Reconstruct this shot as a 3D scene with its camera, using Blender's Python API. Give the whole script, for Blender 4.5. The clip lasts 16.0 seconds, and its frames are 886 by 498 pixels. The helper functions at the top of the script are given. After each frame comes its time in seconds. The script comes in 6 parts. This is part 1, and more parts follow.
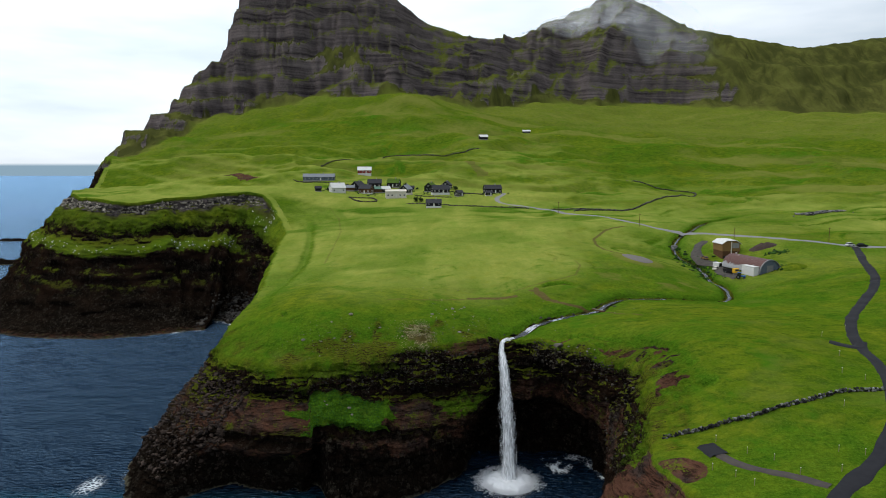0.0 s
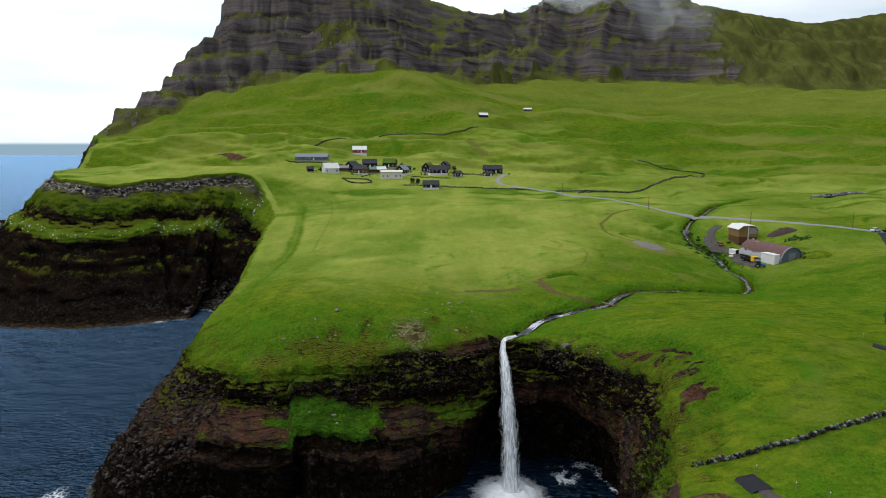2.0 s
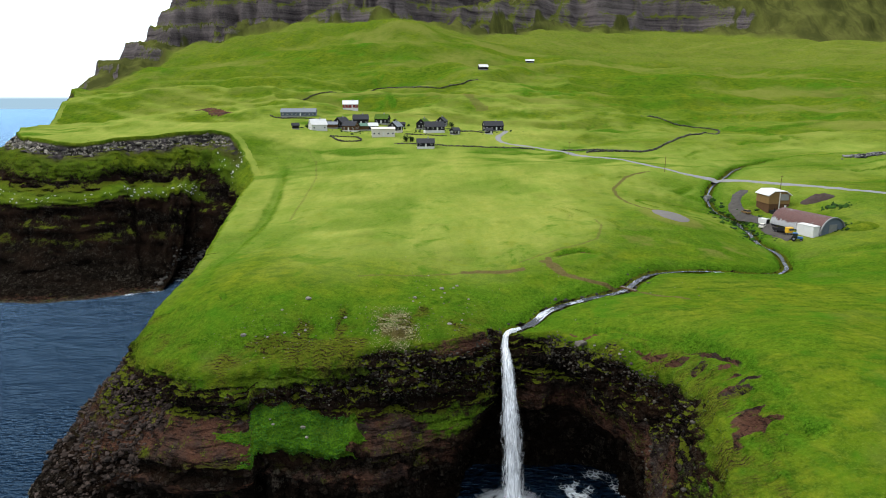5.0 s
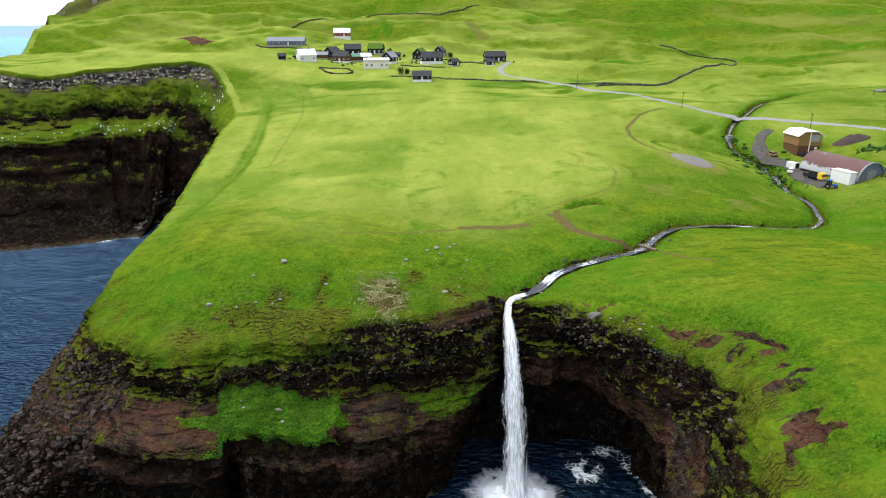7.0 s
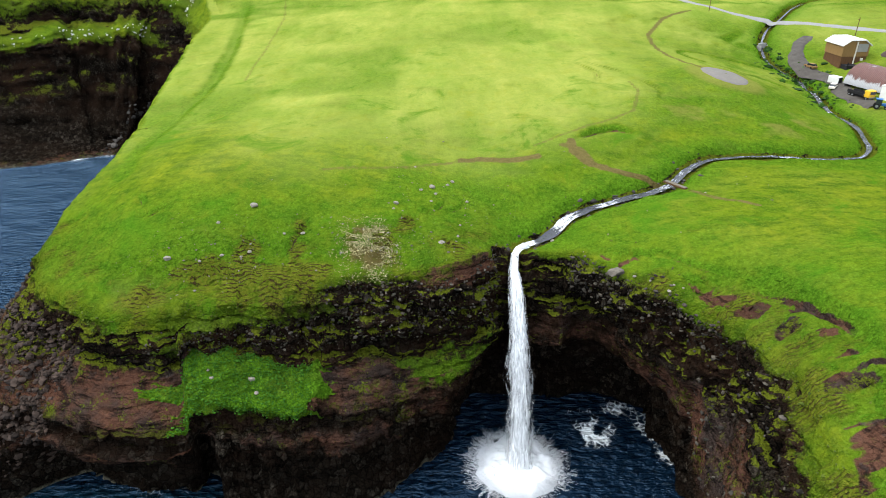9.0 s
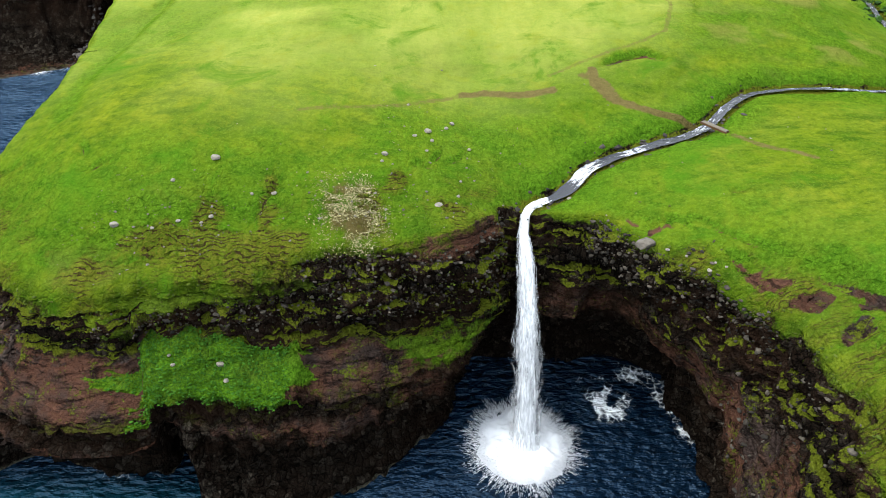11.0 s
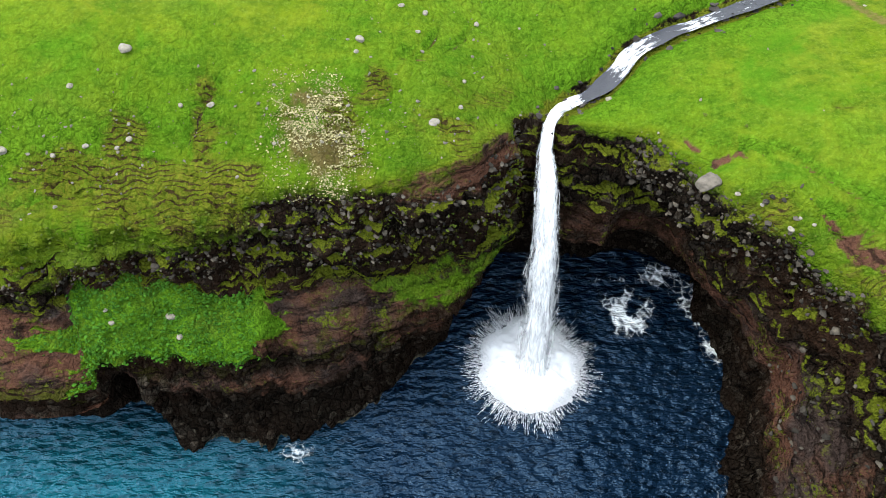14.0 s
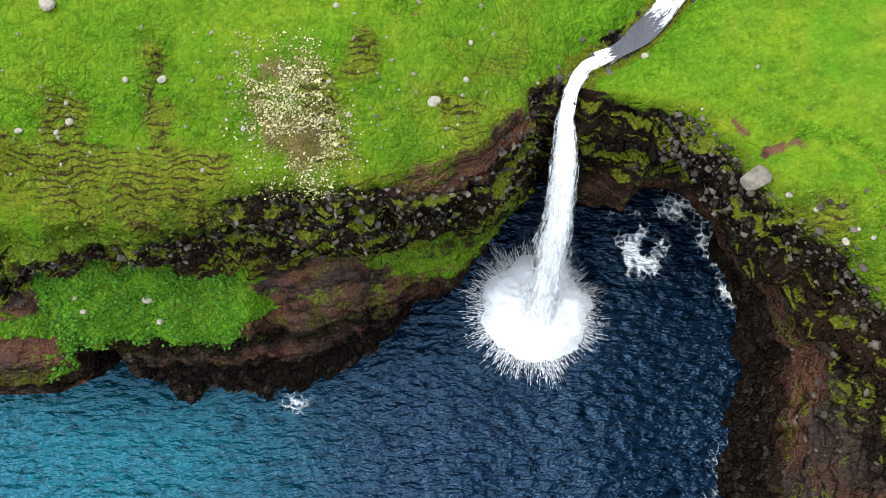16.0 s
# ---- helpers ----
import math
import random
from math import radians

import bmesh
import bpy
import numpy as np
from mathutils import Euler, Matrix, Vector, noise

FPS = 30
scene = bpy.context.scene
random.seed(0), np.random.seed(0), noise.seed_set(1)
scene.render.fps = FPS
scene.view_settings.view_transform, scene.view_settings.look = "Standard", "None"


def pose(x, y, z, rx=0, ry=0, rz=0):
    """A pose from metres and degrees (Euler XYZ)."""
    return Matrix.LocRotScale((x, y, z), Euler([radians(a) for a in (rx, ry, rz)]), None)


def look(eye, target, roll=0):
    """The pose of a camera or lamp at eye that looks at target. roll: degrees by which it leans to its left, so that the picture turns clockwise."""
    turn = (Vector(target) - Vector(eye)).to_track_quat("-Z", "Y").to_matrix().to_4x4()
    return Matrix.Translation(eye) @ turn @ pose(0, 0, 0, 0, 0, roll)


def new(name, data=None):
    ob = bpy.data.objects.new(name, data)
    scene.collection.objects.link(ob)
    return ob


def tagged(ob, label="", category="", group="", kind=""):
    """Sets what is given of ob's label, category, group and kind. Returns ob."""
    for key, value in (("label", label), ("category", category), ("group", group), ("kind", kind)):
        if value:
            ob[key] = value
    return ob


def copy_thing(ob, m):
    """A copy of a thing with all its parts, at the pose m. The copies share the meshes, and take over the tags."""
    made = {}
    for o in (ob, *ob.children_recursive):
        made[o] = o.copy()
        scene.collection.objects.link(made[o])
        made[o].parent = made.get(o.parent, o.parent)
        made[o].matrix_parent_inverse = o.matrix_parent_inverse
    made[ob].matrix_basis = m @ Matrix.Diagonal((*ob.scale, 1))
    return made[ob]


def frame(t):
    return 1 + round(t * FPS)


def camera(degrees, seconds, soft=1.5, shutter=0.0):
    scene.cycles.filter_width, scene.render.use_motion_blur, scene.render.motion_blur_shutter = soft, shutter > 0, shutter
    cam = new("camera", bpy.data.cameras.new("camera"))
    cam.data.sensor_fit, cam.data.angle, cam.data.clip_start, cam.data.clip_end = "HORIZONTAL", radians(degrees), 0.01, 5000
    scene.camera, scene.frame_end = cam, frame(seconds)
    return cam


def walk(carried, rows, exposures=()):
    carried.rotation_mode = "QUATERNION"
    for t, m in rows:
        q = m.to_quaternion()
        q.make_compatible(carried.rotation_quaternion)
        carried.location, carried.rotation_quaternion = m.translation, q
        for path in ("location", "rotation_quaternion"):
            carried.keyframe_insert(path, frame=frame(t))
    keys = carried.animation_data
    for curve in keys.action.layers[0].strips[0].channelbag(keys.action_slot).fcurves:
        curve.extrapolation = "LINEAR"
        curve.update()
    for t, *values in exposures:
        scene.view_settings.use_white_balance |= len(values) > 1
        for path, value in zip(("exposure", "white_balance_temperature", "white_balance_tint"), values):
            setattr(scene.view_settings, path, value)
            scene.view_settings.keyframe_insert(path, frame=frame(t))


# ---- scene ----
cam = camera(68.7, 16.0, soft=1.0)
METRES, EYE, TILT, LEAN, TURN = 160.0, 92.8, -7.5, 0.0, 0.0
ROWS = [
    (0.0, 0.0, 0.0, 0.0, 0.0, 0.0, 0.0),
    (0.5, 0.002, 0.0299, 0.0044, 0.01, -0.41, 0.01),
    (1.0, 0.0041, 0.0602, 0.0088, -0.01, -0.87, 0.02),
    (1.5, 0.0062, 0.0906, 0.0129, 0.01, -1.34, 0.03),
    (2.0, 0.0077, 0.1209, 0.0173, -0.02, -1.83, 0.02),
    (2.5, 0.0098, 0.1512, 0.0216, -0.03, -2.34, 0.02),
    (3.0, 0.012, 0.182, 0.0259, -0.03, -2.86, 0.04),
    (3.5, 0.014, 0.2129, 0.0302, -0.04, -3.46, 0.04),
    (4.0, 0.0161, 0.244, 0.0345, -0.05, -4.1, 0.04),
    (6.5, 0.0253, 0.4029, 0.0558, -0.11, -9.78, 0.04),
    (7.0, 0.0269, 0.4347, 0.0597, -0.1, -11.67, 0.03),
    (7.5, 0.0283, 0.4665, 0.0642, -0.11, -13.82, 0.05),
    (8.0, 0.0294, 0.4981, 0.0682, -0.1, -15.91, 0.04),
    (8.5, 0.031, 0.5296, 0.0728, -0.08, -18.04, 0.05),
    (9.0, 0.0315, 0.5612, 0.0771, -0.08, -20.17, 0.03),
    (11.5, 0.0347, 0.7163, 0.0974, -0.04, -31.19, -0.03),
    (12.0, 0.035, 0.7479, 0.1022, -0.07, -33.65, -0.05),
    (12.5, 0.0352, 0.778, 0.1057, -0.07, -37.42, -0.09),
    (13.0, 0.0357, 0.8091, 0.1102, -0.03, -41.47, -0.06),
    (13.5, 0.0361, 0.8393, 0.1142, -0.01, -45.43, -0.04),
    (14.0, 0.0362, 0.8694, 0.1182, -0.02, -49.38, -0.04),
    (14.5, 0.0355, 0.9003, 0.1226, -0.03, -53.38, -0.08),
    (15.0, 0.0355, 0.93, 0.1267, -0.01, -57.24, -0.07),
    (15.5, 0.0355, 0.96, 0.1311, -0.01, -61.14, -0.05),
    (16.0, 0.0356, 0.9898, 0.1355, 0.04, -64.98, -0.04),
]
walk(cam, [(t, pose(0, 0, EYE, TILT, LEAN, TURN) @ pose(METRES * x, METRES * y, METRES * z, 90 + pitch, roll, yaw)) for t, x, y, z, yaw, pitch, roll in ROWS],
     exposures=[(0.0, -0.36), (4.0, 0.09), (7.0, 0.68), (9.0, 0.92), (12.0, 1.06), (14.0, 1.25), (16.0, 1.31)])

# ---- world and sun: a bright overcast day over the sea ----
world = bpy.data.worlds.new("overcast")
scene.world = world
world.use_nodes = True
W = world.node_tree
W.nodes.clear()


def wn(kind, **values):
    n = W.nodes.new(kind)
    for k, v in values.items():
        n.inputs[k].default_value = v
    return n


sky = W.nodes.new("ShaderNodeTexSky")
sky.sky_type, sky.sun_disc, sky.sun_elevation, sky.sun_rotation = "NISHITA", False, radians(53), radians(-85)
where = W.nodes.new("ShaderNodeTexCoord")
split = W.nodes.new("ShaderNodeSeparateXYZ")
W.links.new(where.outputs["Generated"], split.inputs[0])
stretch = W.nodes.new("ShaderNodeMapping")
stretch.inputs["Scale"].default_value = (1.0, 1.0, 5.0)
W.links.new(where.outputs["Generated"], stretch.inputs[0])
cloud = wn("ShaderNodeTexNoise", Scale=2.2, Detail=5.0, Roughness=0.55)
W.links.new(stretch.outputs[0], cloud.inputs["Vector"])
shade = W.nodes.new("ShaderNodeValToRGB")
shade.color_ramp.elements[0].position, shade.color_ramp.elements[0].color = 0.3, (0.60, 0.70, 0.80, 1)
shade.color_ramp.elements[1].position, shade.color_ramp.elements[1].color = 0.62, (0.96, 1.03, 1.10, 1)
W.links.new(cloud.outputs["Fac"], shade.inputs[0])
dim = W.nodes.new("ShaderNodeMix")
dim.data_type, dim.blend_type, dim.inputs["Factor"].default_value = "RGBA", "MULTIPLY", 1.0
dim.inputs["B"].default_value = (0.1, 0.1, 0.1, 1)
W.links.new(sky.outputs[0], dim.inputs["A"])
over = W.nodes.new("ShaderNodeMix")
over.data_type, over.inputs["Factor"].default_value = "RGBA", 0.86
W.links.new(dim.outputs["Result"], over.inputs["A"])
W.links.new(shade.outputs[0], over.inputs["B"])
# The cloud is brightest overhead and towards the veiled sun, dimmer low down on the other side.
glow = W.nodes.new("ShaderNodeVectorMath")
glow.operation = "DOT_PRODUCT"
glow.inputs[1].default_value = (-0.25, 0.19, 0.95)
W.links.new(where.outputs["Generated"], glow.inputs[0])
zenith = W.nodes.new("ShaderNodeMapRange")
zenith.inputs["From Min"].default_value, zenith.inputs["From Max"].default_value = -0.43, 1.0
zenith.inputs["To Min"].default_value, zenith.inputs["To Max"].default_value = 0.27, 2.62
W.links.new(glow.outputs["Value"], zenith.inputs["Value"])
dome = W.nodes.new("ShaderNodeVectorMath")
dome.operation = "SCALE"
W.links.new(over.outputs["Result"], dome.inputs[0])
W.links.new(zenith.outputs[0], dome.inputs["Scale"])
low = W.nodes.new("ShaderNodeMapRange")
low.inputs["From Min"].default_value, low.inputs["From Max"].default_value = -0.003, 0.0008
W.links.new(split.outputs["Z"], low.inputs["Value"])
far_sea = W.nodes.new("ShaderNodeMix")
far_sea.data_type = "RGBA"
far_sea.inputs["A"].default_value = (0.34, 0.50, 0.63, 1)
W.links.new(low.outputs[0], far_sea.inputs["Factor"])
W.links.new(dome.outputs[0], far_sea.inputs["B"])
back = wn("ShaderNodeBackground", Strength=1.0)
W.links.new(far_sea.outputs["Result"], back.inputs["Color"])
out = W.nodes.new("ShaderNodeOutputWorld")
W.links.new(back.outputs[0], out.inputs["Surface"])
sun = new("sun", bpy.data.lights.new("sun", "SUN"))
sun.data.energy, sun.data.angle, sun.data.color = 1.7, radians(42), (1.0, 0.96, 0.88)
sun.matrix_world = look((-900, 280, 1240), (0, 200, 40))
# ---- materials ----
def material(name, rough=0.8, metal=0.0, spec=0.3):
    m = bpy.data.materials.new(name)
    m.use_nodes = True
    b = m.node_tree.nodes["Principled BSDF"]
    b.inputs["Roughness"].default_value, b.inputs["Metallic"].default_value = rough, metal
    b.inputs["Specular IOR Level"].default_value = spec
    return m


class Nodes:
    """Short hand for the node tree of one material."""

    def __init__(self, m):
        self.m, self.t = m, m.node_tree
        self.bsdf = self.t.nodes["Principled BSDF"]
        self.place = self.t.nodes.new("ShaderNodeTexCoord").outputs["Object"]

    def put(self, value, socket):
        if isinstance(value, bpy.types.NodeSocket):
            self.t.links.new(value, socket)
        elif isinstance(value, tuple) and len(value) == 3 and socket.type == "RGBA":
            socket.default_value = (*value, 1)
        else:
            socket.default_value = value

    def noise(self, scale, detail=4.0, rough=0.55, stretch=None, distort=0.0, at=None):
        n = self.t.nodes.new("ShaderNodeTexNoise")
        n.inputs["Scale"].default_value, n.inputs["Detail"].default_value = scale, detail
        n.inputs["Roughness"].default_value, n.inputs["Distortion"].default_value = rough, distort
        src = at or self.place
        if stretch:
            mp = self.t.nodes.new("ShaderNodeMapping")
            mp.inputs["Scale"].default_value = stretch
            self.t.links.new(src, mp.inputs[0])
            src = mp.outputs[0]
        self.t.links.new(src, n.inputs["Vector"])
        return n.outputs["Fac"]

    def cells(self, scale, feature="F1", stretch=None):
        n = self.t.nodes.new("ShaderNodeTexVoronoi")
        n.feature = feature
        n.inputs["Scale"].default_value = scale
        src = self.place
        if stretch:
            mp = self.t.nodes.new("ShaderNodeMapping")
            mp.inputs["Scale"].default_value = stretch
            self.t.links.new(src, mp.inputs[0])
            src = mp.outputs[0]
        self.t.links.new(src, n.inputs["Vector"])
        return n.outputs["Distance"]

    def cell_pick(self, scale, stretch=None):
        """A random value for each cell."""
        d = self.cells(scale, "F1", stretch)
        return d.node.outputs["Color"]

    def steps(self, scale, distort, detail, finer):
        """Sawtooth steps one above another, as sheep tread them into a slope."""
        w = self.t.nodes.new("ShaderNodeTexWave")
        w.wave_type, w.bands_direction, w.wave_profile = "BANDS", "Y", "SAW"
        for k, v in (("Scale", scale), ("Distortion", distort), ("Detail", detail), ("Detail Scale", finer)):
            w.inputs[k].default_value = v
        self.t.links.new(self.place, w.inputs["Vector"])
        return w.outputs["Fac"]

    def ramp(self, fac, *stops):
        r = self.t.nodes.new("ShaderNodeValToRGB")
        el = r.color_ramp.elements
        while len(el) < len(stops):
            el.new(0.5)
        for e, (p, c) in zip(el, stops):
            e.position, e.color = p, (*c, 1) if isinstance(c, tuple) else (c, c, c, 1)
        self.put(fac, r.inputs[0])
        return r.outputs[0]

    def mix(self, fac, a, b, blend="MIX"):
        n = self.t.nodes.new("ShaderNodeMix")
        n.data_type, n.blend_type = "RGBA", blend
        for v, s in ((fac, "Factor"), (a, "A"), (b, "B")):
            self.put(v, n.inputs[s])
        return n.outputs["Result"]

    def math(self, op, a, b=0.5, clamp=False):
        n = self.t.nodes.new("ShaderNodeMath")
        n.operation, n.use_clamp = op, clamp
        self.put(a, n.inputs[0])
        self.put(b, n.inputs[1])
        return n.outputs[0]

    def attr(self, name):
        n = self.t.nodes.new("ShaderNodeAttribute")
        n.attribute_name = name
        return n.outputs["Fac"]

    def bump(self, height, strength=0.5, distance=0.1):
        n = self.t.nodes.new("ShaderNodeBump")
        n.inputs["Strength"].default_value, n.inputs["Distance"].default_value = strength, distance
        self.put(height, n.inputs["Height"])
        self.t.links.new(n.outputs[0], self.bsdf.inputs["Normal"])

    def colour(self, c):
        self.put(c, self.bsdf.inputs["Base Color"])
        return self.m

    def soft_edge(self, mask, ragged, width=0.12):
        """A 0..1 mask whose border is frayed by a noise."""
        r = self.t.nodes.new("ShaderNodeMapRange")
        r.interpolation_type = "SMOOTHSTEP"
        shifted = self.math("ADD", mask, self.math("MULTIPLY", self.math("SUBTRACT", ragged, 0.5), 0.9))
        self.put(shifted, r.inputs["Value"])
        r.inputs["From Min"].default_value, r.inputs["From Max"].default_value = 0.5 - width, 0.5 + width
        return r.outputs[0]


def land_material():
    n = Nodes(material("turf_and_rock", 1.0, spec=0.0))
    fine, mid, wide = n.noise(1.1, 6, 0.68), n.noise(0.13, 6, 0.62), n.noise(0.018, 5, 0.6)
    tuft = n.noise(2.6, 4, 0.7)
    green = n.mix(n.ramp(wide, (0.35, 0.0), (0.65, 1.0)), (0.063, 0.107, 0.005), (0.114, 0.133, 0.008))
    green = n.mix(n.ramp(mid, (0.36, 0.0), (0.66, 0.8)), green, (0.036, 0.079, 0.004))
    green = n.mix(n.ramp(n.noise(0.05, 6, 0.68), (0.50, 0.0), (0.72, 0.7)), green, (0.115, 0.135, 0.014))
    green = n.mix(n.ramp(fine, (0.34, 0.42), (0.56, 0.0)), green, (0.012, 0.036, 0.003))
    green = n.mix(n.ramp(n.noise(0.34, 5, 0.65, stretch=(0.6, 1.2, 1.0)), (0.36, 0.7), (0.54, 0.0)), green, (0.022, 0.052, 0.004))
    green = n.mix(n.ramp(tuft, (0.52, 0.0), (0.74, 0.45)), green, (0.135, 0.180, 0.028))
    green = n.mix(n.math("MULTIPLY", n.attr("hay_haze"), n.ramp(n.noise(0.07, 5, 0.6, stretch=(1.0, 0.35, 1.0)), (0.3, 0.55), (0.7, 0.95))), green, n.mix(n.mix(0.55, fine, n.ramp(n.noise(0.07, 7, 0.72, stretch=(1.0, 0.4, 1.0)), (0.36, 0.0), (0.64, 1.0))), (0.108, 0.166, 0.020), (0.268, 0.266, 0.060)))
    spot = n.t.nodes.new("ShaderNodeSeparateXYZ")
    n.t.links.new(n.place, spot.inputs[0])
    bench = n.ramp(n.math("MULTIPLY", spot.outputs["Y"], 0.001), (0.24, 1.0), (0.40, 0.1))
    green = n.mix(n.math("MULTIPLY", bench, n.ramp(n.noise(0.22, 5, 0.7, distort=0.6), (0.52, 0.0), (0.70, 0.5))), green, (0.140, 0.150, 0.012))
    green = n.mix(n.math("MULTIPLY", bench, n.ramp(n.noise(0.075, 5, 0.7, distort=0.8), (0.55, 0.0), (0.68, 0.7))), green, (0.034, 0.098, 0.005))
    lush = n.attr("lush")
    green = n.mix(lush, green, n.mix(n.ramp(n.mix(0.5, fine, tuft), (0.34, 0.0), (0.62, 1.0)), (0.014, 0.052, 0.003), (0.082, 0.188, 0.010)))
    green = n.mix(n.soft_edge(n.attr("dry"), mid, 0.4), green, n.mix(fine, (0.080, 0.096, 0.015), (0.155, 0.160, 0.032)))
    high = n.attr("pale")
    green = n.mix(high, green, n.mix(n.noise(0.03, 6, 0.7), (0.026, 0.034, 0.007), (0.105, 0.104, 0.026)))
    # Gully shade put into the mountain colour as dark downslope streaks.
    rill_shade = n.ramp(n.noise(0.016, 6, 0.7, stretch=(2.2, 0.5, 0.5), distort=0.4), (0.44, 0.5), (0.58, 0.0))
    green = n.mix(n.math("MULTIPLY", high, rill_shade, clamp=True), green, (0.020, 0.022, 0.008))
    layers = n.noise(0.9, 6, 0.68, stretch=(0.10, 0.10, 1.0))
    crack = n.noise(0.55, 7, 0.72, stretch=(1.0, 1.0, 0.4))
    moss = n.noise(0.24, 6, 0.7)
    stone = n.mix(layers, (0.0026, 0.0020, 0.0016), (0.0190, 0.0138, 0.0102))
    facet, joint = n.cell_pick(0.85, stretch=(1.0, 1.0, 0.75)), n.cells(0.85, "DISTANCE_TO_EDGE", stretch=(1.0, 1.0, 0.75))
    grit, grit_joint = n.cell_pick(2.4), n.cells(2.4, "DISTANCE_TO_EDGE")
    # Random facets lightened in the colour, standing for pale-lit rock faces.
    faces = n.math("MULTIPLY", n.ramp(facet, (0.45, 0.0), (0.85, 1.0)), n.ramp(grit, (0.25, 0.1), (0.8, 1.0)))
    stone = n.mix(n.math("MULTIPLY", faces, n.ramp(n.noise(0.12, 4, 0.6), (0.38, 0.2), (0.6, 0.9))), stone, n.mix(crack, (0.030, 0.023, 0.016), (0.115, 0.096, 0.074)))
    stone = n.mix(n.ramp(crack, (0.56, 0.0), (0.72, 0.7)), stone, (0.034, 0.028, 0.022))
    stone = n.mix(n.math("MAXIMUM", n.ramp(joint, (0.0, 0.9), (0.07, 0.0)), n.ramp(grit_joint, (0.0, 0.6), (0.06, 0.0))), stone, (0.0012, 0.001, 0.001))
    pale = n.attr("pale")
    beds = n.noise(0.12, 7, 0.75, stretch=(0.03, 0.03, 1.0))
    stone = n.mix(n.soft_edge(pale, n.mix(0.7, crack, beds), 0.35), stone, n.mix(n.ramp(n.mix(0.75, crack, n.mix(0.25, beds, n.noise(0.02, 6, 0.7))), (0.40, 0.0), (0.62, 1.0)), (0.022, 0.018, 0.019), (0.180, 0.150, 0.143)))
    facing = n.t.nodes.new("ShaderNodeSeparateXYZ")
    n.t.links.new(n.t.nodes.new("ShaderNodeNewGeometry").outputs["Normal"], facing.inputs[0])
    above = n.t.nodes.new("ShaderNodeSeparateXYZ")
    n.t.links.new(n.place, above.inputs[0])
    rusty = n.ramp(n.noise(0.09, 5, 0.65, stretch=(0.6, 0.6, 1.3)), (0.44, 0.0), (0.62, 0.75))
    stone = n.mix(n.math("MULTIPLY", n.math("MULTIPLY", rusty, n.ramp(n.math("MULTIPLY", above.outputs["Z"], 0.03), (0.3, 0.25), (0.6, 1.0))), n.math("SUBTRACT", 1.0, pale, clamp=True)), stone, n.mix(crack, (0.004, 0.0024, 0.0016), (0.050, 0.027, 0.017)))
    sprig = n.noise(2.2, 6, 0.75)
    growth = n.math("ADD", n.math("ADD", n.math("MULTIPLY", moss, 0.6), n.math("MULTIPLY", sprig, 0.4)), n.math("MULTIPLY", n.math("SUBTRACT", facing.outputs["Z"], 0.50), 0.42))
    growth = n.math("MULTIPLY", n.ramp(growth, (0.59, 0.0), (0.635, 0.9)), n.ramp(n.math("MULTIPLY", above.outputs["Z"], 0.03), (0.50, 0.0), (0.80, 1.0)))
    stone = n.mix(growth, stone, n.mix(n.mix(0.5, fine, sprig), (0.014, 0.022, 0.002), (0.160, 0.185, 0.016)))
    rim = n.math("ADD", n.math("MULTIPLY", above.outputs["Z"], 0.3), n.math("MULTIPLY", crack, 1.2))
    stone = n.mix(n.math("MULTIPLY", n.ramp(rim, (0.62, 0.8), (0.80, 0.0)), n.ramp(n.math("MULTIPLY", above.outputs["X"], 0.05), (0.0, 1.0), (0.4, 0.0))), stone, (0.120, 0.110, 0.078))
    strata = n.noise(1.3, 6, 0.7, stretch=(0.08, 0.08, 1.3), distort=0.3)
    earth = n.mix(strata, (0.032, 0.014, 0.009), (0.122, 0.058, 0.037))
    earth = n.mix(n.ramp(n.noise(0.10, 4, 0.6), (0.5, 0.0), (0.62, 0.8)), earth, n.mix(strata, (0.012, 0.010, 0.009), (0.048, 0.040, 0.036)))
    earth = n.mix(n.ramp(n.noise(2.0, 5, 0.7, stretch=(0.10, 0.10, 1.0)), (0.40, 0.75), (0.49, 0.0)), earth, (0.010, 0.007, 0.006))
    earth = n.mix(n.ramp(n.noise(0.3, 6, 0.72, stretch=(0.6, 0.6, 1.4)), (0.54, 0.0), (0.62, 0.8)), earth, n.mix(faces, (0.006, 0.005, 0.005), (0.050, 0.041, 0.036)))
    earth = n.mix(n.ramp(n.math("ADD", n.math("MULTIPLY", moss, 0.6), n.math("MULTIPLY", sprig, 0.4)), (0.55, 0.0), (0.585, 0.9)), earth, n.mix(sprig, (0.024, 0.034, 0.003), (0.120, 0.140, 0.014)))
    earth = n.mix(n.ramp(fine, (0.55, 0.0), (0.78, 0.5)), earth, (0.026, 0.018, 0.014))
    worn = n.attr("worn")
    tread = n.steps(0.50, 14.0, 5.0, 0.55)
    broken = n.noise(0.9, 5, 0.65, stretch=(0.55, 1.0, 1.0))
    lip = n.ramp(n.math("ADD", tread, n.math("MULTIPLY", n.math("SUBTRACT", broken, 0.5), 2.4)), (0.70, 0.0), (0.80, 1.0), (0.96, 1.0), (1.0, 0.6))
    patch = n.ramp(n.math("ADD", worn, n.math("MULTIPLY", n.math("SUBTRACT", n.noise(0.3, 5, 0.7), 0.5), 0.9)), (0.26, 0.0), (0.50, 1.0))
    # Dark lines under the treads: bare earth and its shadow in one brown.
    bare = n.math("MULTIPLY", lip, patch)
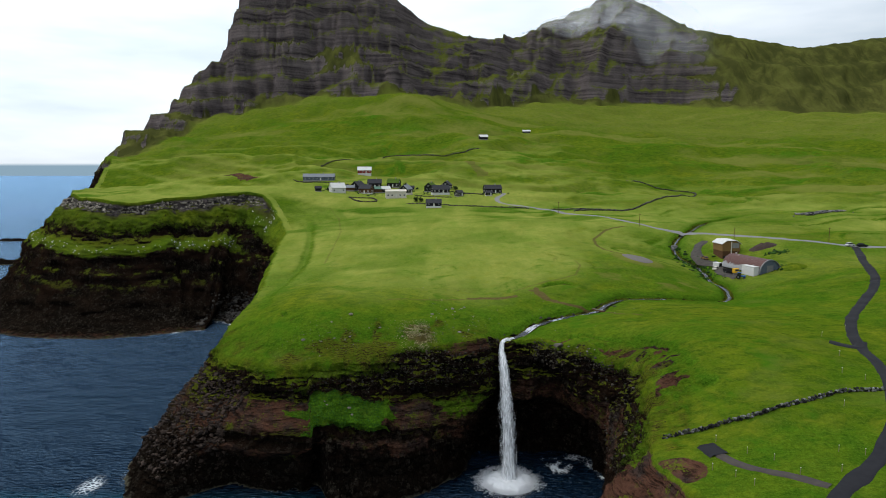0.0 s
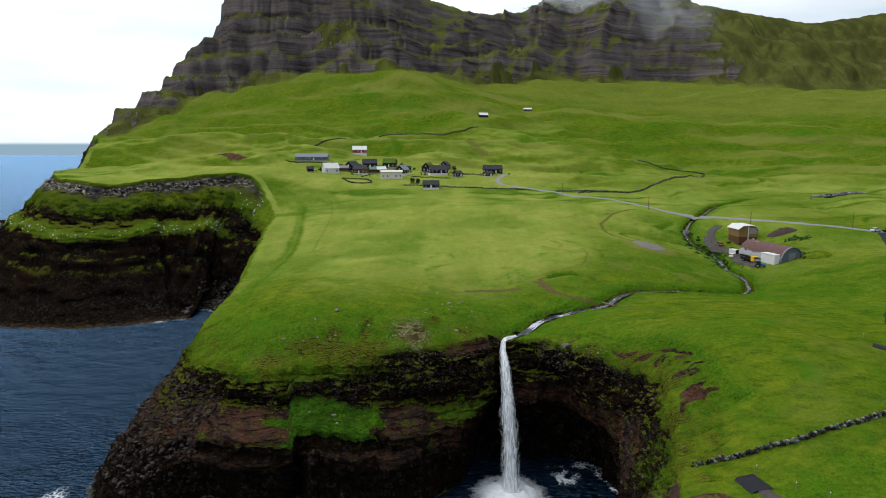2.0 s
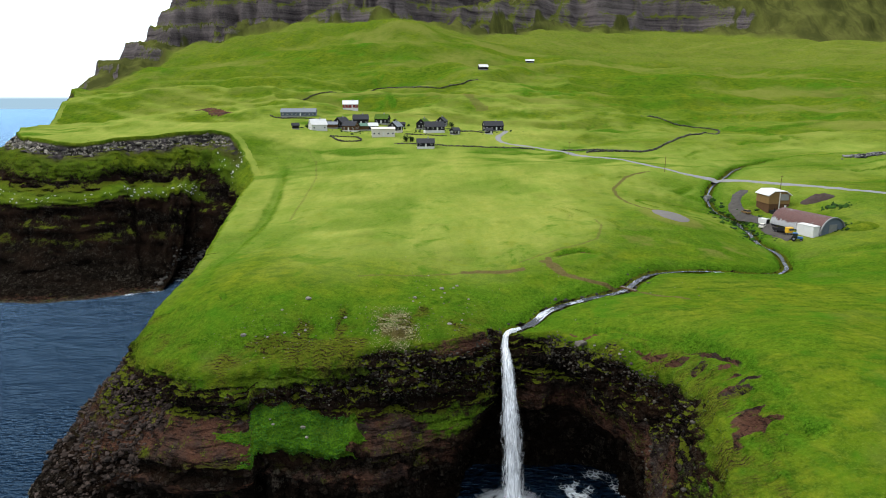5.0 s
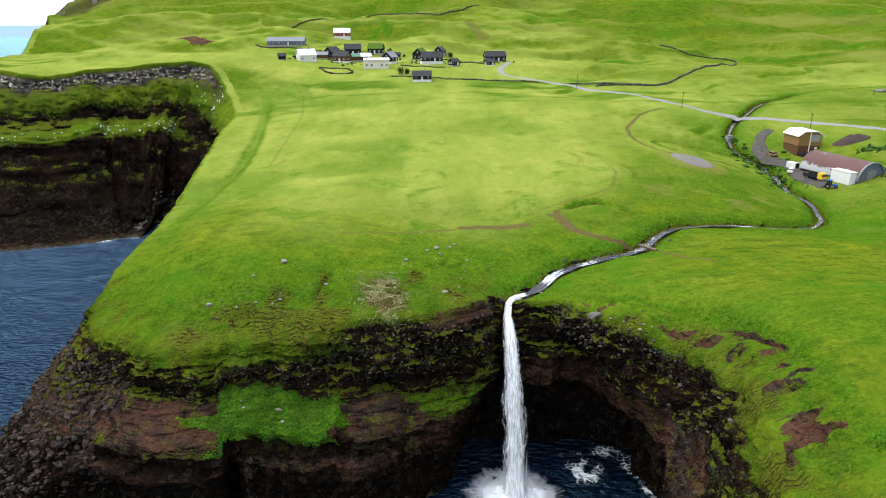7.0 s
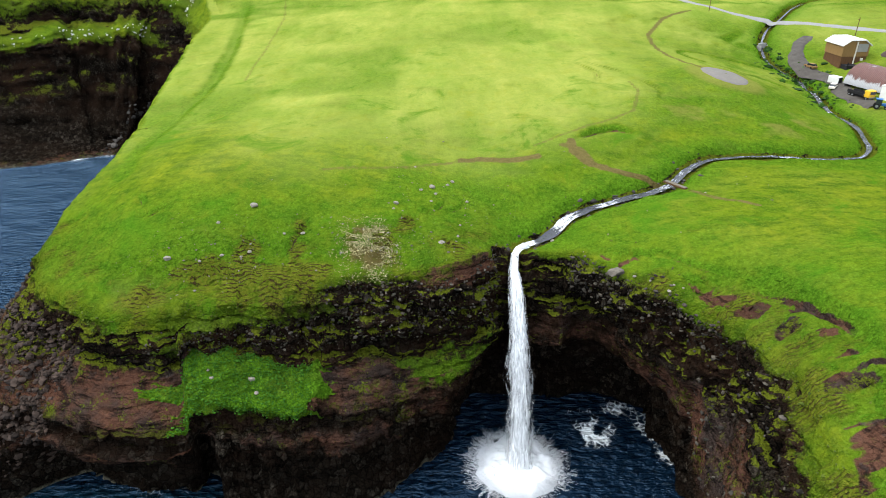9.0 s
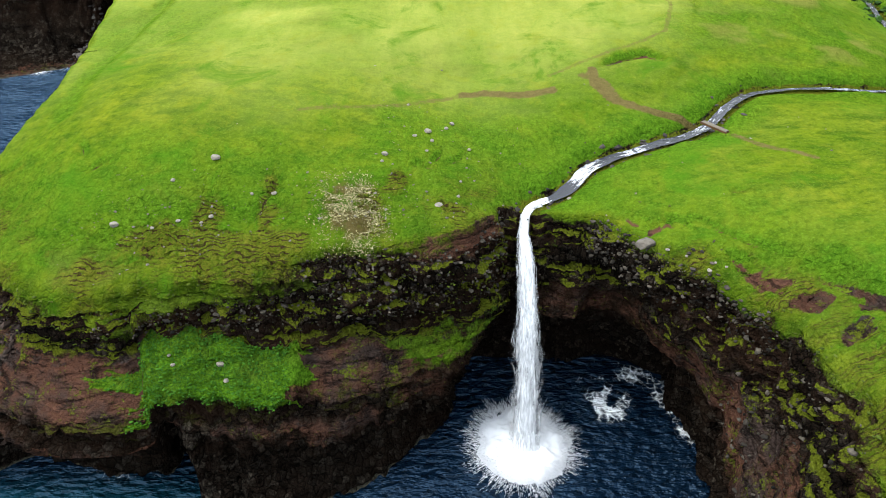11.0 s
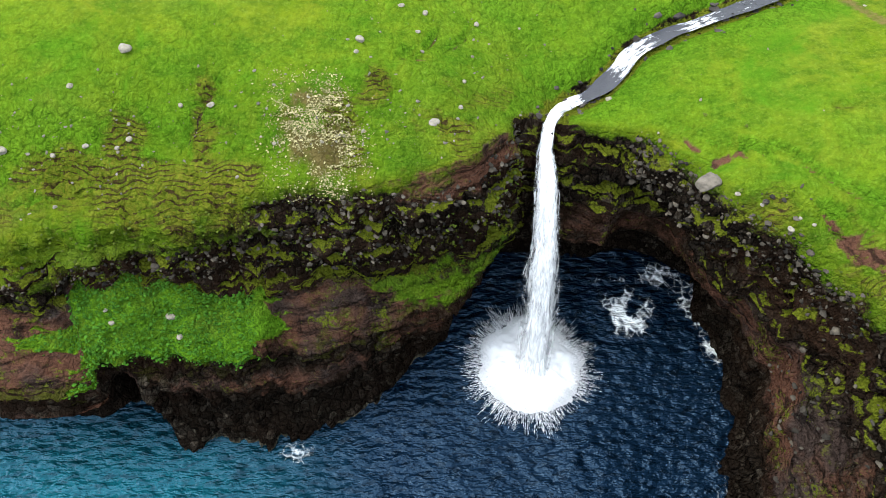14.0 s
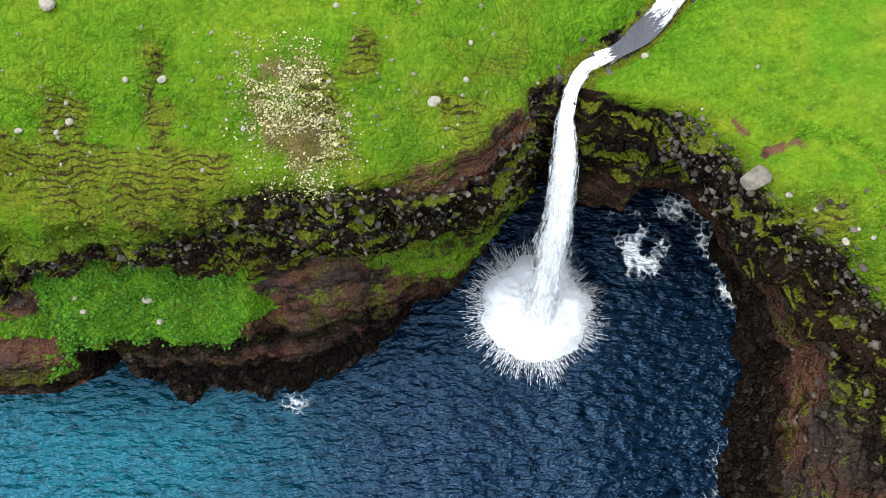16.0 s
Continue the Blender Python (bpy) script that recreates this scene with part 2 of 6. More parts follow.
    green = n.mix(n.math("MULTIPLY", patch, n.ramp(sprig, (0.4, 0.25), (0.62, 0.9))), green, n.mix(fine, (0.060, 0.070, 0.006), (0.170, 0.160, 0.022)))
    c = n.mix(bare, green, n.mix(fine, (0.010, 0.007, 0.003), (0.070, 0.048, 0.020)))
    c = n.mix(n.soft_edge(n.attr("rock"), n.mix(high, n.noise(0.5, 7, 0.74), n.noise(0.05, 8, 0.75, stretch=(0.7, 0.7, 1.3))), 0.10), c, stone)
    c = n.mix(n.soft_edge(n.attr("soil"), n.noise(0.4, 7, 0.74), 0.1), c, earth)
    c = n.mix(n.soft_edge(n.attr("track"), fine, 0.25), c, n.mix(fine, (0.040, 0.031, 0.010), (0.130, 0.104, 0.036)))
    rough_ground = n.math("ADD", n.math("MULTIPLY", n.attr("rock"), 1.6), n.math("ADD", n.math("MULTIPLY", worn, 1.6), lush))
    n.bump(n.math("ADD", n.math("ADD", fine, n.math("MULTIPLY", tuft, 0.3)), n.math("ADD", n.math("MULTIPLY", bare, -1.2), n.math("MULTIPLY", n.math("ADD", n.math("ADD", crack, fine), n.math("ADD", n.ramp(joint, (0.0, 0.0), (0.16, 1.0)), n.math("MULTIPLY", n.ramp(grit_joint, (0.0, 0.0), (0.15, 1.0)), 0.5))), rough_ground))), 0.9, 0.42)
    return n.colour(c)


def sea_material():
    n = Nodes(material("sea_water", 0.8))
    deep = n.mix(n.noise(0.012, 4, 0.5), (0.0012, 0.0050, 0.0125), (0.0020, 0.0088, 0.0210))
    shoal = n.math("MULTIPLY", n.attr("shoal"), n.ramp(n.noise(0.03, 5, 0.6), (0.3, 0.5), (0.65, 1.0)))
    deep = n.mix(shoal, deep, (0.003, 0.085, 0.105))
    lace = n.ramp(n.cells(0.8, "DISTANCE_TO_EDGE"), (0.0, 1.0), (0.25, 0.0))
    curd = n.noise(0.85, 9, 0.75, distort=1.8)
    foam = n.soft_edge(n.attr("foam"), n.mix(0.25, curd, lace), 0.17)
    foam = n.math("MULTIPLY", foam, n.ramp(n.attr("foam"), (0.08, 0.0), (0.22, 1.0)))
    swell = n.noise(0.62, 3, 0.5, stretch=(0.7, 1.4, 1.0))
    n.bump(n.math("ADD", swell, n.math("MULTIPLY", n.noise(0.09, 3, 0.5), 2.0)), 1.0, 1.7)
    # Wave faces painted: darker troughs and lighter crests, their light in the colour.
    chop_shading = n.ramp(n.noise(0.7, 4, 0.6, stretch=(0.6, 1.5, 1.0)), (0.40, 0.0), (0.50, 1.0))
    deep = n.mix(chop_shading, n.mix(0.6, deep, (0.0, 0.001, 0.003)), n.mix(0.2, deep, (0.006, 0.017, 0.034)))
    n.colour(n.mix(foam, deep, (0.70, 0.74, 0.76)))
    n.bsdf.inputs["Specular IOR Level"].default_value = 0.0
    shine, edge, both = (n.t.nodes.new(k) for k in ("ShaderNodeBsdfGlossy", "ShaderNodeFresnel", "ShaderNodeMixShader"))
    shine.inputs["Color"].default_value, shine.inputs["Roughness"].default_value = (0.25, 0.41, 0.60, 1), 0.18
    edge.inputs["IOR"].default_value = 1.12
    bumped = n.bsdf.inputs["Normal"].links[0].from_socket
    n.t.links.new(bumped, shine.inputs["Normal"])
    n.put(n.math("MULTIPLY", n.math("ADD", n.math("MULTIPLY", edge.outputs[0], 1.05), 0.034), n.math("SUBTRACT", 1.0, foam)), both.inputs[0])
    n.t.links.new(n.bsdf.outputs[0], both.inputs[1])
    n.t.links.new(shine.outputs[0], both.inputs[2])
    n.t.links.new(both.outputs[0], n.t.nodes["Material Output"].inputs["Surface"])
    return n.m


def plain(name, a, b, scale=1.5, rough=0.8, metal=0.0, spec=0.12, bump=0.2, stretch=None):
    n = Nodes(material(name, rough, metal, spec))
    f = n.noise(scale, 5, 0.6, stretch=stretch)
    n.bump(f, bump, 0.05)
    return n.colour(n.mix(f, a, b))


LAND, SEA = land_material(), sea_material()
# ---- the lie of the land ----
TABLE = np.random.RandomState(7).rand(256, 256)


def value_noise(x, y, seed=0):
    x, y = np.asarray(x, float) + 37.3 * seed, np.asarray(y, float) + 91.7 * seed
    xi, yi = np.floor(x).astype(int), np.floor(y).astype(int)
    u, v = x - xi, y - yi
    u, v = u * u * u * (u * (6 * u - 15) + 10), v * v * v * (v * (6 * v - 15) + 10)
    a, b, c, d = (TABLE[(xi + i) % 256, (yi + j) % 256] for i, j in ((0, 0), (1, 0), (0, 1), (1, 1)))
    return (a + (b - a) * u) * (1 - v) + (c + (d - c) * u) * v


def fbm(x, y, octaves=4, seed=0, gain=0.5):
    total, amp, norm = 0.0, 1.0, 0.0
    for k in range(octaves):
        total = total + amp * (value_noise(x * 2 ** k, y * 2 ** k, seed + k) - 0.5)
        norm += amp
        amp *= gain
    return total / norm * 2


def smooth(a, b, x):
    t = np.clip((x - a) / (b - a), 0, 1)
    return t * t * (3 - 2 * t)


# Spot heights: the turf round the fall, the bench with the farm, the village slope, the foot of the mountains.
SPOTS = np.array([
    (-52, 190, 41.4), (-41, 187, 41.3), (-32, 188, 42.8), (-6, 189, 42.6), (-12, 183.5, 40), (0, 182.5, 39.5), (9, 190, 43.4), (0, 193, 44.9), (-47, 209, 48.5),
    (-66, 190, 34), (-70, 200, 37), (-36, 180.5, 35), (-26, 182, 36.5), (-46, 178.5, 35), (11, 223, 46.6), (31, 218, 48.2), (28, 201, 42.6), (18, 196, 40.8), (51, 213, 44.8), (33, 183, 40.3),
    (38, 179, 39.4), (45.5, 173, 39.5), (47.5, 164, 40.5), (47, 230, 49.7), (45, 185, 44.5), (53, 170, 45.5), (56, 154.5, 48.5), (50.8, 154, 44.5), (83, 157, 50.3), (53, 144, 47)], float)
SPOTS = np.vstack([SPOTS, np.array([
    (105, 246, 44.8), (104, 233, 44.3), (109, 269, 46.4), (115, 301, 47.5), (130, 263, 48.2), (132, 292, 50), (80, 264, 54.8), (57, 266, 54.3),
    (42, 280, 54.4), (74, 338, 60.6), (88, 420, 63.4), (153, 290, 56), (122, 345, 57.8), (150, 312, 57), (140, 400, 61), (233, 392, 65.5), (222, 575, 72), (-76, 479, 73), (-96, 385, 55), (-118, 421, 73.5),
    (-170, 416, 71.5), (-136, 518, 79), (-114, 543, 86), (-295, 530, 80), (-240, 450, 74), (-70, 250, 46), (-78, 310, 51), (-8, 440, 68.5), (45, 455, 66.5)], float)])
SPOTS = np.vstack([SPOTS, np.array([
    (30, 750, 119), (119, 937, 134), (-71, 800, 112), (-237, 1053, 191), (-75, 1047, 208), (62, 1098, 186), (245, 1327, 205), (519, 1460, 210),
    (699, 1327, 194), (830, 1250, 188), (-343, 1045, 181), (-353, 935, 137), (-394, 809, 107), (600, 700, 105), (400, 500, 80), (300, 250, 60),
    (200, 150, 56), (60, 93, 43), (75, 105, 44), (104, 152, 47), (121, 189, 48), (160, 236, 52), (183, 285, 55), (42, 118, 39.5), (60, 20, 40), (300, -60, 50)], float)])


def _fit_surface():
    p, z = SPOTS[:, :2] / 100, SPOTS[:, 2]
    k = np.sqrt(((p[:, None] - p[None]) ** 2).sum(2) + 0.01)
    n = len(p)
    q = np.hstack([np.ones((n, 1)), p])
    m = np.zeros((n + 3, n + 3))
    m[:n, :n], m[:n, n:], m[n:, :n] = k - 0.02 * np.eye(n), q, q.T
    return np.linalg.solve(m, np.concatenate([z, np.zeros(3)]))


SURFACE = _fit_surface()


def spot_surface(x, y):
    p = SPOTS[:, :2] / 100
    x, y = np.asarray(x, float) / 100, np.asarray(y, float) / 100
    z = SURFACE[-3] + SURFACE[-2] * x + SURFACE[-1] * y
    for (px, py), w in zip(p, SURFACE):
        z = z + w * np.sqrt((x - px) ** 2 + (y - py) ** 2 + 0.01)
    return z


# The ridge behind the valley: bearing in degrees, where its slope begins and where its crest stands, and the crest's angle of height.
RIDGE = np.array([(-60, 800, 1000, -4), (-29.5, 820, 1060, -3), (-27.6, 850, 1150, -0.2), (-25.9, 900, 1200, 2.0), (-22.5, 960, 1290, 4.3), (-20.7, 1000, 1340, 6.7), (-18, 1080, 1360, 8.9),
                  (-17.6, 1085, 1365, 10.8), (-16.7, 1090, 1370, 13.0), (-14, 1085, 1400, 15.2), (-9, 1060, 1430, 15.0), (-4.5, 1050, 1450, 13.5), (-1.9, 1060, 1520, 11.8), (3.2, 1100, 1680, 10.4),
                  (6.3, 1200, 1850, 10.4), (9.8, 1340, 1900, 11.8), (14.4, 1450, 1950, 13.6), (17, 1500, 1950, 12.5), (20.1, 1550, 1900, 10.7), (23.5, 1530, 1880, 9.8), (28.3, 1500, 1850, 8.6), (33.5, 1500, 1850, 8.9),
                  (45, 1500, 1900, 10), (120, 1500, 1900, 9)], float)


STEEPS = [0, 0.16, 0.3, 0.42, 0.56, 0.7, 0.84, 1.0], [0, 0.10, 0.30, 0.38, 0.60, 0.68, 0.90, 1.0]


def terrace(z, step, sharp, phase):
    s = z / step + phase
    f = s - np.floor(s)
    return (np.floor(s) + smooth(0.5 - sharp, 0.5 + sharp, f) - phase) * step


def polyline_distance(x, y, line):
    """Distance to a polyline and how far along it, 0..1."""
    line = np.asarray(line, float)
    best, along = np.full(np.shape(x), 1e9), np.zeros(np.shape(x))
    lengths = np.concatenate([[0], np.cumsum(np.hypot(*np.diff(line, axis=0).T))])
    for (ax, ay), (bx, by), l0, l1 in zip(line, line[1:], lengths, lengths[1:]):
        dx, dy = bx - ax, by - ay
        t = np.clip(((x - ax) * dx + (y - ay) * dy) / (dx * dx + dy * dy), 0, 1)
        d = np.hypot(x - ax - t * dx, y - ay - t * dy)
        near = d < best
        best, along = np.where(near, d, best), np.where(near, l0 + t * (l1 - l0), along)
    return best, along / lengths[-1]


def spline(points, step):
    """A Catmull-Rom curve through the points, resampled evenly; with the control index of each sample."""
    p = np.asarray(points, float)
    p = np.vstack([2 * p[0] - p[1], p, 2 * p[-1] - p[-2]])
    out, idx = [], []
    for i in range(1, len(p) - 2):
        t = np.linspace(0, 1, 40, endpoint=False)[:, None]
        a, b, c, d = p[i - 1], p[i], p[i + 1], p[i + 2]
        out.append(0.5 * (2 * b + (c - a) * t + (2 * a - 5 * b + 4 * c - d) * t ** 2 + (3 * b - a - 3 * c + d) * t ** 3))
        idx.append(i - 1 + t[:, 0])
    out, idx = np.vstack(out + [p[-2:-1]]), np.concatenate(idx + [[len(p) - 3]])
    s = np.concatenate([[0], np.cumsum(np.linalg.norm(np.diff(out, axis=0), axis=1))])
    at = np.linspace(0, s[-1], max(2, int(s[-1] / step)))
    return np.stack([np.interp(at, s, out[:, k]) for k in range(p.shape[1])], 1), np.interp(at, s, idx)


STREAM = [(18, 193.5), (18.7, 195.4), (20.8, 196.7), (22.8, 197.5), (25, 199), (27, 200.9), (29, 203.3), (33.3, 205.5), (37, 206.6), (42.5, 208.8), (47.5, 211.1), (52.3, 214.8), (57, 220), (62, 224), (68, 226), (76, 227),
          (86, 228), (96, 230.8), (104, 235.3), (108.5, 241), (110.4, 246.5), (112.4, 254), (110.6, 262.5), (112.6, 272), (115.6, 284), (117.6, 297), (114, 310), (115.8, 322), (124, 338), (135, 352), (150, 370), (178, 395)]
STREAM_LINE, _ = spline(STREAM, 3.0)


def ridge_at(az):
    foot, crest, up = (np.interp(az, RIDGE[:, 0], RIDGE[:, k]) for k in (1, 2, 3))
    return foot + 70 * fbm(az * 0.23, az * 0, 3, 16), crest, up


def bare_height(x, y):
    """The land before the stream is cut in."""
    x, y = np.asarray(x, float), np.asarray(y, float)
    r, az = np.hypot(x, y), np.degrees(np.arctan2(x, y))
    foot, crest, up = ridge_at(az)
    rise = smooth(200, 500, r)
    rf = np.minimum(r, foot)
    a = np.radians(az)
    z = spot_surface(rf * np.sin(a), rf * np.cos(a))
    calm = smooth(70, 130, np.hypot(x + 30, y - 490)) * smooth(40, 75, np.hypot(x - 128, y - 283))
    far_roll = smooth(420, 650, r) * smooth(10, 60, np.hypot(x - 119, y - 938)) * smooth(10, 50, np.hypot(x - 49, y - 798))
    z = z + fbm(x / 26, y / 26, 3, 1) * (0.7 + 1.3 * rise) * (0.3 + 0.7 * calm) + fbm(x / 5, y / 5, 4, 5) * 0.30 + rise * calm * 3 * fbm(x / 90, y / 60, 3, 9)
    z = z + far_roll * (5 * fbm(x / 90, y / 42, 4, 18) + 17 * fbm(x / 230, y / 85, 3, 17) - 13 * np.abs(fbm(x / 110 + y / 300, y / 90, 4, 19)))
    z_crest = 92.8 + crest * np.tan(np.radians(up))
    t = (r - foot) / (crest - foot)
    slant = az - 0.006 * (r - 1300)
    gully = fbm(slant * 0.45, r / 260, 5, 12) * 0.22 - np.abs(fbm(slant * 1.7, r / 420, 4, 14)) * 0.035
    gully = gully * (1 - 0.55 * smooth(16, 22, az))
    t1 = np.clip(t + gully * smooth(0.0, 0.25, t) * (1 - smooth(0.7, 1.0, t)), 0, 1)
    zm = z + (z_crest - z) * np.interp(t1, *STEEPS)
    wav = fbm(az * 0.16, r / 900, 3, 21) * 0.9
    hard = smooth(-0.25, 0.25, fbm(az * 0.22, zm / 90, 4, 23) + 0.35 * smooth(14, 2, az) - 0.15 + 0.3 * np.exp(-((zm - 330) / 70) ** 2)) * (1 - 0.85 * smooth(19, 23, az))
    zt = zm + hard * (0.8 * (terrace(zm, 36.0, 0.16, wav) - zm))
    zt = zt + hard * 0.7 * (terrace(zt, 10.5, 0.25, wav * 2.1) - zt)
    zm = np.where(t > 0, z + (zt - z) * smooth(0.0, 0.10, t) + 5 * smooth(0, .1, t) * fbm(az * 3, r / 60, 4, 27) * 0.6, z)
    behind = np.clip(r - crest, 0, 3000)
    zm = np.where(t > 1, np.minimum(zm, z_crest - behind * 0.55), zm)
    return np.maximum(zm, -30.0)


def creases(x, y):
    """Thin drainage lines in the open pasture, 0..1."""
    r = np.hypot(x, y)
    line = np.abs(fbm(x / 95 + 0.35 * fbm(x / 40, y / 40, 2, 112), y / 40, 3, 111))
    gate = smooth(-0.1, 0.25, fbm(x / 120, y / 90, 2, 113)) * smooth(230, 300, r) * smooth(1000, 700, r) * smooth(15, 50, x - 0.05 * y)
    return smooth(0.045, 0.0, line) * gate


def height(x, y):
    x, y = np.asarray(x, float), np.asarray(y, float)
    z = bare_height(x, y)
    near = (np.abs(x - 95) < 100) & (np.abs(y - 290) < 120)
    if near.any():
        d, along = polyline_distance(x[near], y[near], STREAM_LINE)
        w = (1.9 + 1.1 * value_noise(x[near] / 3, y[near] / 3, 3)) * (1 - 0.25 * smooth(0.25, 0.6, along))
        z[near] = z[near] - 1.5 * np.exp(-(d / w) ** 4) - 1.3 * np.exp(-(d / 9.0) ** 2)
    for line, deep, wide in STEPS:
        x0, y0, x1, y1 = (f(c) + m for f, m in ((min, -12), (max, 12)) for c in zip(*line))
        at = (x > x0) & (x < x1) & (y > y0) & (y < y1)
        if at.any():
            d, along = polyline_distance(x[at], y[at], line)
            z[at] = z[at] - deep * np.exp(-(d / wide) ** 2) * np.sin(np.pi * np.clip(along, 0.03, 0.97)) ** 0.5
    z = z - 1.1 * creases(x, y)
    worn = worn_ground(x, y)
    tread = value_noise(x / 3.0 + fbm(x / 4, y / 4, 2, 33) * 0.8, y / 0.95 + fbm(x / 5, y / 5, 2, 35) * 2.2, 37)
    slump = smooth(40, 46, x) * smooth(57, 53, x - 0.1 * (170 - y)) * smooth(180, 174, y) * smooth(128, 136, y)
    z = z - slump * (0.9 - 1.1 * fbm(x / 4.5, y / 3.2, 4, 34))
    return z + worn * (smooth(0.3, 0.7, tread) - 0.5) * 1.0


# Turf scars, old banks and ditches: a line, how deep and how wide.
STEPS = [([(51, 174.5), (52.7, 172), (55, 167.4), (56.3, 161.5), (56.6, 155)], 1.5, 1.2), ([(0, 197.3), (2.4, 197.9), (4.9, 197.4)], 0.9, 0.7), ([(34.5, 227), (39.5, 230), (44, 231.5), (47.6, 229)], 1.2, 1.0),
         ([(-80, 389), (-69, 333), (-61, 280), (-61.6, 253), (-63, 230), (-60, 214)], 0.9, 2.2), ([(6, 199), (8.5, 202), (9.5, 205)], 0.5, 0.6), 
         ([(42, 280), (47, 268), (45, 258)], 0.4, 0.7), ([(43, 281), (52, 270), (58, 262)], 0.4, 0.7), ([(56, 262), (60, 252), (58, 246)], 0.5, 0.7), ([(30.2, 188.8), (31.3, 189.6), (32.8, 188.5), (34.3, 185.6), (37.3, 186.5), (39.4, 185.6), (39.8, 183.9)], 1.3, 1.1), ([(42.9, 179.6), (44.6, 177.7), (46.7, 176.5)], 1.0, 0.6), ([(40, 186.8), (45.3, 180.9), (50.3, 176.7)], 0.5, 0.6), ([(-17.6, 195), (-19.5, 192.5), (-21.1, 189.1), (-22.3, 186.2)], 0.8, 0.5), ([(-52, 203), (-50.3, 200.3)], 0.8, 0.6), ([(3.7, 198.7), (5.6, 202.3)], 0.7, 0.4),
         ([(112, 330), (104, 322), (112, 314)], 1.2, 2.0), ([(-50, 196), (-46, 197.5), (-43, 196.8)], 0.6, 0.6), ([(108, 243), (125, 246), (140, 242), (160, 248)], 0.8, 2.0), ([(70, 222), (90, 221), (115, 226)], 0.7, 2.5)]
# Trampled, crumbling turf above the brink: centre, half sizes, strength.
WORN = [(-27.8, 188.0, 3.0, 4.2, 1.1), (-35.5, 185.3, 4.5, 2.8, 1.1), (-20, 190.0, 1.5, 5.0, 1.0), (-28, 184.8, 8.0, 1.8, 1.1), (-7, 188, 5.2, 4.6, 1.0), (-1.5, 193, 1.9, 3.4, 0.9), (6.8, 190.2, 3.0, 1.8, 0.9), (-18, 184, 5, 2.0, 0.9), (-26, 183.2, 7, 1.8, 1.0),
        (-46, 181, 5, 2.6, 0.8), (-57, 186, 5, 4, 0.7), (50.5, 160, 3.5, 8, 0.6), (49, 149, 4, 6, 0.6), (49.5, 170, 3, 4, 0.8), (45, 133, 4, 6, 0.7), (40, 180, 3, 2, 0.7), (48, 190, 1.5, 1.0, 0.5)]


def worn_ground(x, y):
    w = np.zeros(np.shape(x))
    at = (x > -75) & (x < 75) & (y > 115) & (y < 205)
    for cx, cy, rx, ry, k in WORN:
        w[at] = np.maximum(w[at], k * np.exp(-((x[at] - cx) / rx) ** 2 - ((y[at] - cy) / ry) ** 2))
    d = inland(x[at], y[at])
    w[at] = np.maximum(w[at], 0.34 * smooth(14, 2, d) * smooth(20, 10, x[at]) + 0.35 * smooth(12, 4, d) * smooth(32, 38, x[at]) * smooth(182, 176, y[at]))
    w[at] = w[at] * np.clip(0.75 + 0.9 * fbm(x[at] / 3, y[at] / 3, 3, 39), 0, 1.2)
    return w


# ---- the coast ----
# The brink of the cliffs, from the shore behind the start, round the cove of the fall, the near headland, the inlet and the far headland.
BRINK_NEAR = [(68, -90), (60, 0), (50, 60), (42, 95), (39, 112), (42, 125), (47, 140), (49, 152), (49, 164), (46, 172), (42, 176.5), (37.5, 180.5), (34, 184.5), (30, 190), (25, 191.5), (21.5, 193),
              (18.3, 194.5), (14.5, 192), (10, 187), (3, 183.8), (-6, 183), (-15, 182.8), (-26, 182), (-36, 180.5), (-44, 178.5), (-52, 180), (-60, 185), (-66, 190), (-70, 197), (-70, 207)]
BRINK_FAR = [(-68, 222), (-69, 243), (-73, 265), (-78, 295), (-82, 318), (-86, 345), (-90, 368), (-97, 388), (-106, 405), (-119, 421), (-140, 424), (-170, 417), (-195, 405), (-225, 416), (-258, 455),
             (-288, 505), (-300, 545), (-308, 590), (-330, 650), (-372, 730), (-430, 830), (-510, 980), (-600, 1200), (-680, 1500), (-700, 2400)]
BRINK = BRINK_NEAR + BRINK_FAR
LAND_RING, _ = spline(BRINK, 7.0)
LAND_RING = np.vstack([LAND_RING, [(-700, 3600), (3600, 3600), (3600, -90)]])


def inland(x, y):
    """Signed distance to the brink: positive on land."""
    ring = np.vstack([LAND_RING, LAND_RING[:1]])
    d, _ = polyline_distance(x, y, LAND_RING[:-3])
    inside = np.zeros(np.shape(x), bool)
    for (ax, ay), (bx, by) in zip(ring, ring[1:]):
        if ay != by:
            inside ^= ((ay > y) != (by > y)) & (x < (bx - ax) * (y - ay) / (by - ay) + ax)
    return np.where(inside, d, -d)


# Cliff sections: at a control index of the brink, rows of (metres out from the brink, share of the brink's height, rock, red soil, lushness).
SHORE = [(0, 1, 0, 0, 0), (1.5, .93, .5, 0, .3), (2.5, .82, .5, 0, .6), (4, .68, .5, 0, .7), (5.5, .54, .6, .2, .5), (6.5, .38, 1, 0, 0), (7, .2, 1, 0, 0), (8, .08, 1, 0, 0), (9, .02, 1, 0, 0), (10, -.15, 1, 0, 0)]
BOWL = [(0, 1, 0, .3, 0), (1.0, .96, .3, .8, 0), (3.0, .92, .3, .9, 0), (6.0, .86, .3, .9, 0), (9.0, .78, .4, .9, 0), (10.5, .6, .9, .5, 0), (11, .4, 1, .2, 0), (11.5, .2, 1, 0, 0), (12, .02, 1, 0, 0), (12.5, -.15, 1, 0, 0)]
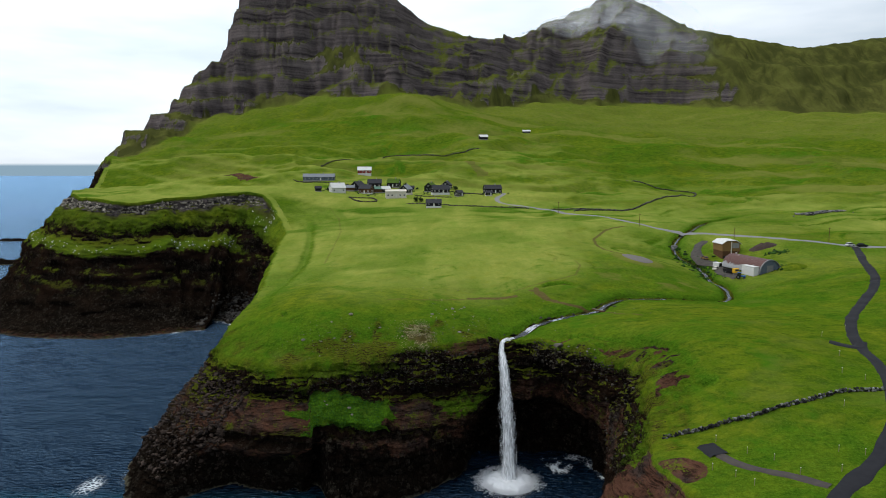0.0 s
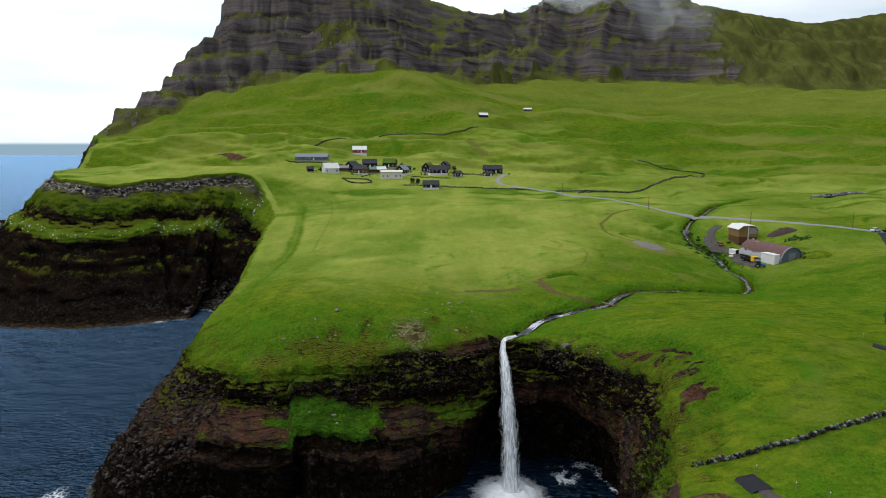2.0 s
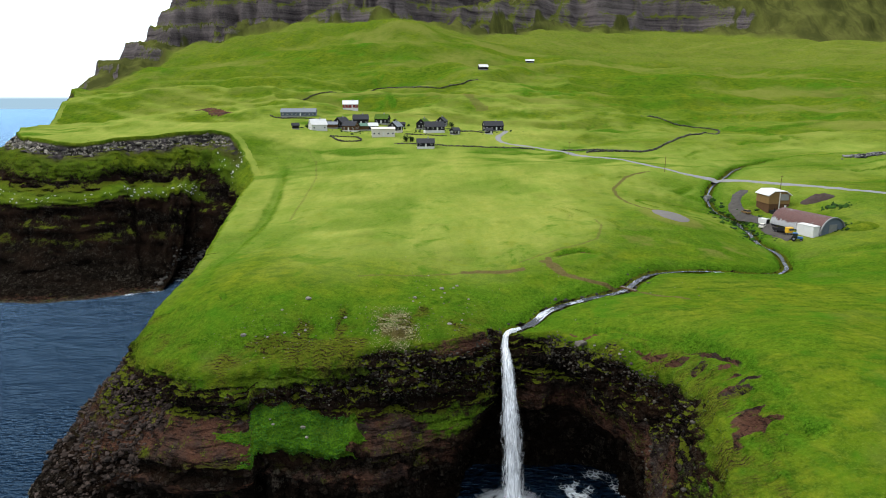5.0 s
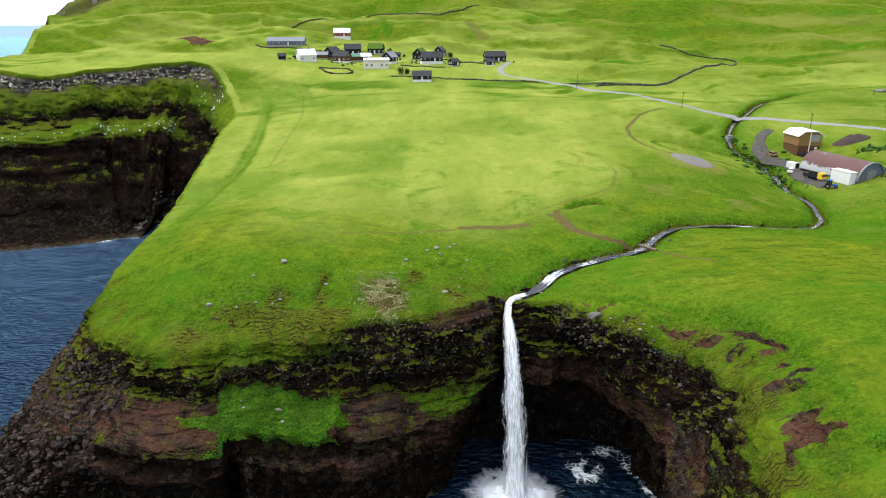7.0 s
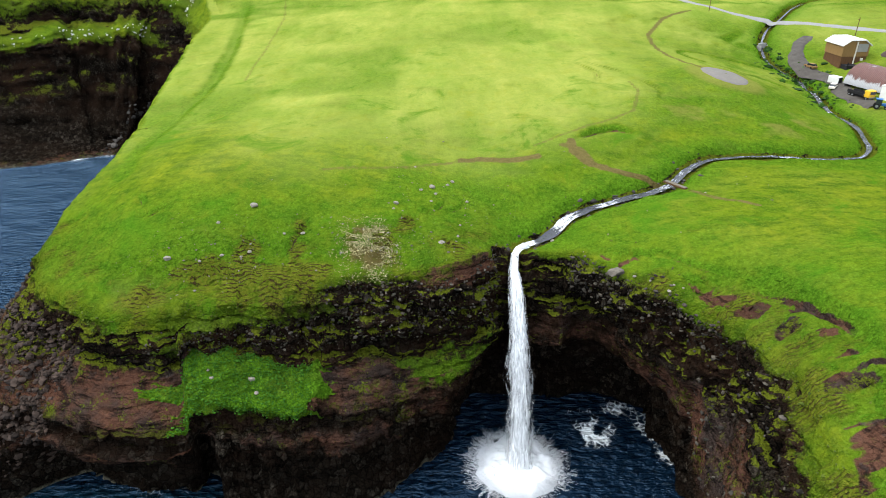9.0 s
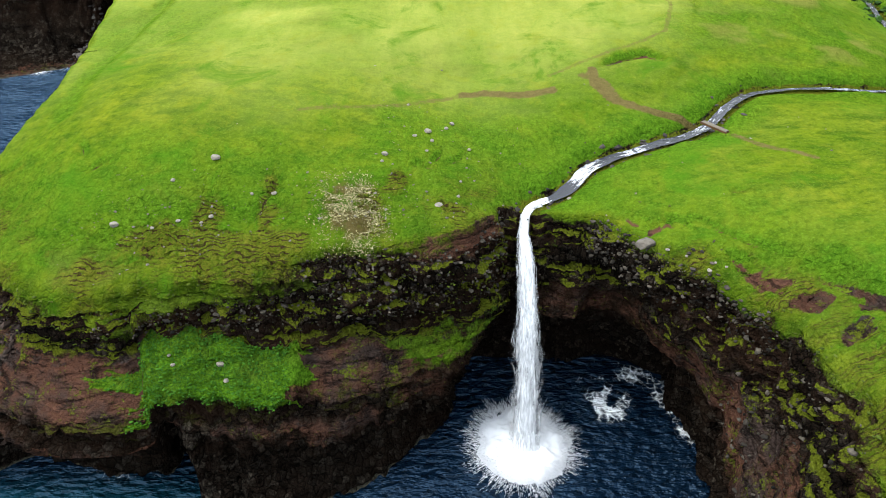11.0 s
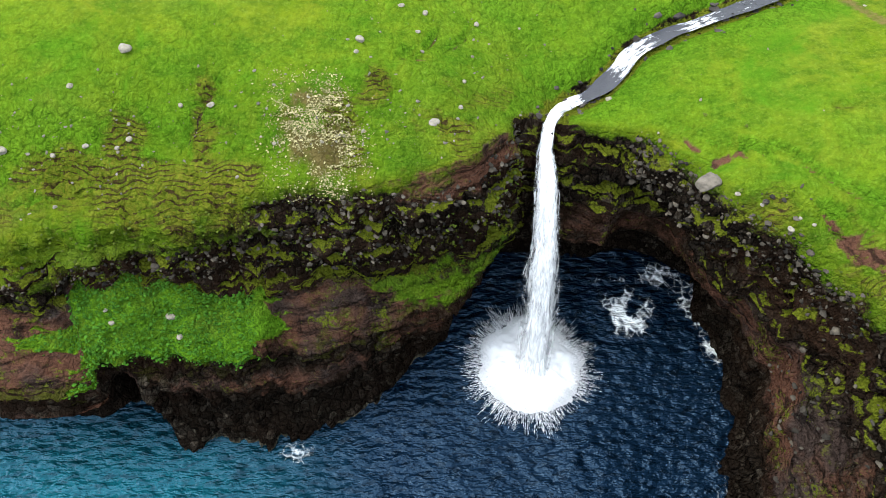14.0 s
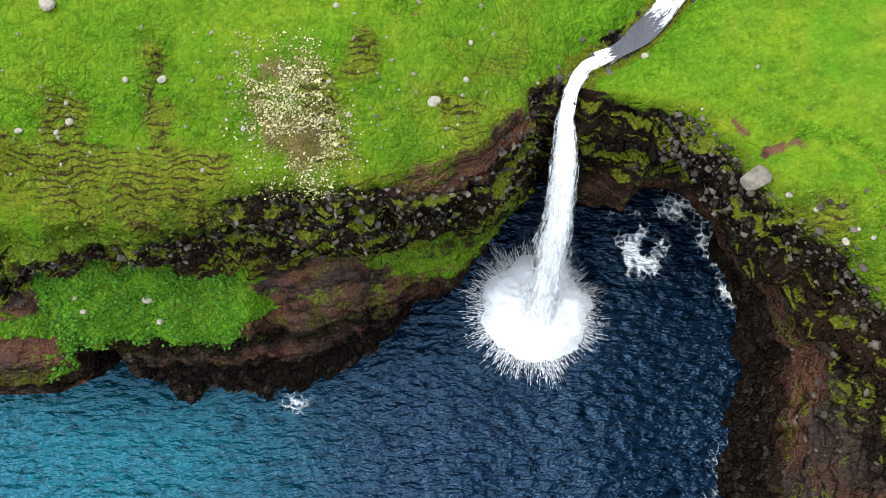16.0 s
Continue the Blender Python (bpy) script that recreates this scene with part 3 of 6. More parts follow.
RIGHT_OUT = [(0, 1, 0, 0, 0), (1.5, .93, .5, .2, 0), (3.0, .85, .7, .2, .2), (4.5, .76, .7, .3, .3), (6.0, .67, .6, .5, .2), (7.2, .58, .6, .6, .1), (8.2, .5, .7, .5, .2), (8.8, .4, .9, .4, 0), (9.2, .3, 1, .2, 0), (9.6, .18, 1, 0, 0), (10, .05, 1, 0, 0), (10.4, -.12, 1, 0, 0)]
RIGHT_MID = [(0, 1, 0, 0, 0), (1.5, .93, .6, .2, 0), (2.6, .85, .8, .2, 0), (3.6, .76, .9, .3, .1), (4.4, .67, .8, .5, 0), (5.0, .58, .6, .66, 0), (5.4, .5, .6, .66, .1), (5.4, .4, .8, .5, 0), (5.0, .3, 1, .2, 0), (4.2, .18, 1, 0, 0), (3.4, .05, 1, 0, 0), (3.2, -.12, 1, 0, 0)]
RIGHT = [(0, 1, .1, 0, 0), (1.5, .92, .6, .2, .1), (2.4, .84, .9, .2, 0), (2.8, .75, 1, .2, 0), (2.4, .66, .8, .6, 0), (2.2, .58, .6, .75, 0), (1.6, .5, .7, .6, 0), (.4, .42, .9, .3, 0), (-1, .3, 1, .1, 0), (-2.5, .18, 1, 0, 0), (-3.5, .05, 1, 0, 0), (-3.5, -.12, 1, 0, 0)]
ARCH = [(0, 1, .2, 0, 0), (1.6, .93, .7, .3, .2), (2.2, .85, 1, .2, .1), (1.6, .76, 1, .3, 0), (.8, .68, .9, .5, 0), (0, .61, .9, .62, 0), (-.8, .55, .9, .62, 0), (-3, .48, 1, .3, 0), (-6, .36, 1, 0, 0), (-9, .22, 1, 0, 0), (-10, .06, 1, 0, 0), (-10, -.12, 1, 0, 0)]
COVE = [(0, 1, .2, 0, 0), (1.2, .93, .8, 0, .2), (1.6, .85, .8, .1, .3), (.8, .77, 1, .1, 0), (-.5, .69, .9, .44, 0), (-1.8, .62, .9, .48, 0), (-2.8, .56, .9, .48, 0), (-6, .5, 1, .2, 0), (-11, .4, 1, 0, 0), (-15, .25, 1, 0, 0), (-17, .06, 1, 0, 0), (-17, -.12, 1, 0, 0)]
CAVE = [(0, 1, .2, 0, .1), (1.2, .94, .8, 0, .4), (2.2, .86, .6, 0, .7), (2.4, .78, 1, .1, .1), (2.8, .70, .9, .44, 0), (3.4, .62, .9, .48, 0), (3.8, .56, .9, .48, 0), (1, .52, 1, .2, 0), (-4, .42, 1, 0, 0), (-8, .25, 1, 0, 0), (-9.5, .06, 1, 0, 0), (-9.5, -.12, 1, 0, 0)]
FALL = [(0, 1, .9, 0, 0), (1.0, .95, 1, .4, 0), (1.8, .88, 1, .2, 0), (2.0, .8, 1, 0, 0), (2.2, .72, 1, 0, .2), (2.4, .64, 1, .3, 0), (2.2, .56, 1, .3, 0), (0, .5, 1, .1, 0), (-3, .4, 1, .1, 0), (-6, .22, 1, 0, 0), (-7, .06, 1, 0, 0), (-7, -.12, 1, 0, 0)]
BEND = [(0, 1, .2, .55, 0), (1, .94, .6, .7, 0), (1.8, .85, 1, .1, 0), (2.4, .75, 1, 0, .1), (2.2, .66, .9, 0, .2), (3.0, .60, .5, .2, .6), (3.2, .54, .6, .2, .4), (2.4, .47, 1, .2, .1), (1, .38, 1, .1, 0), (-1, .26, 1, 0, 0), (-4, .1, 1, 0, 0), (-5, -.12, 1, 0, 0)]
BEND_WEST = [(0, 1, .2, .5, 0), (1, .94, .6, .5, 0), (1.8, .85, 1, .1, 0), (2.4, .75, 1, 0, .1), (1.5, .66, 1, 0, .1), (2.5, .61, .4, .3, .6), (4.2, .54, .4, .4, .5), (5.4, .48, .8, .4, .2), (5.6, .41, 1, .6, 0), (4.4, .3, 1, .2, 0), (2.2, .12, 1, 0, 0), (.5, -.12, 1, 0, 0)]
WALL_TURN = [(0, 1, .3, .3, 0), (.8, .95, .7, .3, 0), (1.8, .86, .8, .1, .15), (2.6, .76, 1, 0, 0), (1.6, .64, 1, 0, 0), (2.6, .62, .5, .62, .2), (4.6, .55, .5, .64, .3), (6.8, .47, .7, .5, .35), (7.2, .43, 1, .3, 0), (8.8, .38, .8, .66, 0), (9.2, .16, 1, 0, 0), (9.8, -.12, 1, 0, 0)]
WALL_EAST = [(0, 1, .3, .2, 0), (.8, .95, .7, .3, 0), (1.8, .88, .7, .1, .15), (2.8, .78, 1, 0, 0), (2.4, .65, 1, 0, 0), (3.6, .62, .5, .62, .2), (6.4, .56, .5, .64, .3), (9.4, .48, .7, .5, .35), (9.9, .44, 1, .3, 0), (11.6, .38, .8, .66, 0), (12.4, .16, 1, 0, 0), (13.4, -.12, 1, 0, 0)]
WALL = [(0, 1, .1, .1, 0), (1.2, .96, .35, .1, 0), (3.0, .92, .35, 0, .15), (4.0, .88, .6, 0, .1), (2.8, .80, 1, 0, 0), (3.6, .785, .1, 0, .9), (6.6, .71, 0, 0, 1), (9.4, .635, 0, 0, 1), (9.9, .53, 1, .2, 0), (11.4, .46, .9, .5, 0), (12.2, .2, 1, 0, 0), (13.4, -.12, 1, 0, 0)]
WALL_MID = [(0, 1, .15, .1, 0), (1.2, .955, .45, .1, 0), (2.4, .88, .5, 0, .25), (3.6, .78, .9, 0, .1), (2.8, .68, 1, 0, 0), (4.0, .665, .2, .1, .9), (7.4, .61, 0, 0, 1), (11.0, .55, 0, 0, 1), (11.3, .47, 1, .2, 0), (12.4, .42, .9, .55, 0), (13.0, .2, 1, 0, 0), (13.8, -.12, 1, 0, 0)]
WALL_WEST = WALL[:8] + [(10.2, .5, 1, .2, 0), (7.5, .42, 1, .1, 0), (3, .2, 1, 0, 0), (1.5, -.12, 1, 0, 0)]
HEADLAND = [(0, 1, .15, 0, 0), (1.2, .94, .5, 0, 0), (2.2, .88, 1, .1, 0), (2.6, .78, 1, .1, 0), (3.6, .73, .5, .66, .1), (6.0, .68, .5, .68, 0), (9.6, .60, .5, .66, 0), (10.6, .56, .9, .4, 0), (10.8, .47, 1, .1, 0), (12.0, .44, .9, .62, 0), (7, .22, 1, .1, 0), (3, -.12, 1, 0, 0)]
TIP = [(0, 1, .15, 0, 0), (2, .93, .5, .2, 0), (5, .82, .9, .2, 0), (9, .70, .8, .5, 0), (13, .58, .8, .6, 0), (17, .46, .9, .3, 0), (20, .36, 1, 0, 0), (24, .18, 1, 0, 0), (29, .04, 1, 0, 0), (32, -.12, 1, 0, 0)]
INLET = [(0, 1, 0, 0, 0), (2.5, .93, .1, 0, 0), (3.5, .84, .9, 0, 0), (4, .72, 1, 0, 0), (5, .6, 1, .2, 0), (5.5, .5, 1, 0, 0), (6, .35, 1, 0, 0), (7, .2, 1, 0, 0), (9, .04, 1, 0, 0), (11, -.12, 1, 0, 0)]
HEAD = [(0, 1, 0, 0, 0), (4, .90, 0, 0, 0), (8, .80, .1, .1, 0), (9, .66, 1, .2, 0), (10, .54, 1, .5, 0), (13, .45, .9, .3, 0), (16, .25, 1, 0, 0), (22, .1, 1, 0, 0), (34, .03, 1, .4, 0), (42, -.05, 1, 0, 0)]
FAR = [(0, 1, .2, 0, 0), (1.2, .92, 1, 0, 0), (14, .84, 0, 0, 0), (15.5, .70, 1, 0, 0), (27, .63, 0, 0, 0), (31, .54, .8, 0, 0), (38, .3, 1, 0, 0), (52, .06, 1, 0, 0), (66, .025, 1, .55, 0), (74, -.05, 1, .3, 0)]
OUTER = [(0, 1, 0, 0, 0), (4, .9, .8, 0, 0), (12, .75, .6, 0, 0), (16, .62, 1, 0, 0), (22, .55, .4, 0, 0), (27, .45, .8, 0, 0), (32, .3, 1, 0, 0), (38, .1, 1, 0, 0), (46, .02, 1, 0, 0), (54, -.05, 1, 0, 0)]
SECTIONS = [(0, SHORE), (2.6, SHORE), (3.4, BOWL), (4.3, BOWL), (5.2, SHORE), (6.7, RIGHT_OUT), (8, RIGHT_MID), (9, RIGHT), (10.4, ARCH), (12, COVE), (12.6, COVE), (13.6, CAVE), (15, CAVE), (16, FALL), (16.8, FALL), (18, BEND), (19.1, BEND_WEST), (19.9, WALL_TURN), (20.5, WALL_EAST), (20.9, WALL_EAST), (21.15, WALL_MID), (21.5, WALL_MID), (22.7, WALL), (23.15, WALL_WEST), (23.3, WALL_WEST), (23.42, HEADLAND), (25.6, HEADLAND), (26.8, TIP), (28, TIP), (30, INLET), (35, INLET), (37.2, HEAD), (39, FAR), (44, FAR), (46, OUTER), (54, OUTER)]


def make_mesh(name, verts, faces, mat, attributes=None, flat=False):
    me = bpy.data.meshes.new(name)
    me.from_pydata([], [], [])
    nf = len(faces)
    size = faces.shape[1]
    me.vertices.add(len(verts))
    me.vertices.foreach_set("co", np.ascontiguousarray(verts, np.float32).ravel())
    me.loops.add(nf * size)
    me.loops.foreach_set("vertex_index", np.ascontiguousarray(faces, np.int32).ravel())
    me.polygons.add(nf)
    me.polygons.foreach_set("loop_start", np.arange(0, nf * size, size, dtype=np.int32))
    me.update(calc_edges=True)
    me.validate()
    me.polygons.foreach_set("use_smooth", np.full(len(me.polygons), not flat))
    for key, values in (attributes or {}).items():
        me.attributes.new(key, "FLOAT", "POINT").data.foreach_set("value", np.ascontiguousarray(values, np.float32))
    me.materials.append(mat)
    return me


def grid_faces(rows, cols, wrap=False):
    i, j = np.meshgrid(np.arange(rows - 1), np.arange(cols if wrap else cols - 1), indexing="ij")
    k = (j + 1) % cols
    return np.stack([i * cols + j, i * cols + k, (i + 1) * cols + k, (i + 1) * cols + j], -1).reshape(-1, 4)


def used_only(verts, faces, attributes):
    used = np.zeros(len(verts), bool)
    used[faces] = True
    renum = np.cumsum(used) - 1
    return verts[used], renum[faces], {k: v[used] for k, v in attributes.items()}


TRACKS = [([(100, 352), (84, 335), (74, 316), (71.5, 296), (73.5, 280), (76, 270)], 0.9, 0.66), ([(-18, 209.8), (-11, 211), (0, 214.5), (9, 219.5)], 0.7, 0.5), ([(9, 220), (13, 221), (19, 219.6), (25, 220.3)], 1.0, 0.8),
          ([(33, 226), (32.6, 221), (35, 217.2), (39, 215.6), (44, 214.3), (49.5, 213.8)], 0.9, 0.9), ([(31, 224), (34, 222), (36, 217)], 1.1, 0.7), ([(54, 208.5), (57, 203), (62, 198)], 0.8, 0.6), ([(25, 225), (35, 230.5), (43, 235), (50, 240.5), (54, 252), (53, 258)], 0.6, 0.5),
          ([(-72, 416), (-63, 392), (-56, 354), (-54, 318), (-51, 276)], 0.7, 0.45)]


def in_quad(x, y, quad):
    inside = np.zeros(np.shape(x), bool)
    for (ax, ay), (bx, by) in zip(quad, quad[1:] + quad[:1]):
        if ay != by:
            inside ^= ((ay > y) != (by > y)) & (x < (bx - ax) * (y - ay) / (by - ay) + ax)
    return inside


def surface_marks(x, y, z, slope):
    """Rock, soil, dry, trodden, lush and worn ground on the open land, 0..1 each."""
    r, az = np.hypot(x, y), np.degrees(np.arctan2(x, y))
    far = smooth(820, 960, r)
    foot, crest, _ = ridge_at(az)
    up = (r - foot) / (crest - foot) + 0.16 * fbm(az * 0.5, r / 200, 4, 29)
    bias = 0.45 * smooth(300, 350, z) * smooth(5, 1, az) + 0.5 * np.exp(-((z - 225) / 16) ** 4) * smooth(9, 5, az) - 0.25 * smooth(5, 9, az)
    bias = bias + 0.42 * smooth(22, 18, az) * smooth(205, 230, z) + 0.75 * smooth(225, 245, z) * smooth(375, 345, z) * smooth(6, 9, az) * smooth(23, 19, az) - 0.25 * smooth(21, 26, az) - 1.0 * np.exp(-((az + 9) / 4.0) ** 2 - ((z - 285) / 32) ** 2)
    rock = far * smooth(0.60, 1.30, 0.75 * slope + 0.25 + 0.55 * fbm(az * 0.8, z / 55, 5, 31) + bias) * smooth(0.04, 0.2, up) * (1 - 0.5 * smooth(20, 25, az))
    soil, track, lush = np.zeros_like(x), np.zeros_like(x), np.zeros_like(x)
    dry = 0.7 * smooth(-0.2, 0.6, fbm(x / 120, y / 45, 5, 41, 0.6)) * smooth(300, 650, r)
    dry = np.maximum(dry, 0.5 * smooth(900, 1100, r) + 0.9 * smooth(0.05, 0.3, up) * far)
    dry = np.maximum(dry, 0.3 * smooth(0.15, 0.5, fbm(x / 22, y / 12, 4, 43)) * smooth(520, 330, r))
    for line, wide, k in TRACKS:
        x0, y0, x1, y1 = (f(c) + m for f, m in ((min, -8), (max, 8)) for c in zip(*line))
        at = (x > x0) & (x < x1) & (y > y0) & (y < y1)
        d, _ = polyline_distance(x[at], y[at], line)
        track[at] = np.maximum(track[at], k * smooth(1.5, 0.6, d / wide))
    for line, deep, wide in STEPS:
        x0, y0, x1, y1 = (f(c) + m for f, m in ((min, -8), (max, 8)) for c in zip(*line))
        at = (x > x0) & (x < x1) & (y > y0) & (y < y1)
        d, along = polyline_distance(x[at], y[at], line)
        if wide < 1.3:
            soil[at] = np.maximum(soil[at], (0.40 + 0.25 * deep) * smooth(0.9, 0.2, d / wide) * np.sin(np.pi * along) ** 0.4)
        else:
            lush[at] = np.maximum(lush[at], 0.45 * smooth(1.6, 0.3, d / wide))
    near = (np.abs(x - 95) < 100) & (np.abs(y - 290) < 120)
    d, _ = polyline_distance(x[near], y[near], STREAM_LINE)
    lush[near] = np.maximum(lush[near], 0.6 * smooth(9, 3, d))
    rock[near] = np.maximum(rock[near], 0.74 * smooth(2.4, 1.3, d))
    for quad, which, k in (([(-197, 580), (-184, 585), (-152, 549), (-169, 546)], soil, 0.75), ([(-101, 696), (-90, 770), (-70, 765), (-73, 690)], lush, 0.8), ([(-52, 655), (-46, 655), (-34, 612), (-40, 612)], lush, 0.9),
                           ([(-80, 409), (-66, 416), (-51, 372), (-70, 371)], lush, 0.35), ([(2, 700), (10, 700), (44, 585), (32, 585)], track, 0.5)):
        which[in_quad(x, y, quad)] = k
    slump = smooth(40, 46, x) * smooth(57, 53, x - 0.1 * (170 - y)) * smooth(180, 174, y) * smooth(128, 136, y)
    soil = np.maximum(soil, slump * smooth(-0.12, 0.22, fbm(x / 4.5, y / 3.2, 5, 36, 0.6)) * 0.72)
    lush = np.maximum(lush, 0.3 * slump)
    bare = np.exp(-((x + 7.6 + 0.10 * (y - 188) + 2.5 * fbm(x / 4, y / 4, 3, 40)) / 4.9) ** 4 - ((y - 188.2 + 3 * fbm(x / 3, y / 4, 3, 44)) / 6.2) ** 4)
    track = np.maximum(track, bare * np.clip(0.50 + 0.9 * fbm(x / 2.2, y / 2.2, 4, 38), 0, 0.9))
    soil = np.maximum(soil, 0.8 * smooth(1.3, 0.7, np.hypot((x - 49.2) / 2.6, (y - 169) / 1.7) + 0.5 * fbm(x / 2, y / 2, 3, 54)))
    soil = np.maximum(soil, 0.95 * smooth(1.15, 0.75, np.hypot((x - 40) / 6.5, (y - 107.5) / 5)))
    lush = np.maximum(lush, 0.75 * smooth(0.35, 0.85, slope) * smooth(700, 300, r))
    # Soft shade of hollows, put into the turf colour as lusher green.
    hollow_shade = smooth(0.0, -0.35, fbm(x / 40, y / 30, 4, 45)) * smooth(600, 250, r)
    lush = np.maximum(np.maximum(lush, 0.35 * hollow_shade), 0.85 * creases(x, y))
    lush = np.maximum(lush, 0.5 * np.exp(-((x - 12) / 16) ** 2 - ((y - 206) / 7) ** 2))
    # Slope facing away darkened by lush and dry tints, its shade in the colour.
    bank = np.exp(-((x - 76 - 0.3 * (y - 243)) / 26) ** 4 - ((y - 243) / 9.5) ** 4)
    lush = np.maximum(lush, 0.55 * bank * np.clip(0.7 + fbm(x / 12, y / 6, 4, 50), 0, 1))
    dry = np.maximum(dry, 0.75 * bank * smooth(-0.1, 0.4, fbm(x / 10, y / 5, 4, 52)))
    pad = np.hypot(x - 80.5, (y - 265))
    dry = np.maximum(dry, 0.8 * smooth(13, 8, pad))
    hay_haze = smooth(195, 245, y - 0.15 * np.abs(x) + 14 * fbm(x / 25, y / 25, 3, 44)) * smooth(75, 40, x - 0.16 * (y - 250) + 14 * fbm(x / 30, y / 30, 3, 46)) * smooth(1000, 500, r) * smooth(0.5, 0.15, slope)
    # Pasture beyond the road lightened like hay, its paler haze in the colour.
    hay_haze = np.maximum(hay_haze, smooth(225, 285, y + 18 * fbm(x / 40, y / 30, 3, 42)) * smooth(20, 60, x) * smooth(800, 420, r) * smooth(0.5, 0.15, slope) * np.clip(0.75 + 0.9 * fbm(x / 45, y / 30, 3, 40), 0, 1))
    # Fold shading of the far valley, put into the colour as lush lines.
    fold_shade = smooth(0.10, 0.0, np.abs(fbm(x / 150 + 0.3 * fbm(x / 60, y / 60, 2, 48), y / 34, 4, 47))) * smooth(300, 420, r) * smooth(1100, 900, r)
    lush = np.maximum(lush, 0.85 * fold_shade * smooth(-0.1, 0.2, fbm(x / 80, y / 80, 2, 49)))
    return rock, soil, dry, track, lush, worn_ground(x, y), hay_haze


def build_ground():
    cx, cy = 20.0, 70.0
    r = [22.0]
    while r[-1] < 3300:
        k = 0.0046 if r[-1] < 300 else 0.007 if r[-1] < 900 else 0.0042 if r[-1] < 1950 else 0.03
        r.append(r[-1] * (1 + k))
    r = np.array(r)
    az = np.radians(np.concatenate([np.arange(-62, 58, 0.17), np.arange(58, 200, 0.8)]))
    R, A = np.meshgrid(r, az, indexing="ij")
    x, y = (cx + R * np.sin(A)).ravel(), (cy + R * np.cos(A)).ravel()
    d = np.full(x.shape, 50.0)
    close = (x < 90) & (y > -90)
    d[close] = inland(x[close], y[close])
    d[y < -90] = -50
    keep = d > -4
    z = np.full(x.shape, -20.0)
    z[keep] = height(x[keep], y[keep])
    Z = z.reshape(R.shape)
    gr = np.gradient(Z, axis=0) / np.gradient(R, axis=0)
    ga = np.gradient(Z, axis=1) / (R * np.gradient(A, axis=1))
    slope = np.hypot(gr, ga).ravel()
    rock, soil, dry, track, lush, worn, hay_haze = surface_marks(x, y, z, slope)
    foot, crest, _ = ridge_at(np.degrees(np.arctan2(x, y)))
    faces = grid_faces(*R.shape)
    faces = faces[(d[faces] > 2.0).all(1)]
    zeros = np.zeros_like(x)
    verts, faces, at = used_only(np.stack([x, y, z], 1), faces, {"rock": rock, "soil": soil, "dry": dry, "track": track, "lush": lush, "worn": worn, "hay_haze": hay_haze, "pale": 1.2 * smooth(0.0, 0.12, (np.hypot(x, y) - foot) / (crest - foot))})
    return tagged(new("ground", make_mesh("ground", verts, faces, LAND, at)), "green turf bench under terraced basalt mountains", "ground", kind="structure")


def section_table(index, rows):
    """The cliff section at every control index, resampled to the same number of rows."""
    keys = np.array([k for k, _ in SECTIONS], float)
    nodes = np.array([[[np.interp(u, np.linspace(0, 1, len(s)), c) for c in np.array(s, float).T] for u in np.linspace(0, 1, 12)] for _, s in SECTIONS])
    n = nodes.shape[1]
    v = np.linspace(0, n - 1, rows)
    i = np.minimum(v.astype(int), n - 2)
    f = (v - i)[None, :, None]
    j = np.clip(np.searchsorted(keys, index, side="right") - 1, 0, len(keys) - 2)
    g = np.clip((index - keys[j]) / (keys[j + 1] - keys[j]), 0, 1)
    g = (g * g * (3 - 2 * g))[:, None, None]
    here = nodes[j] * (1 - g) + nodes[j + 1] * g
    return here[:, i] * (1 - f) + here[:, i + 1] * f


CLIFFS = {}


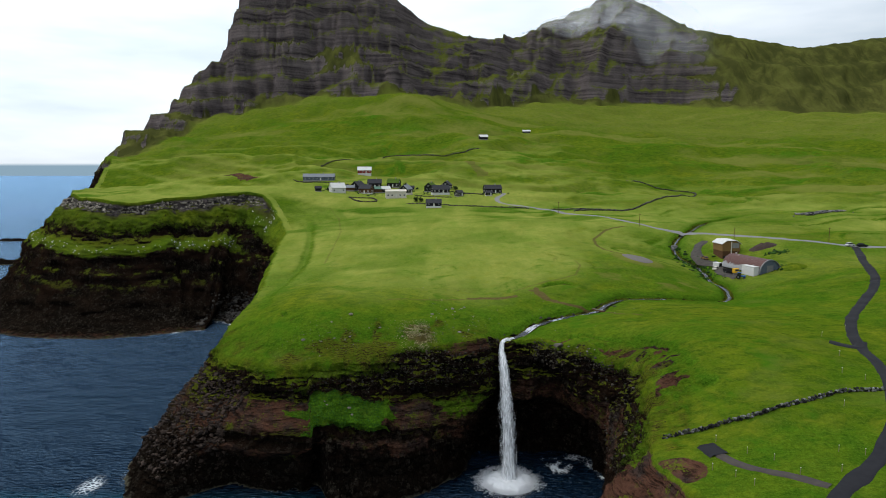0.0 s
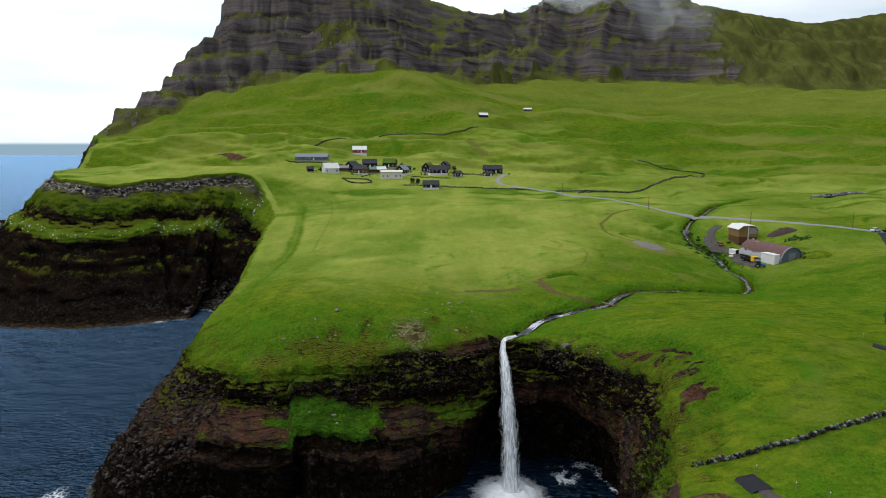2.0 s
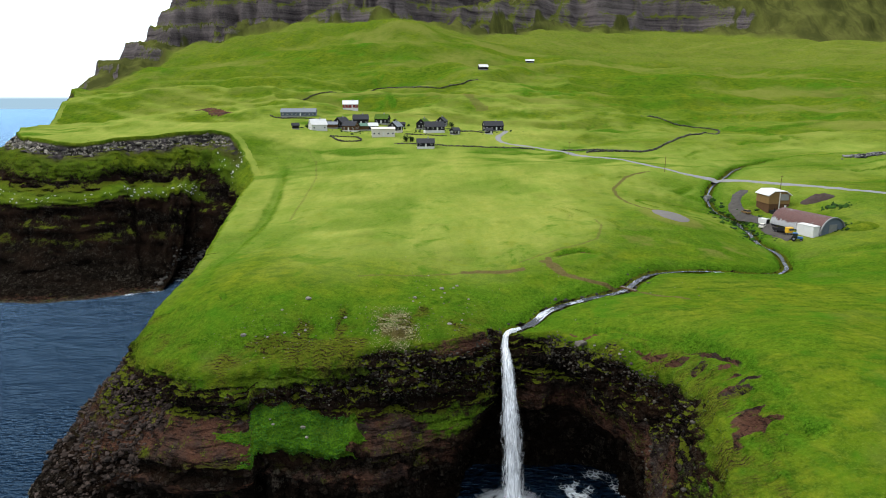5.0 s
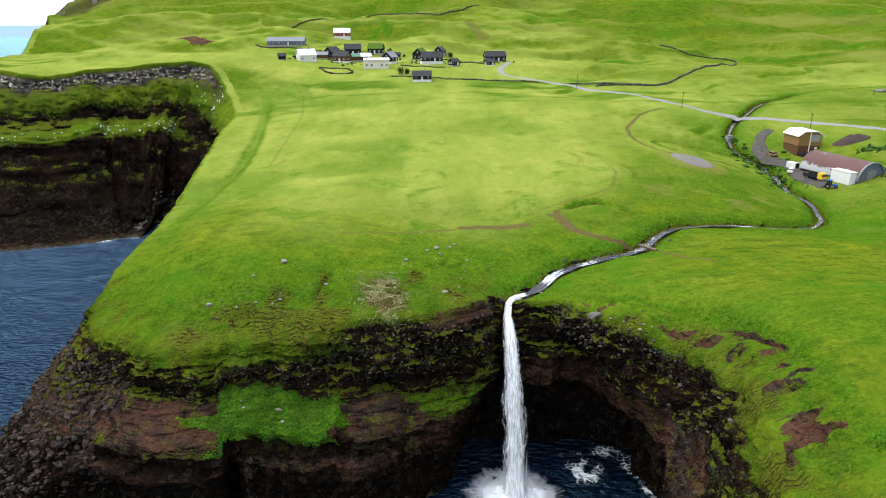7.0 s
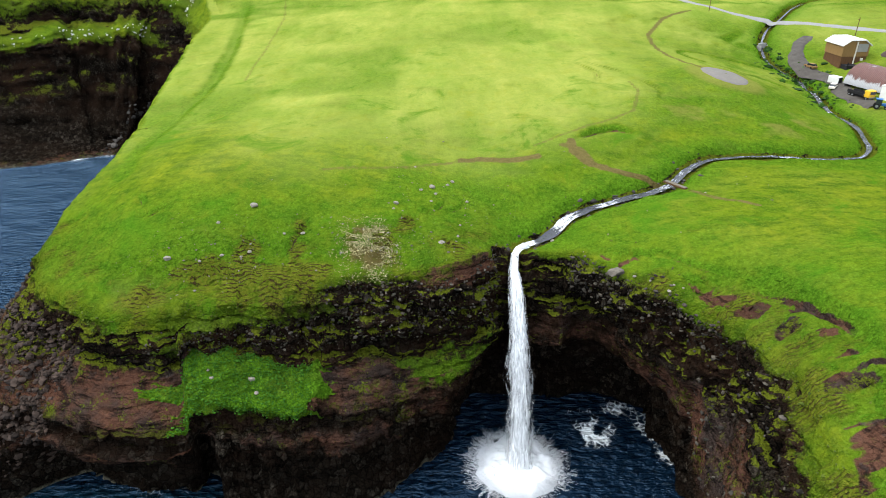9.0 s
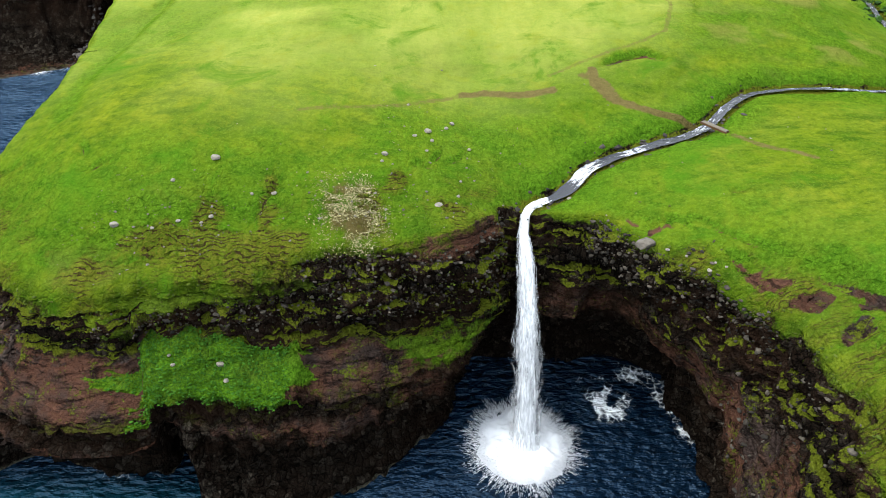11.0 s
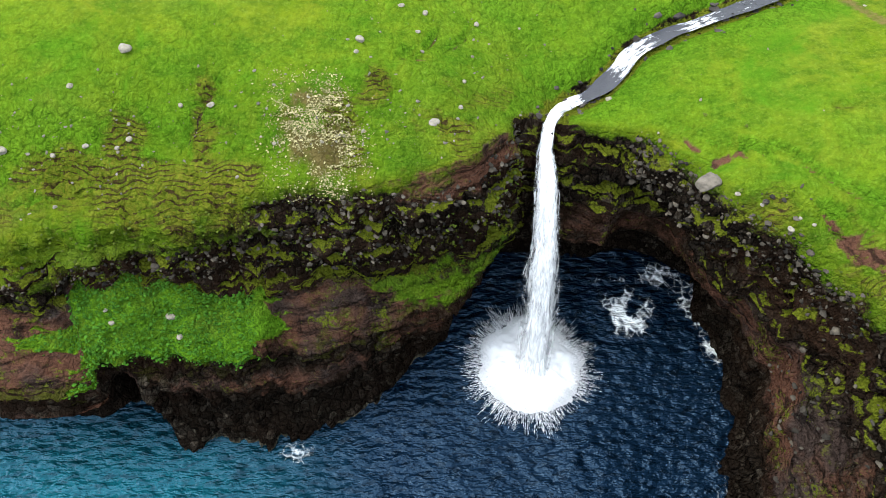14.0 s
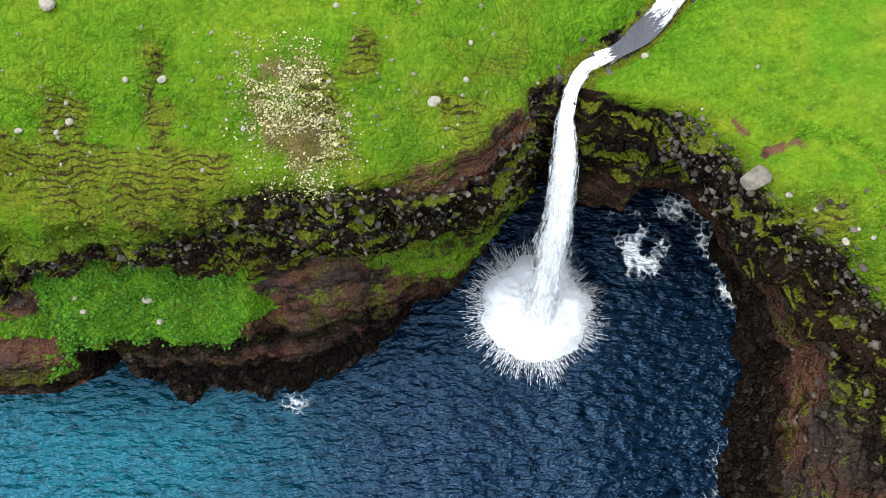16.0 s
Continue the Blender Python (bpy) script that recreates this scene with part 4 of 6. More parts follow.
def build_cliff(name, label, first, last, step, rows):
    line, index = spline(BRINK, step)
    pick = (index >= first) & (index <= last)
    tang = np.gradient(line, axis=0)
    for _ in range(6):
        tang[1:-1] = (tang[:-2] + tang[1:-1] + tang[2:]) / 3
    tang /= np.linalg.norm(tang, axis=1)[:, None]
    line, index, tang = line[pick], index[pick], tang[pick]
    out = np.stack([-tang[:, 1], tang[:, 0]], 1)
    run = np.arange(len(line)) * step
    line = line + out * (1.3 * fbm(run / 5, run * 0, 5, 85, 0.6))[:, None]
    s = np.arange(len(line)) * step
    lip = height(line[:, 0], line[:, 1])
    sec = section_table(index, rows)
    jig, jag = np.meshgrid(np.arange(len(line)), np.arange(rows), indexing="ij")
    jig = np.clip(jig + (fbm(jig * step / 7, jag / 14.0, 4, 77) * 7 / step).astype(int), 0, len(line) - 1)
    jag2 = np.clip(jag + (fbm(jig * step / 5, jag / 30.0, 4, 79) * (6 if name == "cliff_near" else 2.5) * smooth(2, 12, jag)).astype(int), 0, rows - 1)
    jig2 = np.clip(jig + (fbm(jag / 9.0, jig * step / 6, 4, 80, 0.6) * 6.5 / step * smooth(10, 25, jag)).astype(int), 0, len(line) - 1) if name == "cliff_near" else jig
    sec[..., 2:] = sec[jig2, jag2, 2:]
    back = np.array([7.0, 5.5, 4.0, 2.5, 1.2])
    S, V = np.meshgrid(s, np.arange(rows), indexing="ij")
    frac = sec[..., 1] + (0.055 * fbm(S / 15, S * 0, 3, 87) + 0.03 * fbm(S / 5, S * 0, 2, 89)) * smooth(0.04, 0.2, V / rows) * smooth(0.95, 0.7, V / rows)
    off, z = sec[..., 0], frac * lip[:, None]
    rock = sec[..., 2]
    amp = np.clip(rock + 0.25, 0, 1) * smooth(0, 0.12, V / rows) * (1 - 0.55 * smooth(0.3, 0.55, sec[..., 3]))
    warp = fbm(S / 7, z / 7, 3, 57) * 2.5
    beds = fbm((z + warp) / 2.3 + 40, S / 60, 3, 51) * 1.1 + fbm((z + warp) / 0.8, S / 16, 2, 55) * 0.5
    shelf = (z + 0.35 * warp) / 1.9 + 0.5 * fbm(S / 20, z / 20, 2, 53)
    beds = 0.6 * beds + (1.0 - (shelf - np.floor(shelf))) * 1.1 - 0.55
    blocks = np.floor(4 * value_noise((S + warp) / 1.5, (z + warp) / 2.6, 65)) / 4 - 0.5 + 0.5 * (np.floor(3 * value_noise((S - warp) / 0.8, z / 1.1, 67)) / 3 - 0.5)
    clefts = -0.8 * smooth(0.12, 0.0, np.abs(fbm(S / 6, z / 14, 3, 69)))
    lumps = fbm(S / 12, z / 6, 5, 61) * 2.2 + fbm(S / 2.2, z / 3.5, 4, 63) * 0.7 + blocks * 1.2 + clefts
    scale = np.where(index < 33, 1.0, 1.8)[:, None]
    off = off + amp * (beds + lumps) * scale
    z = z + (1 - amp) * smooth(0.1, 0.3, V / rows) * fbm(S / 3, V / 6.0, 4, 71) * 1.1 + amp * fbm(S / 5, V / 9, 3, 73) * 0.9
    X, Y = line[:, :1] + out[:, :1] * off, line[:, 1:] + out[:, 1:] * off
    xb, yb = line[:, :1] - out[:, :1] * back, line[:, 1:] - out[:, 1:] * back
    zb = height(xb, yb) + np.array([-0.6, -0.25, 0.03, 0.05, 0.04])
    X, Y, Z = np.hstack([xb, X]), np.hstack([yb, Y]), np.hstack([zb, z])
    pad = np.zeros_like(xb)
    rock_b, soil_b, dry_b, track_b, lush_b, worn_b, hay_haze_b = (m.reshape(xb.shape) for m in surface_marks(xb.ravel(), yb.ravel(), zb.ravel(), pad.ravel() + 0.2))
    at = {"rock": np.hstack([rock_b, rock]), "soil": np.hstack([soil_b, sec[..., 3]]), "lush": np.hstack([lush_b, sec[..., 4]]),
          "dry": np.hstack([dry_b, pad[:, :1] + 0.25 * smooth(0.02, 0.2, V / rows)]), "track": np.hstack([track_b, 0 * off]), "hay_haze": np.hstack([hay_haze_b, 0 * off]), "worn": np.hstack([worn_b, worn_ground(line[:, :1], line[:, 1:]) * smooth(0.25, 0.02, V / rows)]),
          "pale": np.hstack([pad, smooth(37, 38.5, index)[:, None] * smooth(.99, .96, sec[..., 1]) * smooth(.86, .9, sec[..., 1])])}
    CLIFFS[name] = dict(x=X, y=Y, z=Z, rock=at["rock"], soil=at["soil"], lush=at["lush"], index=index, out=out)
    verts = np.stack([X, Y, Z], -1).reshape(-1, 3)
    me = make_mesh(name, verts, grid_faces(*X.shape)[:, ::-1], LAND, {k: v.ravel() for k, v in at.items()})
    return tagged(new(name, me), label, "cliff", kind="structure")


build_ground()
build_cliff("cliff_near", "dark wet basalt sea cliff with green ledges", 0.0, 31.0, 0.36, 190)
build_cliff("cliff_far", "banded basalt headland with grassy ledges", 30.97, 54.0, 1.6, 90)


def waterline(c, every):
    """Where a cliff meets the sea."""
    k = np.argmax(c["z"] < 0.15, axis=1)
    i = np.arange(len(k))
    return np.stack([c["x"][i, k], c["y"][i, k]], 1)[::every]


def build_sea():
    r = np.concatenate([[0.001], np.geomspace(3, 7000, 400)])
    a = np.radians(np.linspace(0, 360, 560, endpoint=False))
    R, A = np.meshgrid(r, a, indexing="ij")
    x, y = (15 + R * np.sin(A)).ravel(), (165 + R * np.cos(A)).ravel()
    foam = np.zeros_like(x)
    for name, every, wide, reach in (("cliff_near", 6, 2.2, 160), ("cliff_far", 4, 4.5, 800)):
        at = R.ravel() < reach
        d, along = polyline_distance(x[at], y[at], waterline(CLIFFS[name], every))
        gusts = smooth(-0.15, 0.4, fbm(x[at] / 22, y[at] / 22, 3, 81))
        foam[at] = np.maximum(foam[at], (0.17 if name == "cliff_near" else 0.42) * (0.6 + 1.3 * gusts) * np.exp(-(d / (wide * (0.5 + gusts))) ** 2) * smooth(200, 160, np.where(x[at] > 8, y[at], 0)))
    ring = np.hypot(x - 35.8, y - 189.0)
    swirl = 0.50 * np.exp(-(ring / 5.6) ** 4) * (0.8 + 1.3 * fbm(x / 2.6, y / 3.4, 4, 83))
    bow = np.hypot(x - 36, y - 184)
    arc = 0.58 * np.exp(-((bow - 13.0) / 3.2) ** 2) * smooth(176, 184, y) * smooth(28, 34, x) * (0.75 + 1.2 * fbm(x / 3, y / 3, 4, 86))
    for spot in (swirl, arc, 0.8 * np.exp(-(np.hypot(x - 19.2, y - 180.0) / 8.0) ** 4), 0.40 * np.exp(-(np.hypot(x + 15.0, (y - 166.6) * 1.5) / 3.6) ** 2), 0.52 * np.exp(-(np.hypot(x +102.5, (y -177.8) * 0.6) / 5) ** 2)):
        foam = np.maximum(foam, spot)
    shoal = smooth(0, -40, x) * smooth(178, 158, y) * smooth(-190, -110, x) * smooth(70, 120, y)
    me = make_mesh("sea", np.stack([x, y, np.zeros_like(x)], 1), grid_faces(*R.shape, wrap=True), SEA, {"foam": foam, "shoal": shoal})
    return tagged(new("sea", me), "dark blue rippled ocean with white surf", "sea", kind="structure")


build_sea()


# ---- helpers for things ----
def gz(x, y):
    return float(height(np.array([float(x)]), np.array([float(y)]))[0])


def part(name, bm, mat, parent, label=""):
    me = bpy.data.meshes.new(name)
    bm.to_mesh(me)
    bm.free()
    me.materials.append(mat)
    ob = new(name, me)
    ob.parent = parent
    return tagged(ob, label)


def thing(name, x, y, z, turn=0.0, label="", category="", group="", kind=""):
    ob = new(name)
    ob.matrix_world = pose(x, y, z, 0, 0, turn)
    return tagged(ob, label, category, group, kind)


def box(bm, x0, y0, z0, x1, y1, z1, bevel=0.0):
    m = Matrix.Translation(((x0 + x1) / 2, (y0 + y1) / 2, (z0 + z1) / 2)) @ Matrix.Diagonal((x1 - x0, y1 - y0, z1 - z0, 1))
    made = bmesh.ops.create_cube(bm, size=1, matrix=m)
    if bevel:
        edges = list({e for v in made["verts"] for e in v.link_edges})
        bmesh.ops.bevel(bm, geom=edges, offset=bevel, segments=1, affect="EDGES")
    return bm


def one_box(*a, bevel=0.0):
    return box(bmesh.new(), *a, bevel=bevel)


def prism(bm, outline, y0, y1):
    """A solid from an outline in x and z, drawn out along y."""
    a = [bm.verts.new((x, y0, z)) for x, z in outline]
    b = [bm.verts.new((x, y1, z)) for x, z in outline]
    bm.faces.new(a)
    bm.faces.new(b[::-1])
    for i in range(len(a)):
        j = (i + 1) % len(a)
        bm.faces.new((a[j], a[i], b[i], b[j]))
    bmesh.ops.recalc_face_normals(bm, faces=bm.faces)
    return bm


def cylinder(bm, r, z0, z1, at=(0, 0), seg=10, r1=None, axis="z"):
    m = Matrix.Translation((at[0], at[1], (z0 + z1) / 2)) if axis == "z" else Matrix.Translation((at[0], (z0 + z1) / 2, at[1])) @ Matrix.Rotation(radians(90), 4, "X")
    if axis == "x":
        m = Matrix.Translation(((z0 + z1) / 2, at[0], at[1])) @ Matrix.Rotation(radians(90), 4, "Y")
    bmesh.ops.create_cone(bm, cap_ends=True, segments=seg, radius1=r, radius2=r if r1 is None else r1, depth=z1 - z0, matrix=m)
    return bm


def rock_mesh(name, mat, seed, detail=2, squash=0.7):
    rng = np.random.RandomState(seed)
    bm = bmesh.new()
    bmesh.ops.create_icosphere(bm, subdivisions=detail, radius=1.0)
    planes = [(Vector(rng.normal(size=3)).normalized(), rng.uniform(0.55, 0.9)) for _ in range(9)]
    for v in bm.verts:
        for p, d in planes:
            over = v.co.dot(p) - d
            if over > 0:
                v.co -= p * over * 0.9
        v.co *= 1 + 0.12 * (noise.noise(v.co * 2.3 + Vector((seed, 0, 0))))
        v.co.z *= squash
    me = bpy.data.meshes.new(name)
    bm.to_mesh(me)
    bm.free()
    me.materials.append(mat)
    return me


def scatter(name, label, category, mat, places, sizes, seed, squash=0.7, subdiv=1):
    """Many small stones joined into one mesh."""
    rng = np.random.RandomState(seed)
    bm = bmesh.new()
    bmesh.ops.create_icosphere(bm, subdivisions=subdiv, radius=1.0)
    bm.verts.ensure_lookup_table()
    base = np.array([v.co for v in bm.verts])
    tris = np.array([[v.index for v in f.verts] for f in bm.faces])
    bm.free()
    n = len(places)
    verts = base[None] * (1 + rng.uniform(-0.5, 0.35, (n, len(base), 1)))
    verts = verts * rng.uniform(0.55, 1.4, (n, 1, 3)) * np.array([1, 1, squash])
    a = rng.uniform(0, 6.28, n)
    ca, sa = np.cos(a)[:, None], np.sin(a)[:, None]
    vx, vy = verts[..., 0] * ca - verts[..., 1] * sa, verts[..., 0] * sa + verts[..., 1] * ca
    verts = np.stack([vx, vy, verts[..., 2]], -1) * np.asarray(sizes)[:, None, None] + np.asarray(places)[:, None]
    faces = (tris[None] + (np.arange(n) * len(base))[:, None, None]).reshape(-1, 3)
    me = make_mesh(name, verts.reshape(-1, 3), faces, mat, flat=True)
    return tagged(new(name, me), label, category, kind="stuff")


def stony(name, a, b, rough=0.9):
    n = Nodes(material(name, rough, spec=0.15))
    f = n.noise(1.7, 6, 0.7)
    r = n.t.nodes.new("ShaderNodeNewGeometry").outputs["Random Per Island"]
    c = n.mix(r, a, b)
    n.bump(f, 0.7, 0.08)
    return n.colour(n.mix(n.ramp(f, (0.4, 0.0), (0.7, 0.6)), c, tuple(v * 0.35 for v in a)))


PALE_STONE = stony("pale_boulder_stone", (0.075, 0.068, 0.052), (0.20, 0.18, 0.14))
DARK_STONE = stony("dark_basalt_stone", (0.012, 0.011, 0.010), (0.075, 0.065, 0.056))
WALL_STONE = stony("lichened_wall_stone", (0.010, 0.010, 0.008), (0.115, 0.11, 0.095))
ASPHALT = plain("dark_asphalt", (0.009, 0.009, 0.011), (0.020, 0.0195, 0.022), 0.8, 0.9)
ROAD_GREY = plain("worn_grey_road", (0.13, 0.126, 0.12), (0.20, 0.195, 0.185), 0.5, 0.9)
GRAVEL = plain("pale_gravel", (0.095, 0.085, 0.075), (0.15, 0.135, 0.12), 1.5, 0.95)
BLACK_WOOD = plain("tarred_black_timber", (0.006, 0.006, 0.007), (0.018, 0.017, 0.018), 1.2, 0.8, stretch=(4, 4, 0.4))
WHITE_PAINT = plain("weathered_white_paint", (0.42, 0.41, 0.39), (0.56, 0.55, 0.53), 0.6, 0.7)
CREAM = plain("cream_render", (0.42, 0.38, 0.32), (0.54, 0.50, 0.43), 0.5, 0.85)
RED_PAINT = plain("red_painted_boards", (0.15, 0.018, 0.014), (0.22, 0.030, 0.022), 1.0, 0.7)
BROWN_WOOD = plain("brown_boarding", (0.050, 0.024, 0.011), (0.105, 0.054, 0.024), 0.9, 0.8, stretch=(3, 3, 0.5))
TAN_WOOD = plain("tan_boarding", (0.13, 0.075, 0.026), (0.19, 0.115, 0.045), 0.9, 0.8, stretch=(3, 3, 0.5))
SLATE = plain("dark_slate_roof", (0.018, 0.018, 0.021), (0.045, 0.044, 0.048), 1.5, 0.8)
GREY_ROOF = plain("grey_sheet_roof", (0.11, 0.12, 0.135), (0.18, 0.19, 0.205), 0.7, 0.6)
BLUE_GREY = plain("blue_grey_boards", (0.055, 0.070, 0.090), (0.095, 0.115, 0.140), 1.0, 0.8)
TURF_ROOF = plain("turf_roof", (0.030, 0.070, 0.008), (0.075, 0.115, 0.014), 0.9, 0.95, bump=0.6)
GREEN_ROOF = plain("green_sheet_roof", (0.06, 0.12, 0.085), (0.10, 0.17, 0.125), 0.8, 0.7)
DARK_GLASS = plain("dark_window_glass", (0.010, 0.013, 0.016), (0.025, 0.030, 0.035), 0.4, 0.12, spec=0.6, bump=0.0)
RUBBER = plain("black_rubber", (0.006, 0.006, 0.006), (0.014, 0.014, 0.014), 2.0, 0.9)
YELLOW = plain("yellow_cab_paint", (0.48, 0.27, 0.015), (0.56, 0.34, 0.03), 0.8, 0.4)
BLUE = plain("blue_machine_paint", (0.015, 0.07, 0.22), (0.03, 0.11, 0.30), 0.8, 0.4)
STEEL = plain("dull_steel", (0.13, 0.13, 0.135), (0.22, 0.22, 0.225), 1.2, 0.5, 0.4)
CONCRETE = plain("weathered_concrete", (0.15, 0.145, 0.135), (0.24, 0.235, 0.22), 0.7, 0.9)
POST_WOOD = plain("pale_post_wood", (0.11, 0.10, 0.06), (0.18, 0.165, 0.09), 2.0, 0.9)
LEAF = plain("dark_shrub_leaf", (0.006, 0.016, 0.004), (0.020, 0.040, 0.008), 1.5, 0.9)


def rusty_material():
    """Galvanised sheet, rusted over the crown of the vault."""
    n = Nodes(material("rusty_vault_sheet", 0.6, 0.0, 0.3))
    sep = n.t.nodes.new("ShaderNodeSeparateXYZ")
    n.t.links.new(n.place, sep.inputs[0])
    runs = n.noise(0.9, 6, 0.7, stretch=(1, 1.2, 0.25))
    high = n.math("ADD", n.math("MULTIPLY", sep.outputs["Z"], 0.2), n.math("MULTIPLY", n.math("SUBTRACT", runs, 0.5), 0.9))
    rust = n.ramp(high, (0.34, 0.0), (0.46, 1.0))
    patch = n.ramp(n.noise(0.25, 5, 0.7), (0.62, 1.0), (0.70, 0.0))
    iron = n.mix(runs, (0.050, 0.018, 0.014), (0.100, 0.040, 0.032))
    zinc = n.mix(runs, (0.20, 0.20, 0.205), (0.34, 0.34, 0.345))
    n.bump(runs, 0.2, 0.05)
    return n.colour(n.mix(n.math("MULTIPLY", rust, patch), zinc, iron))


RUSTY = rusty_material()


# ---- roads, stream and the gravel circle ----
def ribbon(name, points, width, mat, label, category, lift=0.15, step=1.2, across=6, edge=0.25):
    line, _ = spline(points, step)
    tang = np.gradient(line, axis=0)
    tang /= np.linalg.norm(tang, axis=1)[:, None]
    side = np.stack([tang[:, 1], -tang[:, 0]], 1)
    u = np.linspace(-0.5, 0.5, across)
    frayed = 1 + edge * fbm(np.arange(len(line)) * step / 5, np.zeros(len(line)), 3, 91)
    x = line[:, :1] + side[:, :1] * u * width * frayed[:, None]
    y = line[:, 1:] + side[:, 1:] * u * width * frayed[:, None]
    z = height(x, y)
    crown = bare_height(line[:, 0], line[:, 1])
    for _ in range(10):
        crown[1:-1] = (crown[:-2] + crown[1:-1] + crown[2:]) / 3
    z = np.maximum(z, 0.5 * z + 0.5 * crown[:, None]) + lift
    z[:, 0], z[:, -1] = z[:, 0] - 0.7, z[:, -1] - 0.7
    me = make_mesh(name, np.stack([x, y, z], -1).reshape(-1, 3), grid_faces(*x.shape), mat)
    return tagged(new(name, me), label, category, kind="structure")


ribbon("road_main", [(46, 490), (43, 478), (38.5, 463), (39, 446), (46, 433), (68, 413), (90, 382), (110, 358), (132, 341), (150, 318), (165, 303), (187, 291), (215, 280), (260, 268), (330, 255), (420, 250)], 4.8, ROAD_GREY,
       "grey single-track road across the grassy bench", "road")
ribbon("road_side", [(186, 290), (178, 274), (170, 259), (160, 237), (150, 222), (138, 208), (124, 191), (116, 180), (108, 166), (103, 154), (98.5, 142), (93, 130), (84, 115), (75, 105), (67, 98), (60.5, 93), (54, 86), (52, 74), (60, 50), (66, 10)], 4.4, ASPHALT,
       "dark new asphalt lane winding down the turf", "road")
ribbon("lane_spur", [(49.3, 113.5), (50, 108.5), (53.3, 103), (57.7, 98.8), (60.5, 95.5)], 2.4, plain("worn_path_asphalt", (0.028, 0.025, 0.024), (0.075, 0.062, 0.052), 0.5, 0.95), "worn dark path ending at a viewing spot", "path")
ribbon("lane_end", [(48.9, 114.6), (49.6, 110)], 4.6, ASPHALT, "widened asphalt end of the path", "path", lift=0.2, step=0.6)
ribbon("yard_track", [(131, 322), (126, 317), (122.3, 309), (121.6, 300), (123.6, 292), (123.4, 284), (121, 276), (121.5, 262)], 5.4, plain("yard_gravel", (0.022, 0.019, 0.016), (0.085, 0.075, 0.065), 0.6, 0.95), "dark gravel track through the farm yard", "path", lift=0.12, edge=0.5)
ribbon("road_layby", [(98, 160), (103, 157), (107, 161)], 3.6, ASPHALT, "small asphalt lay-by beside the lane", "road", lift=0.18, step=0.8)


def stream_material():
    n = Nodes(material("stream_water", 0.2, spec=0.2))
    uv = n.t.nodes.new("ShaderNodeAttribute")
    uv.attribute_name = "flow"
    churn = n.math("ADD", n.noise(2.6, 6, 0.75, stretch=(1.5, 0.5, 1.0), at=uv.outputs["Vector"], distort=0.7), n.noise(0.9, 5, 0.7, stretch=(1.8, 0.5, 1.0), at=uv.outputs["Vector"], distort=0.5))
    white = n.ramp(n.math("SUBTRACT", n.math("ADD", churn, n.math("MULTIPLY", n.math("SUBTRACT", n.attr("white"), 0.5), 1.1)), 0.5), (0.48, 0.0), (0.60, 1.0))
    n.put(n.mix(white, (0.12, 0.12, 0.12), (0.8, 0.8, 0.8)), n.bsdf.inputs["Roughness"])
    n.bump(n.noise(1.4, 5, 0.6), 0.7, 0.25)
    return n.colour(n.mix(white, n.mix(n.noise(0.3), (0.014, 0.015, 0.018), (0.040, 0.040, 0.046)), (0.42, 0.43, 0.44)))


def build_stream():
    step = 0.6
    line, _ = spline(STREAM[2:], step)
    tang = np.gradient(line, axis=0)
    tang /= np.linalg.norm(tang, axis=1)[:, None]
    side = np.stack([tang[:, 1], -tang[:, 0]], 1)
    s = np.arange(len(line)) * step
    width = (1.75 - 0.7 * smooth(35, 60, s) + 0.7 * smooth(95, 112, s) - 0.9 * smooth(150, 170, s) - 0.3 * smooth(205, 225, s)) * (1 + 0.55 * fbm(s / 6, s * 0, 4, 93)) * (0.75 + 0.25 * smooth(0.5, 5, s)) * (1 - 0.15 * smooth(18, 30, s))
    u = np.linspace(-0.5, 0.5, 8)
    x, y = line[:, :1] + side[:, :1] * u * width[:, None], line[:, 1:] + side[:, 1:] * u * width[:, None]
    bed = height(line[:, 0], line[:, 1])
    for _ in range(8):
        bed[1:-1] = (bed[:-2] + bed[1:-1] + bed[2:]) / 3
    z = np.repeat((bed + 0.42)[:, None], 8, 1) + 0.12 * fbm(x / 1.3, y / 1.3, 3, 95)
    fast = 0.36 + 0.12 * smooth(-0.15, 0.3, fbm(s / 7, s * 0, 3, 97)) - 0.1 * smooth(40, 140, s)
    fast = np.interp(s, [0, 1.0, 2.2, 6.0, 8, 11.5, 14.5, 16.5, 18.5, 21, 27], [0.70, 0.62, 0.26, 0.28, 0.58, 0.56, 0.34, 0.34, 0.52, 0.48, 0]) + fast * smooth(23, 27, s)
    white = (np.repeat(fast[:, None], 8, 1) + 0.10 * fbm(x / 1.1, y / 1.1, 3, 99)) * smooth(235, 205, s)[:, None]
    me = make_mesh("stream", np.stack([x, y, z], -1).reshape(-1, 3), grid_faces(*x.shape), stream_material(), {"white": white.ravel()})
    flow = np.stack([np.repeat(u[None] * 2.6, len(s), 0), np.repeat(s[:, None], 8, 1), np.zeros_like(x)], -1)
    me.attributes.new("flow", "FLOAT_VECTOR", "POINT").data.foreach_set("vector", flow.astype(np.float32).ravel())
    return tagged(new("stream", me), "shallow brook with white rapids", "stream", kind="structure")


build_stream()


